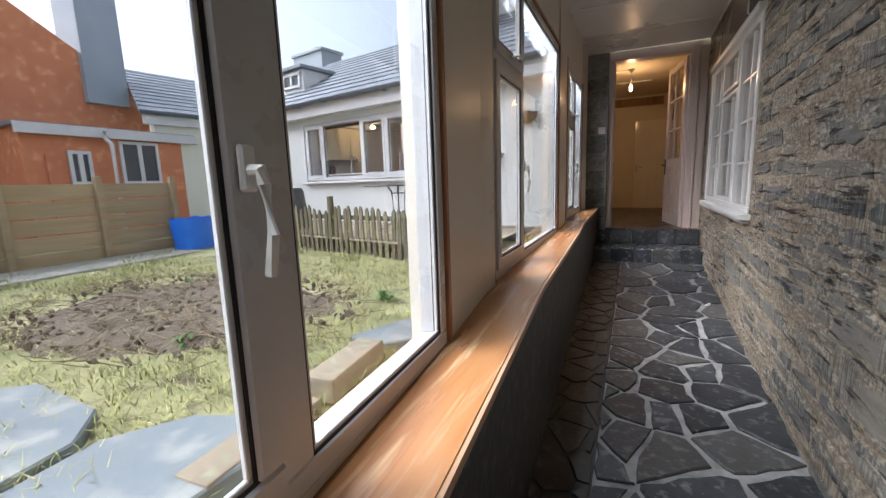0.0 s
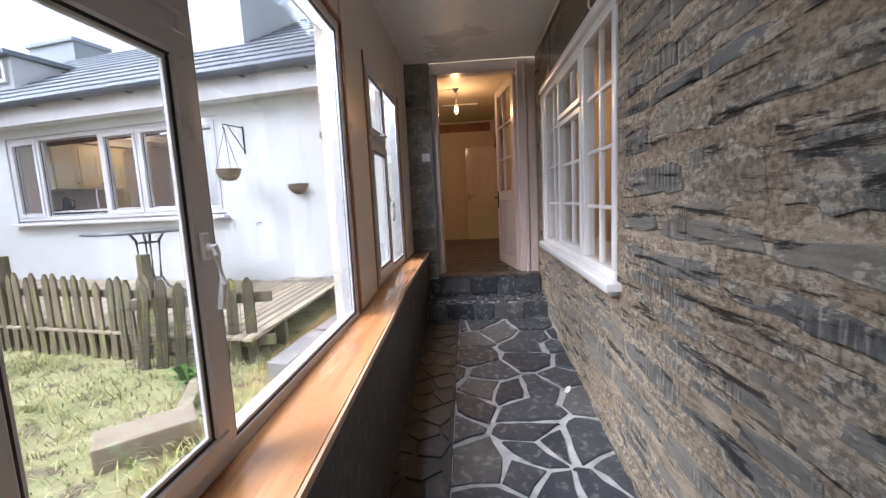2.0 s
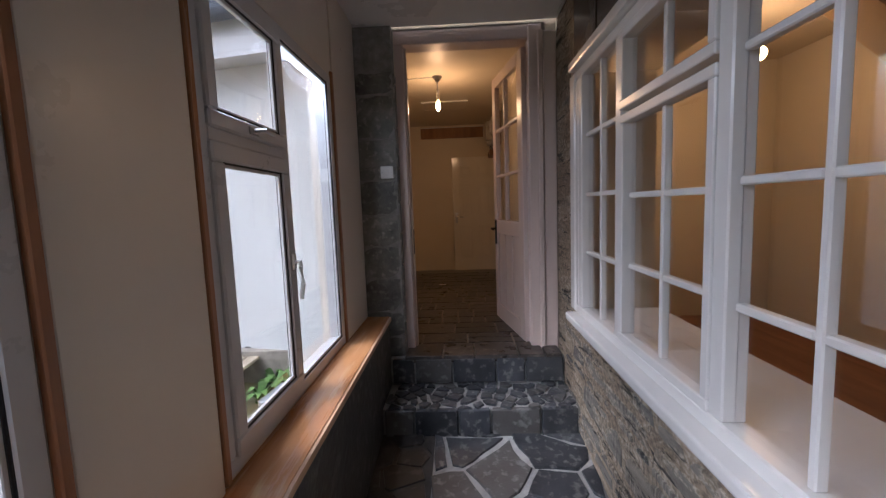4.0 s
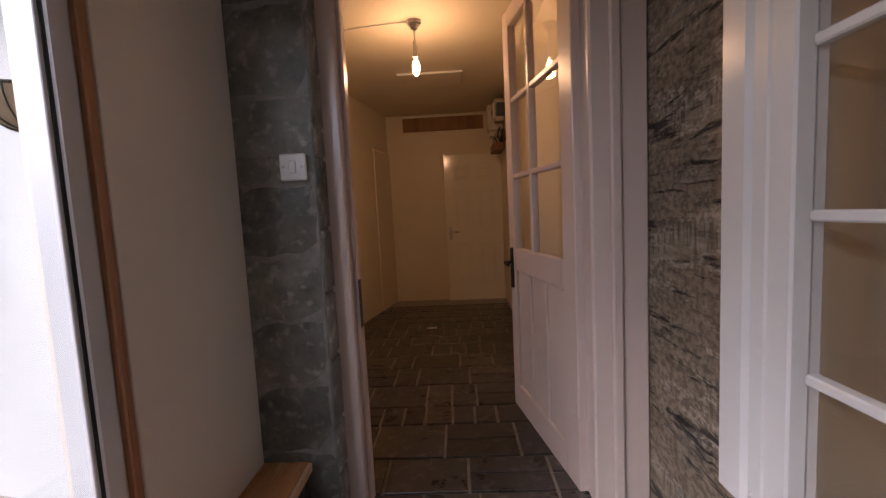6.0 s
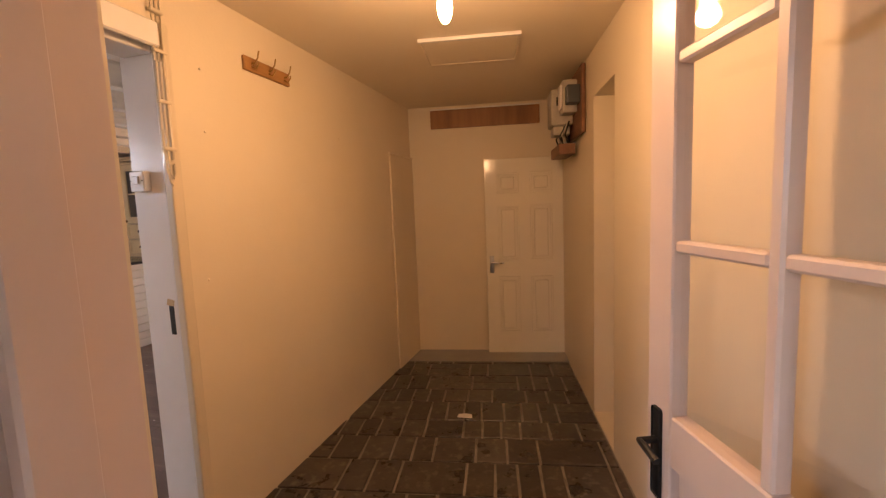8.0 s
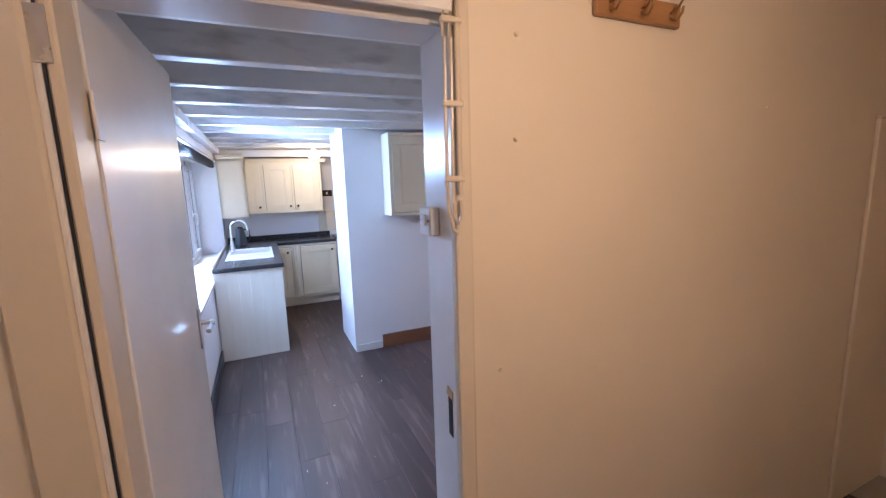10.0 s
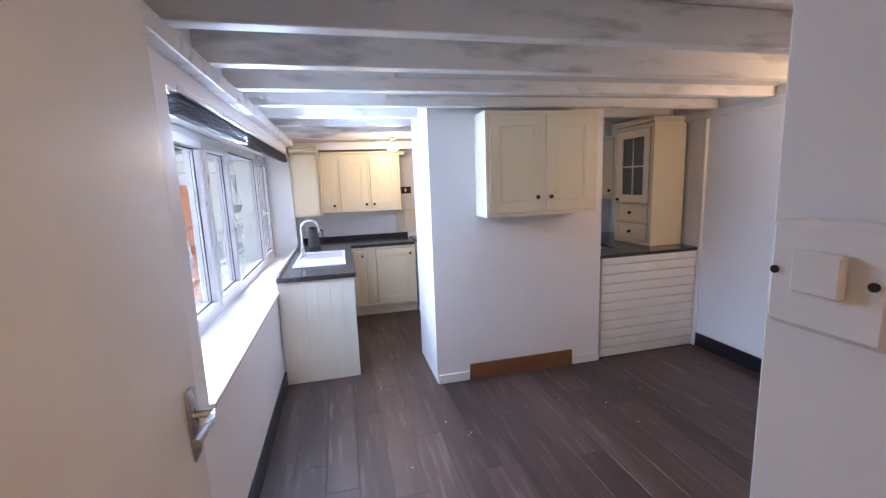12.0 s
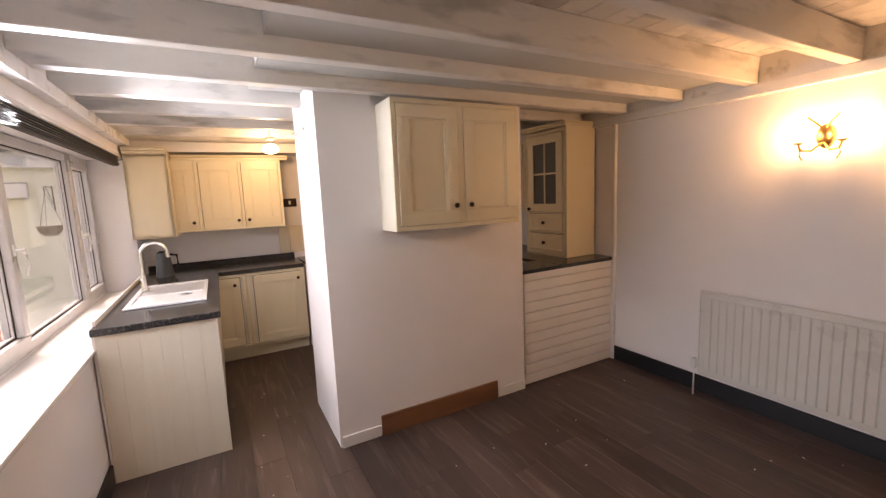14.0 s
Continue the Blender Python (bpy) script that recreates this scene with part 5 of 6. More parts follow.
part("valve_head", tube(bmesh.new(), (-0.035, -0.01, 0.03), (-0.035, -0.01, 0.10), 0.018, 0.016, 14), M_PLASTIC, rd, smooth=True)
for n_, x0, x1, y0, y1 in (("skirting_right", -3.89, -0.95, 10.782, 10.80), ("skirting_window", -4.23, -1.1, 7.10, 7.118)):
    structure(n_, B(x0, x1, y0, y1, 0, 0.125, 0.004), M_SKIRT, m=KM)

# ---------------- outside ----------------
GZ = 0.33
def axis(lo, hi, a, b, step):
    out, v = [], a
    while v < b - 1e-6:
        out.append(v)
        v += step
    out.append(b)
    far = [lo, -120, -60, -30, -18] if lo < -100 else []
    return sorted({x for x in far if x < a} | set(out) | {x for x in (14, 20, 40, 90, hi) if x > b})


xs = axis(-300, 300, -12.0, -0.52, 0.16) + []
xs = sorted(set(xs) | {5.0, 14.0})
ys = axis(-300, 300, -4.0, 12.0, 0.16)
bm = bmesh.new()
grid = {}
for x in xs:
    for y in ys:
        near = -8 < x < -0.6 and -3.8 < y < 7
        z = GZ + (0.05 * noise.noise((x * 0.9, y * 0.9, 0)) + 0.03 * noise.noise((x * 3.1, y * 3.1, 5))) * (1 if near else 0)
        if near and x > -1.0:
            z -= 0.03
        grid[x, y] = bm.verts.new((x, y, z))
for a, b in zip(xs, xs[1:]):
    for c, d in zip(ys, ys[1:]):
        if (a + b) / 2 > -0.52 and (a + b) / 2 < 5 and -4 < (c + d) / 2 < 12:
            continue
        bm.faces.new((grid[a, c], grid[b, c], grid[b, d], grid[a, d]))
part("ground", bm, M_GRASS, None, "rough tussocky grass with bare soil", smooth=True, kind="structure")

M_BLADE = surf("grass_blade", (0.20, 0.25, 0.06), (0.42, 0.38, 0.18), scale=3, rough=0.8, bump=0, vary=0.45, c3=(0.50, 0.43, 0.24))
rnd = random.Random(11)
bm = bmesh.new()
def blade(bm, x, y, z, h, lean, w=0.006):
    a = rnd.uniform(0, math.tau)
    dx, dy = math.cos(a), math.sin(a)
    px, py = -dy * w, dx * w
    v = [bm.verts.new(p) for p in ((x - px, y - py, z), (x + px, y + py, z), (x + dx * lean * 0.45 + px * 0.7, y + dy * lean * 0.45 + py * 0.7, z + h * 0.65), (x + dx * lean * 0.45 - px * 0.7, y + dy * lean * 0.45 - py * 0.7, z + h * 0.65), (x + dx * lean, y + dy * lean, z + h * 0.8))]
    bm.faces.new((v[0], v[1], v[2], v[3]))
    bm.faces.new((v[3], v[2], v[4]))
for i in range(5200):
    x, y = -0.9 - 5.8 * rnd.random() ** 1.3, rnd.uniform(-0.5, 5.9)
    soil = abs((x + 2.95) / 1.4) ** 2 + abs((y - 2.85) / 1.0) ** 2 < 1 + 0.4 * noise.noise((x * 2, y * 2, 1))
    if soil and rnd.random() < 0.68 or y > 6.3 + 0.2 * (x + 1) or (x > -1.4 and rnd.random() < 0.35):
        continue
    t = noise.noise((x * 1.4, y * 1.4, 3))
    for k in range(12):
        blade(bm, x + rnd.gauss(0, 0.04), y + rnd.gauss(0, 0.04), GZ - 0.03, rnd.uniform(0.03, 0.12) * (1 + 0.7 * t), rnd.uniform(0.04, 0.18), 0.0035)
part("grass_tufts", bm, M_BLADE, None, "long green and straw-coloured grass tufts", kind="stuff")
M_SOIL = surf("dark_soil", (0.085, 0.062, 0.044), (0.16, 0.125, 0.09), scale=9, rough=1, bump=1.0, dist=0.03, fine=50, c3=(0.17, 0.14, 0.10))
bm = bmesh.new()
SOIL_X, SOIL_Y = 1.5, 1.05
c0 = bm.verts.new((-2.95, 2.85, GZ + 0.035))
rim = []
for i in range(40):
    a = i * math.tau / 40
    r = 1 + 0.22 * noise.noise((math.cos(a) * 1.5, math.sin(a) * 1.5, 2))
    rim.append([bm.verts.new((-2.95 + q * r * SOIL_X * math.cos(a), 2.85 + q * r * SOIL_Y * math.sin(a), GZ + (0.045 if q < 1 else -0.04) + 0.02 * noise.noise((q * 9, a * 7, 1)))) for q in (0.35, 0.7, 1.0)])
for u, v in zip(rim, rim[1:] + rim[:1]):
    bm.faces.new((c0, u[0], v[0]))
    for j in range(2):
        bm.faces.new((u[j], u[j + 1], v[j + 1], v[j]))
part("bare_soil", bm, M_SOIL, None, "patch of dug dark soil with dead stalks", smooth=True, kind="stuff")
rnd = random.Random(41)
bm = bmesh.new()
for i in range(420):
    a, q = rnd.uniform(0, math.tau), math.sqrt(rnd.random())
    x, y, s_ = -2.95 + SOIL_X * q * math.cos(a), 2.85 + SOIL_Y * q * math.sin(a), rnd.uniform(0.008, 0.028)
    bmesh.ops.create_icosphere(bm, subdivisions=1, radius=1.0, matrix=Matrix.Translation((x, y, GZ + 0.045)) @ Euler((rnd.uniform(0, 3), rnd.uniform(0, 3), 0)).to_matrix().to_4x4() @ Matrix.Diagonal((s_ * rnd.uniform(0.8, 1.8), s_, s_ * rnd.uniform(0.5, 0.9), 1)))
part("soil_clods", bm, M_SOIL, None, "clods of dug dark soil", kind="stuff")
bm = bmesh.new()
for i in range(700):
    a, q = rnd.uniform(0, math.tau), math.sqrt(rnd.random()) * 1.08
    x, y = -2.95 + SOIL_X * q * math.cos(a), 2.85 + SOIL_Y * q * math.sin(a)
    h, l, b = rnd.uniform(0, math.tau), rnd.uniform(0.06, 0.24), rnd.uniform(0.0, 0.09)
    tube(bm, (x, y, GZ + 0.05), (x + l * math.cos(h), y + l * math.sin(h), GZ + 0.055 + b), 0.0035, 0.002, 4, caps=False)
M_STALK = surf("dead_stalk", (0.30, 0.24, 0.15), (0.18, 0.13, 0.08), scale=6, rough=0.9, bump=0, vary=0.35)
part("dead_stalks", bm, M_STALK, None, "dead brown stalks lying over the dug soil", kind="stuff")
M_WEED = surf("weed_leaf", (0.07, 0.16, 0.03), (0.12, 0.22, 0.05), scale=6, rough=0.6, bump=0.1, vary=0.3)
for (px, py, s) in ((-1.55, 4.75, 1.2), (-1.45, 2.35, 0.8), (-2.2, 2.3, 0.8), (-1.5, 3.5, 1.0), (-3.8, 3.4, 0.7), (-1.08, 6.86, 1.3), (-0.92, 6.80, 1.6), (-0.72, 6.82, 1.3), (-1.05, 6.6, 1.2), (-0.66, 5.7, 1.0)):
    pw = thing("weed", px, py, GZ - 0.01, "low green leafy weed in the rough grass", "plant", "garden weeds")
    bm = bmesh.new()
    for i in range(26):
        a, l = rnd.uniform(0, math.tau), rnd.uniform(0.05, 0.16) * s
        d_ = Vector((math.cos(a), math.sin(a), 0))
        n_ = Vector((-d_.y, d_.x, 0)) * 0.02 * s
        z1 = rnd.uniform(0.03, 0.12) * s
        q = [Vector((0, 0, 0)), d_ * l * 0.5 + n_ + Vector((0, 0, z1)), d_ * l + Vector((0, 0, z1 * 0.8)), d_ * l * 0.5 - n_ + Vector((0, 0, z1))]
        bm.faces.new([bm.verts.new(v) for v in q])
    part("leaves", bm, M_WEED, pw)

M_SLATESLAB = surf("blue_slate_slab", (0.13, 0.155, 0.17), (0.20, 0.225, 0.235), scale=2, rough=0.55, bump=0.3, c3=(0.28, 0.29, 0.27))
for pts, lab in ((((-2.55, 1.45), (-2.3, 1.65), (-1.75, 1.62), (-1.55, 1.45), (-1.5, 1.2), (-2.2, 1.05)), "large pale blue slate slab lying on the grass"),
                 (((-1.45, 1.2), (-1.48, 1.5), (-1.3, 1.75), (-1.05, 1.85), (-0.85, 1.6), (-0.9, 1.1), (-1.2, 0.95)), "rounded grey-blue slate slab beside the wall"),
                 (((-1.25, 2.7), (-1.05, 3.15), (-0.88, 3.1), (-0.85, 2.8), (-1.05, 2.6)), "small grey slate slab on the kerb stones"),
                 (((-0.95, 6.35), (-0.62, 6.25), (-0.58, 6.62), (-0.78, 6.74), (-0.92, 6.62)), "grey slate slab leaning by the white wall"),
                 (((-1.02, 4.75), (-0.86, 4.72), (-0.80, 5.35), (-0.98, 5.40)), "long broken slate kerb slab on the grass"),
                 (((-0.96, 5.43), (-0.80, 5.40), (-0.76, 6.0), (-0.92, 6.05)), "long grey slate kerb slab beside the decking")):
    cx, cy = sum(p[0] for p in pts) / len(pts), sum(p[1] for p in pts) / len(pts)
    s = thing("stone_slab", cx, cy, GZ, lab, "stone slab")
    bm = slab(bmesh.new(), [(x - cx, y - cy) for x, y in pts], -0.03, 0.13 if cy > 4 else 0.05)
    bmesh.ops.bevel(bm, geom=bm.edges[:], offset=0.008, segments=1, affect="EDGES")
    part("slab", bm, M_SLATESLAB, s)
M_BUFF = surf("buff_block", (0.30, 0.24, 0.17), (0.22, 0.18, 0.13), scale=5, rough=0.9, bump=0.4, c3=(0.30, 0.32, 0.2))
for x, y, l, w_, h_, t_ in ((-1.23, 4.02, 0.40, 0.21, 0.15, -49), (-1.0, 2.35, 0.5, 0.16, 0.12, 6), (-0.95, 1.75, 0.55, 0.15, 0.08, 3), (-1.42, 4.6, 0.7, 0.08, 0.06, 25)):
    s = thing("kerb_block", x, y, GZ - 0.02, "weathered buff concrete kerb block lying in the grass", "block", "loose kerb blocks", turn=t_)
    part("block", B(-w_ / 2, w_ / 2, -l / 2, l / 2, 0, h_, 0.012, 2), M_BUFF, s)

# decking behind the picket fence
dk = thing("decking", -1.9, 6.62, 0.50, "weathered grooved timber decking by the white wall", "decking", base=KM)
dk.matrix_basis = pose(-1.2, 5.0, 0.53)
for i in range(60):
    x = -i * 0.09
    y0 = 0.10 - 0.208 * (x + 0.75) + rnd.uniform(-0.02, 0.02)
    y1 = 6.772 - 0.1886 * (x - 0.95) - 5.0 - rnd.uniform(0.0, 0.06)
    part("board", B(x - 0.078, x, y0, y1, 0, 0.026, 0.004), M_DECK, dk)
for k in range(12):
    x = -0.45 - k * 0.45
    part("joist", B(x, x + 0.44, 0.35 - 0.2 * x, 0.40 - 0.2 * x, -0.22, -0.002), M_FENCE, dk)

# picket fence
P0, P1 = Vector((-6.9, 6.15, 0)), Vector((-1.95, 5.12, 0))
fc = thing("picket_fence", P0.x, P0.y, GZ - 0.02, "old grey-brown wooden picket fence with pointed, leaning pales", "fence", turn=math.degrees(math.atan2(P1.y - P0.y, P1.x - P0.x)))
Lf = (P1 - P0).length
def pale(parent, x, h, w_, lean, y=0.0):
    bm = slab(bmesh.new(), [(-w_ / 2, 0), (w_ / 2, 0), (w_ / 2, h - 0.05), (0.006, h), (-0.006, h), (-w_ / 2, h - 0.05)], -0.009, 0.009)
    bmesh.ops.transform(bm, matrix=Matrix.Translation((x, y, 0)) @ Matrix.Rotation(radians(lean), 4, "Y") @ Matrix.Rotation(radians(90), 4, "X"), verts=bm.verts[:])
    return part("pale", bm, M_MOSSY if w_ > 0.07 else M_FENCE, parent)
for i in range(46):
    pale(fc, 0.03 + i * Lf / 46, 0.66 + rnd.uniform(-0.04, 0.04), 0.062, rnd.gauss(0, 2.5), -0.02)
for z in (0.2, 0.5):
    part("rail", B(0, Lf, 0.0, 0.03, z, z + 0.06, 0.004), M_FENCE, fc)
for i in range(4):
    part("post", tube(bmesh.new(), (0.1 + i * Lf / 3.2, 0.06, 0), (0.1 + i * Lf / 3.2, 0.06, 0.82), 0.05, 0.045, 10), M_FENCE, fc)
f2 = thing("leaning_gate", -1.62, 5.02, GZ - 0.02, "broken mossy picket gate with sagging wire mesh by the deck", "gate", turn=10)
for i in range(7):
    pale(f2, -0.40 + i * 0.125, 0.66 + 0.02 * math.sin(i * 2), 0.072, 6 - i * 1.0, -0.02)
for z in (0.14, 0.46):
    part("rail", B(-0.46, 0.50, 0.0, 0.03, z, z + 0.075, 0.004), M_FENCE, f2)
bm = bmesh.new()
for i in range(14):
    tube(bm, (-0.5 + i * 0.06, -0.04, 0.06), (-0.48 + i * 0.06, -0.04, 0.56), 0.0018, seg=4)
for i in range(9):
    tube(bm, (-0.5, -0.04, 0.06 + i * 0.06), (0.3, -0.04, 0.08 + i * 0.06), 0.0018, seg=4)
part("wire_mesh", bm, M_BLACKIRON, f2, "rusty square wire mesh")

# garden table
tb = thing("garden_table", -3.05, 6.38, 0.556, "round glass-topped grey metal garden table on the decking", "table")
M_GREY = plain("grey_table_metal", (0.12, 0.13, 0.14), 0.35, 0.3)
part("tabletop", tube(bmesh.new(), (0, 0, 0.70), (0, 0, 0.712), 0.52, seg=48), plain("smoked_glass", (0.16, 0.20, 0.22), 0.06), tb, "smoked glass top", smooth=True)
bm = bmesh.new()
chain(bm, [(0.52 * math.cos(a), 0.52 * math.sin(a), 0.70) for a in [i * math.tau / 40 for i in range(41)]], 0.012)
part("rim", bm, M_GREY, tb, smooth=True)
for i in range(4):
    a = i * math.pi / 2 + 0.5
    c_, s_ = math.cos(a), math.sin(a)
    part("leg", chain(bmesh.new(), [(0.16 * c_, 0.16 * s_, 0.69), (0.10 * c_, 0.10 * s_, 0.60), (0.08 * c_, 0.08 * s_, 0.22), (0.14 * c_, 0.14 * s_, 0.10), (0.33 * c_, 0.33 * s_, 0.0)], 0.013), M_GREY, tb, smooth=True)
bm = bmesh.new()
for z in (0.2, 0.58):
    chain(bm, [(0.085 * math.cos(a), 0.085 * math.sin(a), z) for a in [i * math.tau / 20 for i in range(21)]], 0.008)
part("brace_rings", bm, M_GREY, tb, smooth=True)

# the white wall's outer face, eaves and gutter
structure("wall_kitchen_outer", wall_with_holes(bmesh.new(), "y", 6.74, 6.775, -8.75, -0.08, -0.5, 2.18, [(-6.11, -2.48, 0.77, 1.965)]), M_WHITEWALL, m=KM)
structure("wall_kitchen_outer_upper", B(-8.75, -0.4, 6.55, 6.62, 2.12, 2.34, 0.003), M_UPVC, m=KM)
structure("soffit", B(-8.75, -0.4, 6.55, 6.8, 2.09, 2.12), M_UPVC, m=KM)


def gutter(name, m, length, label):
    g_ = thing(name, 0, 0, 0, label, "gutter")
    g_.matrix_basis = m
    bm = bmesh.new()
    prof = [(0.055 * math.cos(a), 0.055 * math.sin(a)) for a in [math.pi + i * math.pi / 8 for i in range(9)]]
    prof += [(0.049 * math.cos(a), 0.049 * math.sin(a)) for a in [math.tau - i * math.pi / 8 for i in range(9)]]
    rings = [[bm.verts.new((x, y, z)) for y, z in prof] for x in (0, length)]
    for k in range(len(prof)):
        j = (k + 1) % len(prof)
        bm.faces.new((rings[0][k], rings[0][j], rings[1][j], rings[1][k]))
    part("trough", bm, M_DARKGUT, g_, smooth=True)
    for i in range(int(length / 0.8)):
        part("bracket", B(0.3 + i * 0.8, 0.33 + i * 0.8, 0.0, 0.075, -0.07, -0.055, 0.002), M_DARKGUT, g_)
    return g_


M_DARKGUT = plain("dark_gutter", (0.10, 0.11, 0.13), 0.35)
gutter("gutter", KM @ pose(-8.6, 6.48, 2.35), 8.2, "dark grey plastic gutter under the slate roof edge")


def roof(name, corners, m, label, rows=12, cols=24):
    """Overlapping slates between four corners: eave start, eave end, ridge end, ridge start."""
    a, b, c, d = [Vector(v) for v in corners]
    n_ = (b - a).cross(d - a).normalized()
    if n_.z < 0:
        n_ = -n_
    bm = bmesh.new()
    for r in range(rows):
        for q in range(-1, cols):
            u0, u1 = (q + 0.5 * (r % 2) + 0.03) / cols, (q + 1 + 0.5 * (r % 2) - 0.03) / cols
            u0, u1 = max(u0, 0), min(u1, 1)
            if u1 - u0 < 0.004:
                continue
            v0, v1 = r / rows, min(1, (r + 1.15) / rows)
            at = lambda u, v, up: a.lerp(b, u).lerp(d.lerp(c, u), v) + n_ * up
            j = rnd.uniform(0, 0.006)
            p = [at(u0, v0, 0.022 + j), at(u1, v0, 0.022 + j), at(u1, v1, 0.004), at(u0, v1, 0.004)]
            w_ = [at(u0, v0, 0.006), at(u1, v0, 0.006)]
            vs = [bm.verts.new(x) for x in p + w_]
            bm.faces.new(vs[:4])
            bm.faces.new((vs[4], vs[5], vs[1], vs[0]))
    part(name, bm, M_ROOF, None, label, m=m, kind="stuff")
    bm = bmesh.new()
    lo = [bm.verts.new(v - n_ * 0.05) for v in (a, b, c, d)]
    hi = [bm.verts.new(v) for v in (a, b, c, d)]
    bm.faces.new(hi)
    bm.faces.new(lo[::-1])
    for i in range(4):
        j = (i + 1) % 4
        bm.faces.new((lo[i], lo[j], hi[j], hi[i]))
    structure("roof_deck", bm, M_ROOF, m=m)


roof("roof_slates_kitchen", [(-8.7, 6.5, 2.36), (-0.4, 6.5, 2.36), (-0.4, 9.8, 4.30), (-8.7, 9.8, 4.30)], KM, "blue-grey roof slates over the kitchen", 12, 34)
roof("roof_slates_main", [(-7.5, 11.9, 4.95), (-1.5, 11.9, 4.95), (-1.5, 15.4, 6.9), (-7.5, 15.4, 6.9)], KM, "blue-grey slates of the main house roof", 12, 26)
structure("wall_main_house", B(-12.6, -1.5, 11.96, 12.1, 0, 5.0), M_WHITEWALL, m=KM)


def outer_window(name, m, w_, h_, lights, label):
    o = thing(name, 0, 0, 0, label, "window")
    o.matrix_basis = m
    bm = bmesh.new()
    for q in ((-w_ / 2, w_ / 2, 0, 0.06), (-w_ / 2, w_ / 2, h_ - 0.06, h_), (-w_ / 2, -w_ / 2 + 0.06, 0.06, h_ - 0.06), (w_ / 2 - 0.06, w_ / 2, 0.06, h_ - 0.06)):
        box(bm, q[0], q[1], -0.04, 0.02, q[2], q[3], 0.004)
    for i in range(1, lights):
        x = -w_ / 2 + w_ * i / lights
        box(bm, x - 0.04, x + 0.04, -0.04, 0.02, 0.06, h_ - 0.06, 0.004)
    part("window_frame", bm, M_UPVC, o)
    for i in range(lights):
        part("pane", B(-w_ / 2 + w_ * i / lights + 0.04, -w_ / 2 + w_ * (i + 1) / lights - 0.04, -0.012, 0.0, 0.06, h_ - 0.06), M_DARKPLASTIC, o)
    return o


# dormer, chimneys and the tall white stair block
dm = thing("dormer", -7.25, 7.4, 2.98, "small slate dormer with a two-light white window", "dormer", base=KM)
part("cheeks", B(-0.42, 0.42, 0, 1.2, -0.2, 0.42, 0.004), M_UPVC, dm)
part("dormer_roof", B(-0.5, 0.5, -0.12, 1.3, 0.42, 0.50, 0.01), M_ROOF, dm)
outer_window("dormer_window", KM @ pose(-7.25, 7.39, 3.00), 0.66, 0.34, 2, "small white two-light dormer window")
for i, x in enumerate((-5.45, -4.65)):
    outer_window("upper_window", KM @ pose(x, 11.94, 4.25), 0.62, 0.5, 2, "white upper window under the main house eaves")


def chimney(x, y, z, w_, d_, h_, base, mat, label, pots=1):
    c_ = thing("chimney", x, y, z, label, "chimney", base=base)
    part("stack", B(-w_ / 2, w_ / 2, -d_ / 2, d_ / 2, 0, h_, 0.01), mat, c_)
    part("cap", B(-w_ / 2 - 0.06, w_ / 2 + 0.06, -d_ / 2 - 0.06, d_ / 2 + 0.06, h_, h_ + 0.1, 0.015), mat, c_)
    for i in range(pots):
        part("pot", tube(bmesh.new(), ((i - (pots - 1) / 2) * 0.3, 0, h_ + 0.1), ((i - (pots - 1) / 2) * 0.3, 0, h_ + 0.34), 0.10, 0.08, 14), mat, c_, smooth=True)
    return c_


M_STACK = surf("grey_render_stack", (0.26, 0.29, 0.34), (0.32, 0.35, 0.40), scale=3, rough=0.8, bump=0.3)
chimney(-11.3, 11.5, 3.6, 1.6, 0.9, 1.75, KM, M_STACK, "grey rendered chimney stack with one pot behind the kitchen ridge")
structure("stair_block", B(-4.2, -2.97, 8.0, 11.4, 2.2, 8.0), M_WHITEWALL, m=KM)

# west wing: cream wall, hipped slate roof
M_CREAMWALL = surf("pale_cream_render", (0.72, 0.72, 0.62), (0.68, 0.68, 0.58), scale=1.5, rough=0.85, bump=0.25, fine=40)
structure("wall_wing", B(-8.95, -8.75, 4.9, 6.8, -0.5, 2.2), M_CREAMWALL, m=KM)
structure("wing_fascia", B(-8.78, -8.62, 4.7, 6.8, 2.1, 2.32, 0.003), M_UPVC, m=KM)
gutter("gutter", KM @ Matrix.Translation((-8.56, 4.6, 2.34)) @ Matrix.Rotation(radians(90), 4, "Z"), 2.2, "grey gutter along the cream wing")
roof("roof_slates_wing", [(-8.6, 4.6, 2.36), (-8.6, 9.0, 2.36), (-12.2, 9.0, 4.0), (-12.2, 5.6, 4.0)], KM, "blue-grey hipped slate roof of the wing", 12, 18)

# orange neighbour
structure("wall_orange_extension", B(-13.5, -9.05, 4.6, 4.8, -0.5, 2.0), M_ORANGE, m=HERE)
bm = bmesh.new()
v = [bm.verts.new(p) for p in ((-11.0, -6.0, 0), (-11.0, 7.6, 0), (-11.0, 7.6, 3.55), (-11.0, 1.6, 7.4), (-11.0, -6.0, 4.5))]
bm.faces.new(v)
r = bmesh.ops.extrude_face_region(bm, geom=bm.faces[:])
bmesh.ops.translate(bm, verts=[g_ for g_ in r["geom"] if isinstance(g_, bmesh.types.BMVert)], vec=(-0.4, 0, 0))
structure("gable_orange", bm, M_ORANGE)
structure("wall_orange_low", B(-10.98, -9.1, 4.3, 7.3, 0, 2.45), M_ORANGE)
structure("orange_roof_edge", B(-11.0, -8.98, 4.2, 7.35, 2.45, 2.52, 0.004), M_ROOF)
structure("orange_fascia", B(-8.98, -8.93, 4.2, 7.35, 2.32, 2.50, 0.004), M_UPVC)
outer_window("neighbour_window", pose(-9.08, 5.1, 1.45, 0, 0, 90), 0.36, 0.62, 2, "small white window in the orange wall")
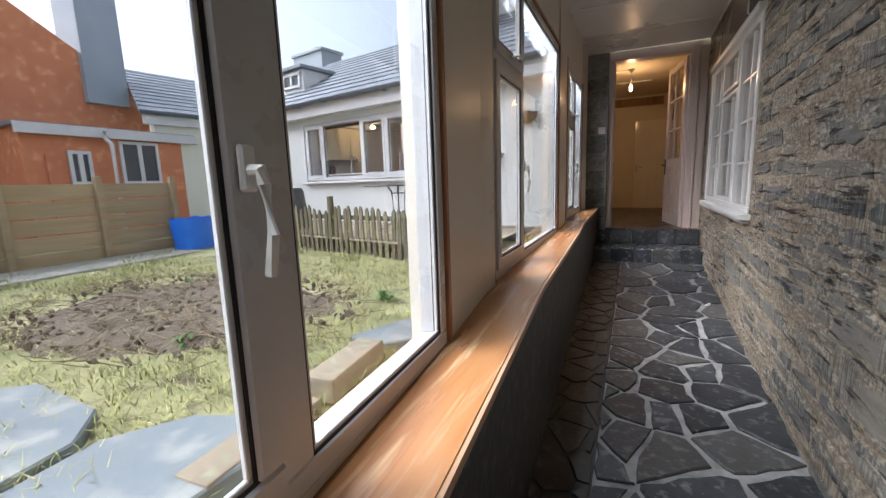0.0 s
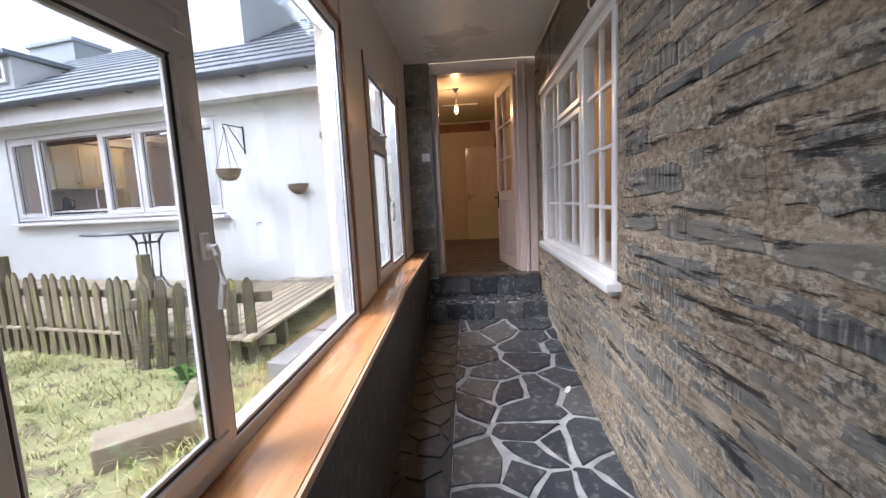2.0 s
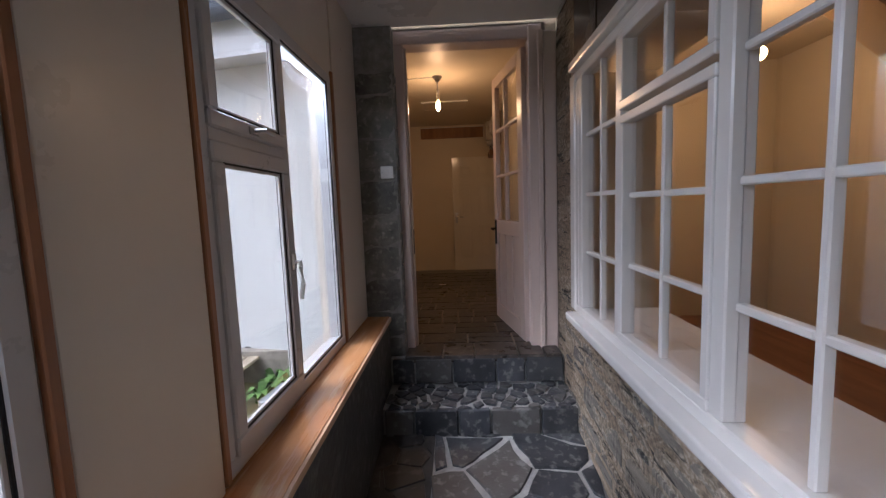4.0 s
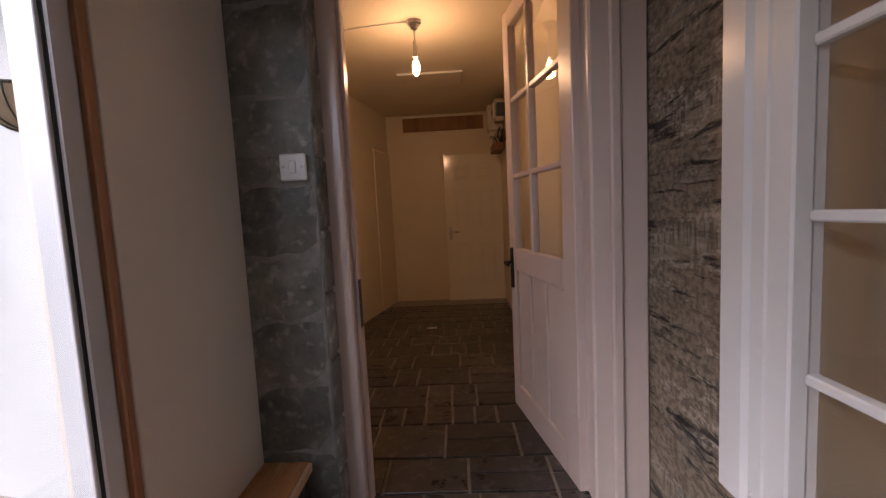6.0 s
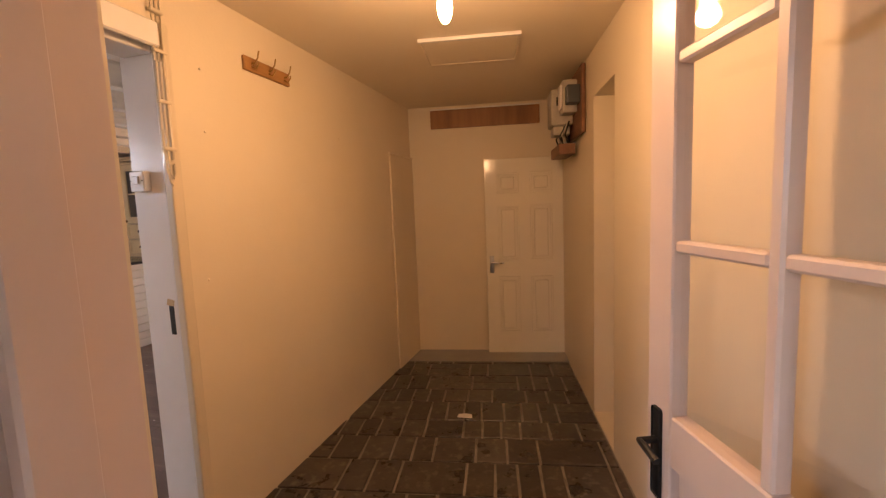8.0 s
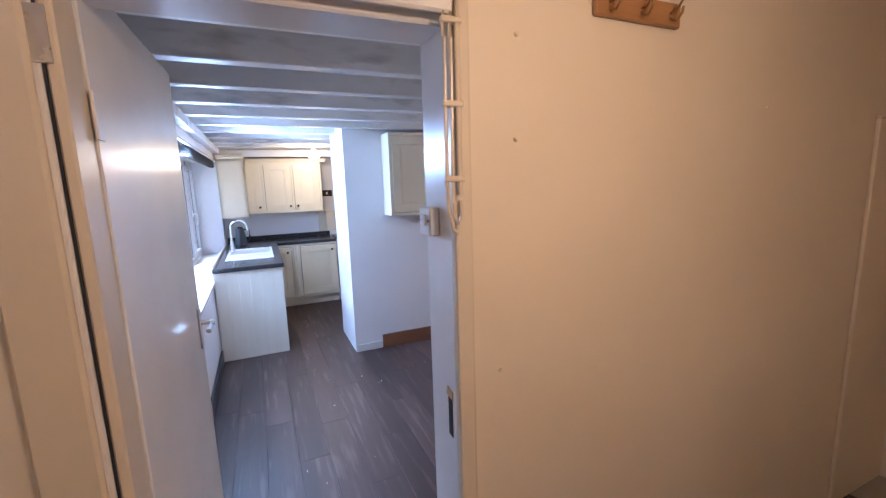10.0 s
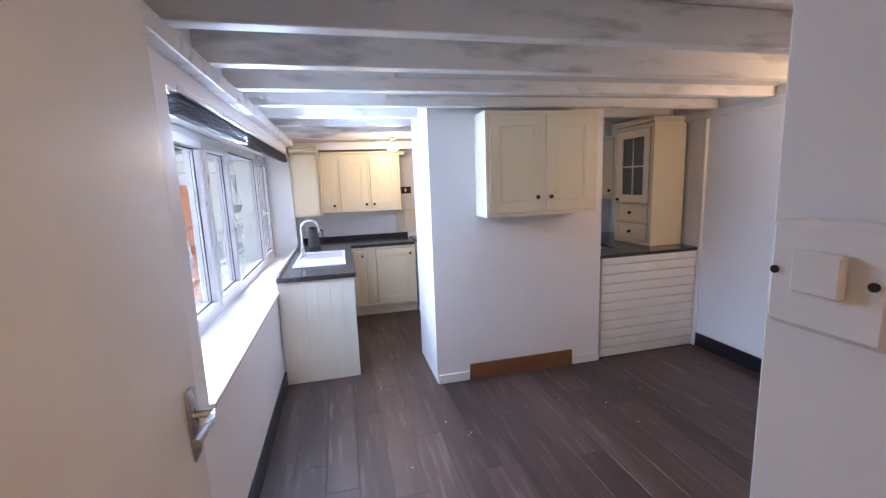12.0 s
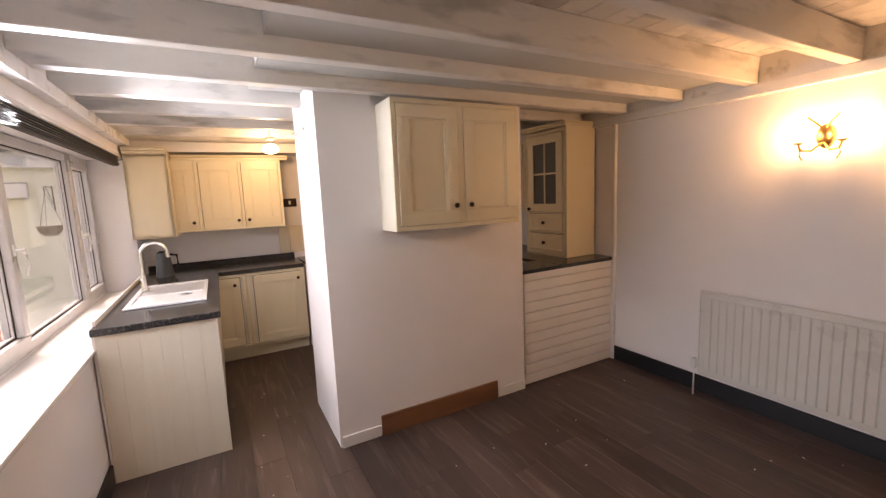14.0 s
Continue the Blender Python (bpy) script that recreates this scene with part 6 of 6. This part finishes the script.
outer_window("neighbour_window", pose(-9.08, 6.15, 1.45, 0, 0, 90), 0.75, 0.85, 2, "white double window in the orange wall")
chimney(-11.3, 6.7, 3.3, 0.9, 0.85, 2.6, HERE, M_STACK, "tall grey chimney stack on the orange gable")
dp = thing("downpipe", -8.85, 5.55, 0.3, "white plastic downpipe between orange and cream walls", "pipe")
part("pipe", chain(bmesh.new(), [(0, 0, 0), (0, 0, 1.9), (-0.05, -0.06, 2.0), (-0.05, -0.06, 2.15)], 0.04), M_UPVC, dp, smooth=True)

# boarded fence, path, bin
nf = thing("boarded_fence", -6.7, 1.0, GZ - 0.05, "new horizontal-boarded timber fence with gaps between the boards", "fence")
for i in range(5):
    for s_ in range(4):
        part("board", B(-0.012, 0.012, s_ * 1.05, s_ * 1.05 + 1.04, 0.03 + i * 0.225, 0.03 + i * 0.225 + 0.205, 0.004), M_NEWFENCE, nf)
for s_ in range(5):
    part("post", B(0.012, 0.09, s_ * 1.045 - 0.04, s_ * 1.045 + 0.04, 0, 1.24, 0.006), M_NEWFENCE, nf)
structure("garden_path", B(-6.6, -5.75, -2, 5.0, GZ - 0.2, GZ + 0.035, 0.01), M_PATH)
bn = thing("blue_bag", -6.15, 5.15, GZ, "bright blue woven garden sack standing by the picket fence", "garden sack")
bm = tube(bmesh.new(), (0, 0, 0), (0, 0, 0.52), 0.30, 0.34, 14, caps=False)
bmesh.ops.subdivide_edges(bm, edges=bm.edges[:], cuts=2, use_grid_fill=True)
for v in bm.verts:
    k = 0.03 * noise.noise(v.co * 6)
    v.co += Vector((v.co.x * k * 4, v.co.y * k * 4, k * 2))
part("sack", bm, surf("blue_tarp", (0.01, 0.13, 0.62), (0.02, 0.18, 0.75), scale=6, rough=0.45, bump=0.5, dist=0.02), bn, smooth=True)
cp = thing("compost_bin", -5.3, 6.35, GZ, "dark grey plastic compost bin behind the picket fence", "compost bin")
part("body", tube(bmesh.new(), (0, 0, 0), (0, 0, 0.85), 0.36, 0.28, 20), M_DARKPLASTIC, cp, smooth=True)
part("lid", tube(bmesh.new(), (0, 0, 0.85), (0, 0, 0.93), 0.29, 0.24, 20), M_DARKPLASTIC, cp, smooth=True)

# wall planters and hanging baskets
M_COIR = surf("coir_liner", (0.16, 0.12, 0.08), (0.25, 0.20, 0.14), scale=20, rough=0.95, bump=0.8, dist=0.006)
def wall_bowl(x, y, z, r, m, turn, label):
    o = thing("wall_planter", 0, 0, 0, label, "planter", "planters on the white wall")
    o.matrix_basis = m @ Matrix.Translation((x, y, z)) @ Matrix.Rotation(radians(turn), 4, "Z")
    bm = bmesh.new()
    rr = []
    for j in range(6):
        b_ = j / 5 * math.pi / 2
        rr.append([bm.verts.new((r * math.cos(b_) * math.cos(a), -abs(r * math.cos(b_) * math.sin(a)), -r * 0.9 * math.sin(b_))) for a in [math.pi * i / 14 for i in range(15)]])
    for p, q in zip(rr, rr[1:]):
        for i in range(14):
            if (p[i].co - p[i + 1].co).length > 1e-5:
                bm.faces.new((p[i], p[i + 1], q[i + 1], q[i]))
    part("liner", bm, M_COIR, o, smooth=True)
    bm = bmesh.new()
    chain(bm, [(r * math.cos(a), -r * math.sin(a), 0.004) for a in [math.pi * i / 16 for i in range(17)]], 0.006)
    for k in range(1, 6):
        a = math.pi * k / 6
        chain(bm, [(1.02 * r * math.cos(a) * math.cos(b_), -1.02 * r * math.sin(a) * math.cos(b_), -0.92 * r * math.sin(b_)) for b_ in [i * math.pi / 12 for i in range(6)]], 0.003, 5)
    part("wire_frame", bm, M_BLACKIRON, o, smooth=True)
    part("soil", B(-r * 0.85, r * 0.85, -r * 0.6, -0.01, -0.05, -0.03), M_SOIL, o)


wall_bowl(-0.93, 6.738, 1.62, 0.155, KM, 0, "half-round wire planter with worn coir liner on the white wall")
wall_bowl(-1.43, 6.738, 1.08, 0.12, KM, 0, "smaller half-round wire planter low on the white wall")
wall_bowl(-7.4, 6.738, 1.42, 0.17, KM, 0, "half-round planter on the white wall by the wing")


def hanging_basket(m, label):
    o = thing("hanging_basket", 0, 0, 0, label, "hanging basket")
    o.matrix_basis = m
    r = 0.13
    bm = bmesh.new()
    for j in range(5):
        zz = -0.035 * j
        q = r * math.sqrt(max(0.05, 1 - (j / 5.2) ** 2))
        chain(bm, [(q * math.cos(a), -0.30 + q * math.sin(a), -0.50 + zz * 0.8) for a in [i * math.tau / 18 for i in range(19)]], 0.004 if j else 0.008, 6)
    part("basket", bm, M_COIR, o, "woven brown basket", smooth=True)
    bm = bmesh.new()
    for j in range(4):
        qa, qb = (0.126 * math.sqrt(max(0.08, 1 - (k / 4.1) ** 2)) for k in (j, j + 1))
        tube(bm, (0, -0.30, -0.50 - 0.031 * (j + 1)), (0, -0.30, -0.50 - 0.031 * j), qb, qa, 18, caps=j == 3)
    part("liner", bm, M_COIR, o, smooth=True)
    bm = bmesh.new()
    for k in range(3):
        a = k * math.tau / 3
        chain(bm, [(r * math.cos(a), -0.30 + r * math.sin(a), -0.50), (0, -0.30, -0.06)], 0.003, 5)
    part("chains", bm, M_BLACKIRON, o)
    bm = bmesh.new()
    box(bm, -0.008, 0.008, -0.008, 0, -0.30, 0.02)
    chain(bm, [(0, -0.004, 0.0), (0, -0.31, 0.0), (0, -0.32, -0.03), (0, -0.30, -0.06)], 0.006)
    chain(bm, [(0, -0.004, -0.27), (0, -0.24, -0.01)], 0.005)
    part("bracket", bm, M_BLACKIRON, o, "black iron wall bracket", smooth=True)


hanging_basket(KM @ pose(-2.12, 6.738, 1.78), "woven hanging basket on a black iron bracket beside the kitchen window")
hanging_basket(KM @ pose(-8.745, 5.9, 1.85, 0, 0, 90), "hanging basket on an iron bracket on the cream wing wall")
ot = thing("outside_tap", -2.0, 6.738, 0.66, "small outside tap on the white wall", "tap", base=KM)
part("body", chain(bmesh.new(), [(0, 0, 0), (0, -0.06, 0), (0, -0.08, -0.03)], 0.01), M_STEEL, ot, smooth=True)

# ---------------- stones, flags, tiles, planks ----------------
def cell_floor(name, parent, mat, x0, x1, y0, y1, size, joint, zf, seed, thick=0.014, stretch=1.0, m=None, tries_most=9000):
    """Crazy paving: the cells round scattered points, each a stone of its own."""
    r_ = random.Random(seed)
    pts = []
    tries = 0
    while tries < tries_most:
        tries += 1
        p = (r_.uniform(x0 - 0.1, x1 + 0.1), r_.uniform(y0 - 0.1, y1 + 0.1))
        s = size * (0.30 + 1.25 * r_.random() ** 1.2)
        if all(math.hypot(p[0] - q[0], (p[1] - q[1]) * stretch) > min(s, q[2]) for q in pts):
            pts.append((*p, s))
    for i, p in enumerate(pts):
        poly = [(x0, y0), (x1, y0), (x1, y1), (x0, y1)]
        for j, q in enumerate(pts):
            if i == j or abs(p[0] - q[0]) > 3.5 * size or abs(p[1] - q[1]) > 3.5 * size:
                continue
            mx_, my_ = (p[0] + q[0]) / 2, (p[1] + q[1]) / 2
            nx, ny = q[0] - p[0], q[1] - p[1]
            l_ = math.hypot(nx, ny)
            nx, ny = nx / l_, ny / l_
            mx_, my_ = mx_ - nx * joint / 2, my_ - ny * joint / 2
            out = []
            for k in range(len(poly)):
                a, b = poly[k], poly[(k + 1) % len(poly)]
                da, db = (a[0] - mx_) * nx + (a[1] - my_) * ny, (b[0] - mx_) * nx + (b[1] - my_) * ny
                if da <= 0:
                    out.append(a)
                if da * db < 0:
                    t = da / (da - db)
                    out.append((a[0] + (b[0] - a[0]) * t, a[1] + (b[1] - a[1]) * t))
            poly = out
            if len(poly) < 3:
                break
        if len(poly) < 3:
            continue
        area = abs(sum(poly[k][0] * poly[(k + 1) % len(poly)][1] - poly[(k + 1) % len(poly)][0] * poly[k][1] for k in range(len(poly)))) / 2
        if area < 0.0025:
            continue
        cx, cy = sum(v[0] for v in poly) / len(poly), sum(v[1] for v in poly) / len(poly)
        fine_ = []
        for k in range(len(poly)):
            a, b = poly[k], poly[(k + 1) % len(poly)]
            l_ = math.hypot(b[0] - a[0], b[1] - a[1])
            n_ = max(1, int(l_ / 0.08))
            for t in range(n_):
                w_ = t / n_
                j_ = joint * 0.28 if 0 < t else joint * 0.5
                fine_.append((a[0] + (b[0] - a[0]) * w_ + r_.uniform(-j_, j_), a[1] + (b[1] - a[1]) * w_ + r_.uniform(-j_, j_)))
        bm = bmesh.new()
        h_ = thick * r_.uniform(0.75, 1.15)
        tx, ty = r_.uniform(-0.01, 0.01), r_.uniform(-0.01, 0.01)
        lo = [bm.verts.new((x - cx, y - cy, -0.01 + zf(y))) for x, y in fine_]
        mi = [bm.verts.new((x - cx, y - cy, h_ * 0.6 + zf(y) + (x - cx) * tx + (y - cy) * ty)) for x, y in fine_]
        hi = [bm.verts.new(((x - cx) * 0.965, (y - cy) * 0.965, h_ + zf(y) + (x - cx) * tx + (y - cy) * ty)) for x, y in fine_]
        for k in range(len(fine_)):
            q = (k + 1) % len(fine_)
            bm.faces.new((lo[k], lo[q], mi[q], mi[k]))
            bm.faces.new((mi[k], mi[q], hi[q], hi[k]))
        bm.faces.new(hi)
        part(name, bm, mat, parent, m=Matrix.Translation((cx, cy, 0)))


floor_p = bpy.data.objects["floor_passage"]
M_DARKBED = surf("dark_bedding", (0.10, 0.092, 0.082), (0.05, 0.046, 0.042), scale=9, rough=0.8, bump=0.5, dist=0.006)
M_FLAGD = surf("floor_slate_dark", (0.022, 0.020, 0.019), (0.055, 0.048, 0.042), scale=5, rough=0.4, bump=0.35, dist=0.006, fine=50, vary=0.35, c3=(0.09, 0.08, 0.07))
cell_floor("flagstone", floor_p, M_FLAG, 0.17, XS - 0.005, -0.6, 6.35, 0.40, 0.034, floor_z, 3, tries_most=520)
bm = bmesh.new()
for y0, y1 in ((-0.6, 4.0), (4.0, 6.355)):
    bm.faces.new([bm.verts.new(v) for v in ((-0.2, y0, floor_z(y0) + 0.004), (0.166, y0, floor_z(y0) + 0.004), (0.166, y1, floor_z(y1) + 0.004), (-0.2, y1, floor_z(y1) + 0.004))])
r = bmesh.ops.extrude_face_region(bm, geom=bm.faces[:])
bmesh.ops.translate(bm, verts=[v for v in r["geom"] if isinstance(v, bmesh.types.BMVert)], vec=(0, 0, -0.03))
structure("floor_edge_bed", bm, M_DARKBED, "dark bedding between the edge flagstones")
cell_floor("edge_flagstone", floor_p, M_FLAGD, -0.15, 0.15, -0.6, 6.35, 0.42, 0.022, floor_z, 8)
st1, st2 = bpy.data.objects["step_lower"], bpy.data.objects["step_upper"]
cell_floor("step_stone", st1, M_FLAG, -0.15, XS - 0.005, 6.345, 6.72, 0.21, 0.022, lambda y: 0.385, 4, 0.016)
x = -0.06
for w_ in (0.27, 0.22, 0.31, 0.18, 0.12):
    part("step_stone", B(x + 0.005, min(x + w_, XS) - 0.005, 6.702, 6.972, 0.55, 0.5985, 0.004), M_TILE, st2)
    x += w_
rnd = random.Random(21)
for par, yy, za, zb in ((st1, 6.345, 0.20, 0.388), (st2, 6.705, 0.40, 0.578)):
    x = -0.15
    while x < XS - 0.05:
        w_ = rnd.uniform(0.16, 0.34)
        e = min(x + w_, XS - 0.004)
        part("riser_stone", B(x + 0.006, e - 0.006, yy - 0.006 - rnd.uniform(0, 0.006), yy + 0.03, za + 0.004, zb - 0.002, 0.006), M_FLAG, par)
        x = e

# hall: slate tiles laid in squares and split squares
fh = bpy.data.objects["floor_hall"]
rnd = random.Random(4)
S = 0.235
shared = {}
def tile(w_, h_):
    key = (round(w_, 3), round(h_, 3))
    if key not in shared:
        me = bpy.data.meshes.new("tile")
        bm = B(-w_ / 2, w_ / 2, -h_ / 2, h_ / 2, -0.012, 0.0, 0.003)
        bm.to_mesh(me)
        bm.free()
        me.materials.append(M_TILE)
        shared[key] = me
    return shared[key]
y0 = 6.975
while y0 < 10.28:
    H_ = rnd.choice((0.20, 0.24, 0.26, 0.30))
    if y0 + H_ > 10.31:
        H_ = 10.31 - y0
    x0 = -1.3 - rnd.uniform(0, 0.2)
    while x0 < 0.9:
        w_ = rnd.choice((0.15, 0.24, 0.35, 0.35))
        w_ = min(w_, 0.945 - x0)
        hall_x = -0.72 + (y0 - 8.75) * 0.188 - 0.12
        if x0 + w_ < hall_x - 0.1 or w_ < 0.04:
            x0 += w_
            if w_ < 0.04:
                break
            continue
        g, k = 0.013, rnd.random()
        cells = [(0, 0, w_, H_)]
        if w_ > 0.3 and k < 0.2:
            cells = [(i * w_ / 3, 0, w_ / 3, H_) for i in range(3)]
        elif w_ > 0.2 and k < 0.35:
            cells = [(0, 0, w_ / 2, H_), (w_ / 2, 0, w_ / 2, H_)]
        elif w_ > 0.2 and H_ > 0.19 and k < 0.6:
            cells = [(0, 0, w_, H_ / 2), (0, H_ / 2, w_, H_ / 2)]
        for cx, cy, cw, chh in cells:
            o = new("tile", tile(cw - g, chh - g))
            o.parent = fh
            o.matrix_basis = pose(x0 + cx + cw / 2, y0 + cy + chh / 2, HZ + 0.0005, rnd.gauss(0, 0.3), rnd.gauss(0, 0.3), rnd.gauss(0, 0.6))
        x0 += w_
    y0 += H_

# kitchen: dark planks
fk = bpy.data.objects["floor_kitchen"]
rnd = random.Random(9)
pm = {}
y = 7.1
row = 0
while y < 10.8:
    w_ = min(0.178, 10.8 - y)
    x = -6.4 - rnd.uniform(0, 1.0)
    while x < -0.96:
        a, b = max(x, -6.4), min(x + 1.22, -0.96)
        if b - a > 0.02:
            key = (round(b - a, 3), round(w_, 3))
            if key not in pm:
                me = bpy.data.meshes.new("plank")
                bm = B(-(b - a) / 2, (b - a) / 2, -w_ / 2 + 0.0006, w_ / 2 - 0.0006, -0.006, 0.0, 0.0012)
                bm.to_mesh(me)
                bm.free()
                me.materials.append(M_VINYL)
                pm[key] = me
            o = new("plank", pm[key])
            o.parent = fk
            o.matrix_basis = pose((a + b) / 2, y + w_ / 2, 0.002)
        x += 1.22
    y += w_

# stone wall: thin slates in rough courses, the nearest as pieces
ws = bpy.data.objects["wall_stone"]
rnd = random.Random(17)


def stone(bm, y, z, w_, h_, out, tilt):
    n_ = max(3, int(w_ / 0.07))
    top = [(-w_ / 2 + w_ * i / n_, h_ / 2 + rnd.uniform(-0.16, 0.10) * h_) for i in range(n_ + 1)]
    bot = [(w_ / 2 - w_ * i / n_, -h_ / 2 + rnd.uniform(-0.10, 0.16) * h_) for i in range(n_ + 1)]
    top[0] = (top[0][0] + rnd.uniform(0, 0.03), top[0][1] - h_ * rnd.uniform(0, 0.3))
    top[-1] = (top[-1][0] - rnd.uniform(0, 0.03), top[-1][1] - h_ * rnd.uniform(0, 0.3))
    pts = top + bot
    c_, s_ = math.cos(tilt), math.sin(tilt)
    ring_ = lambda k, x: [bm.verts.new((x + (rnd.uniform(-0.002, 0.002) if k < 1 else 0), y + (a * c_ - b * s_) * k, z + (a * s_ + b * c_) * k)) for a, b in pts]
    lo, mi, hi = ring_(1.0, 0.01), ring_(1.0, -out * 0.5), ring_(0.93, -out)
    for k in range(len(pts)):
        q = (k + 1) % len(pts)
        bm.faces.new((lo[k], lo[q], mi[q], mi[k]))
        bm.faces.new((mi[k], mi[q], hi[q], hi[k]))
    bm.faces.new(hi)


stuff = bmesh.new()
many = 0
z = -0.12
while z < CEIL - 0.02:
    ch = rnd.choice((0.035, 0.05, 0.07, 0.09, 0.13, 0.17, 0.21))
    ch = min(ch, CEIL - z)
    y = -1.0 - rnd.uniform(0, 0.3)
    while y < 6.86:
        w_ = rnd.uniform(0.06, 0.30) + ch * rnd.uniform(0.5, 2.6)
        if ch > 0.09 and rnd.random() < 0.4:
            w_ += rnd.uniform(0.15, 0.4)
        hh = ch * rnd.uniform(0.42, 0.92)
        zc = z + ch / 2 + 0.03 * math.sin(y * 1.1 + z * 3) + rnd.uniform(-0.006, 0.006)
        inside = 4.34 < y + w_ and y < 6.47 and 0.90 < zc + hh / 2 and zc - hh / 2 < 2.44
        if inside and y < 4.30:
            w_ = 4.33 - y
            inside = w_ < 0.08
        if zc - hh / 2 < floor_z(y) - 0.03 or inside or (zc > 2.38 and 3.05 < y + w_ and y < 6.47):
            y += w_ if not inside else 0.12
            continue
        if y + w_ > 6.86:
            break
        near = 1.9 < y < 5.2 and 0.1 < z < 2.3 and hh > 0.038 and many < 300
        out, tl = rnd.uniform(0.002, 0.012), rnd.gauss(0, 0.035)
        if near:
            bm = bmesh.new()
            stone(bm, 0, 0, w_ - rnd.uniform(0.015, 0.05), hh, out, tl)
            part("stone", bm, M_STONE, ws, m=Matrix.Translation((XS, y + w_ / 2, zc)))
            many += 1
        else:
            bm2 = stuff
            n0 = len(bm2.verts)
            stone(bm2, y + w_ / 2, zc, w_ - rnd.uniform(0.015, 0.05), hh, out, tl)
        y += w_
    z += ch
bmesh.ops.translate(stuff, verts=stuff.verts[:], vec=(XS, 0, 0))
part("wall_stones", stuff, M_STONE, None, "rough thin brown-grey slate stones of the wall", kind="stuff")

# specks of paint and grit on the kitchen floor
rnd = random.Random(33)
bm = bmesh.new()
for i in range(90):
    x, y = rnd.uniform(-5.8, -1.3), rnd.uniform(7.3, 10.6)
    if x < -3.8 and y > 8.2:
        continue
    s_ = rnd.uniform(0.0012, 0.004)
    a = rnd.uniform(0, math.tau)
    m_ = Matrix.Translation((x, y, 0.0025)) @ Matrix.Rotation(a, 4, "Z") @ Matrix.Diagonal((s_ * rnd.uniform(1, 3.5), s_, 0.0012, 1))
    bmesh.ops.create_icosphere(bm, subdivisions=1, radius=1.0, matrix=m_)
part("paint_specks", bm, M_PLASTIC, None, "tiny white paint specks and grit on the dark floor", m=KM, kind="stuff")

# flake of white paint by the foot of the stone wall
fl = thing("paint_flake", 0.93, 5.02, floor_z(5.02) + 0.018, "torn flake of white paint on the slate flags", "paint flake", turn=-25)
part("flake", slab(bmesh.new(), [(-0.012, -0.05), (0.012, -0.06), (0.02, -0.01), (0.006, 0.055), (-0.014, 0.03)], 0.0, 0.003), M_PLASTIC, fl)
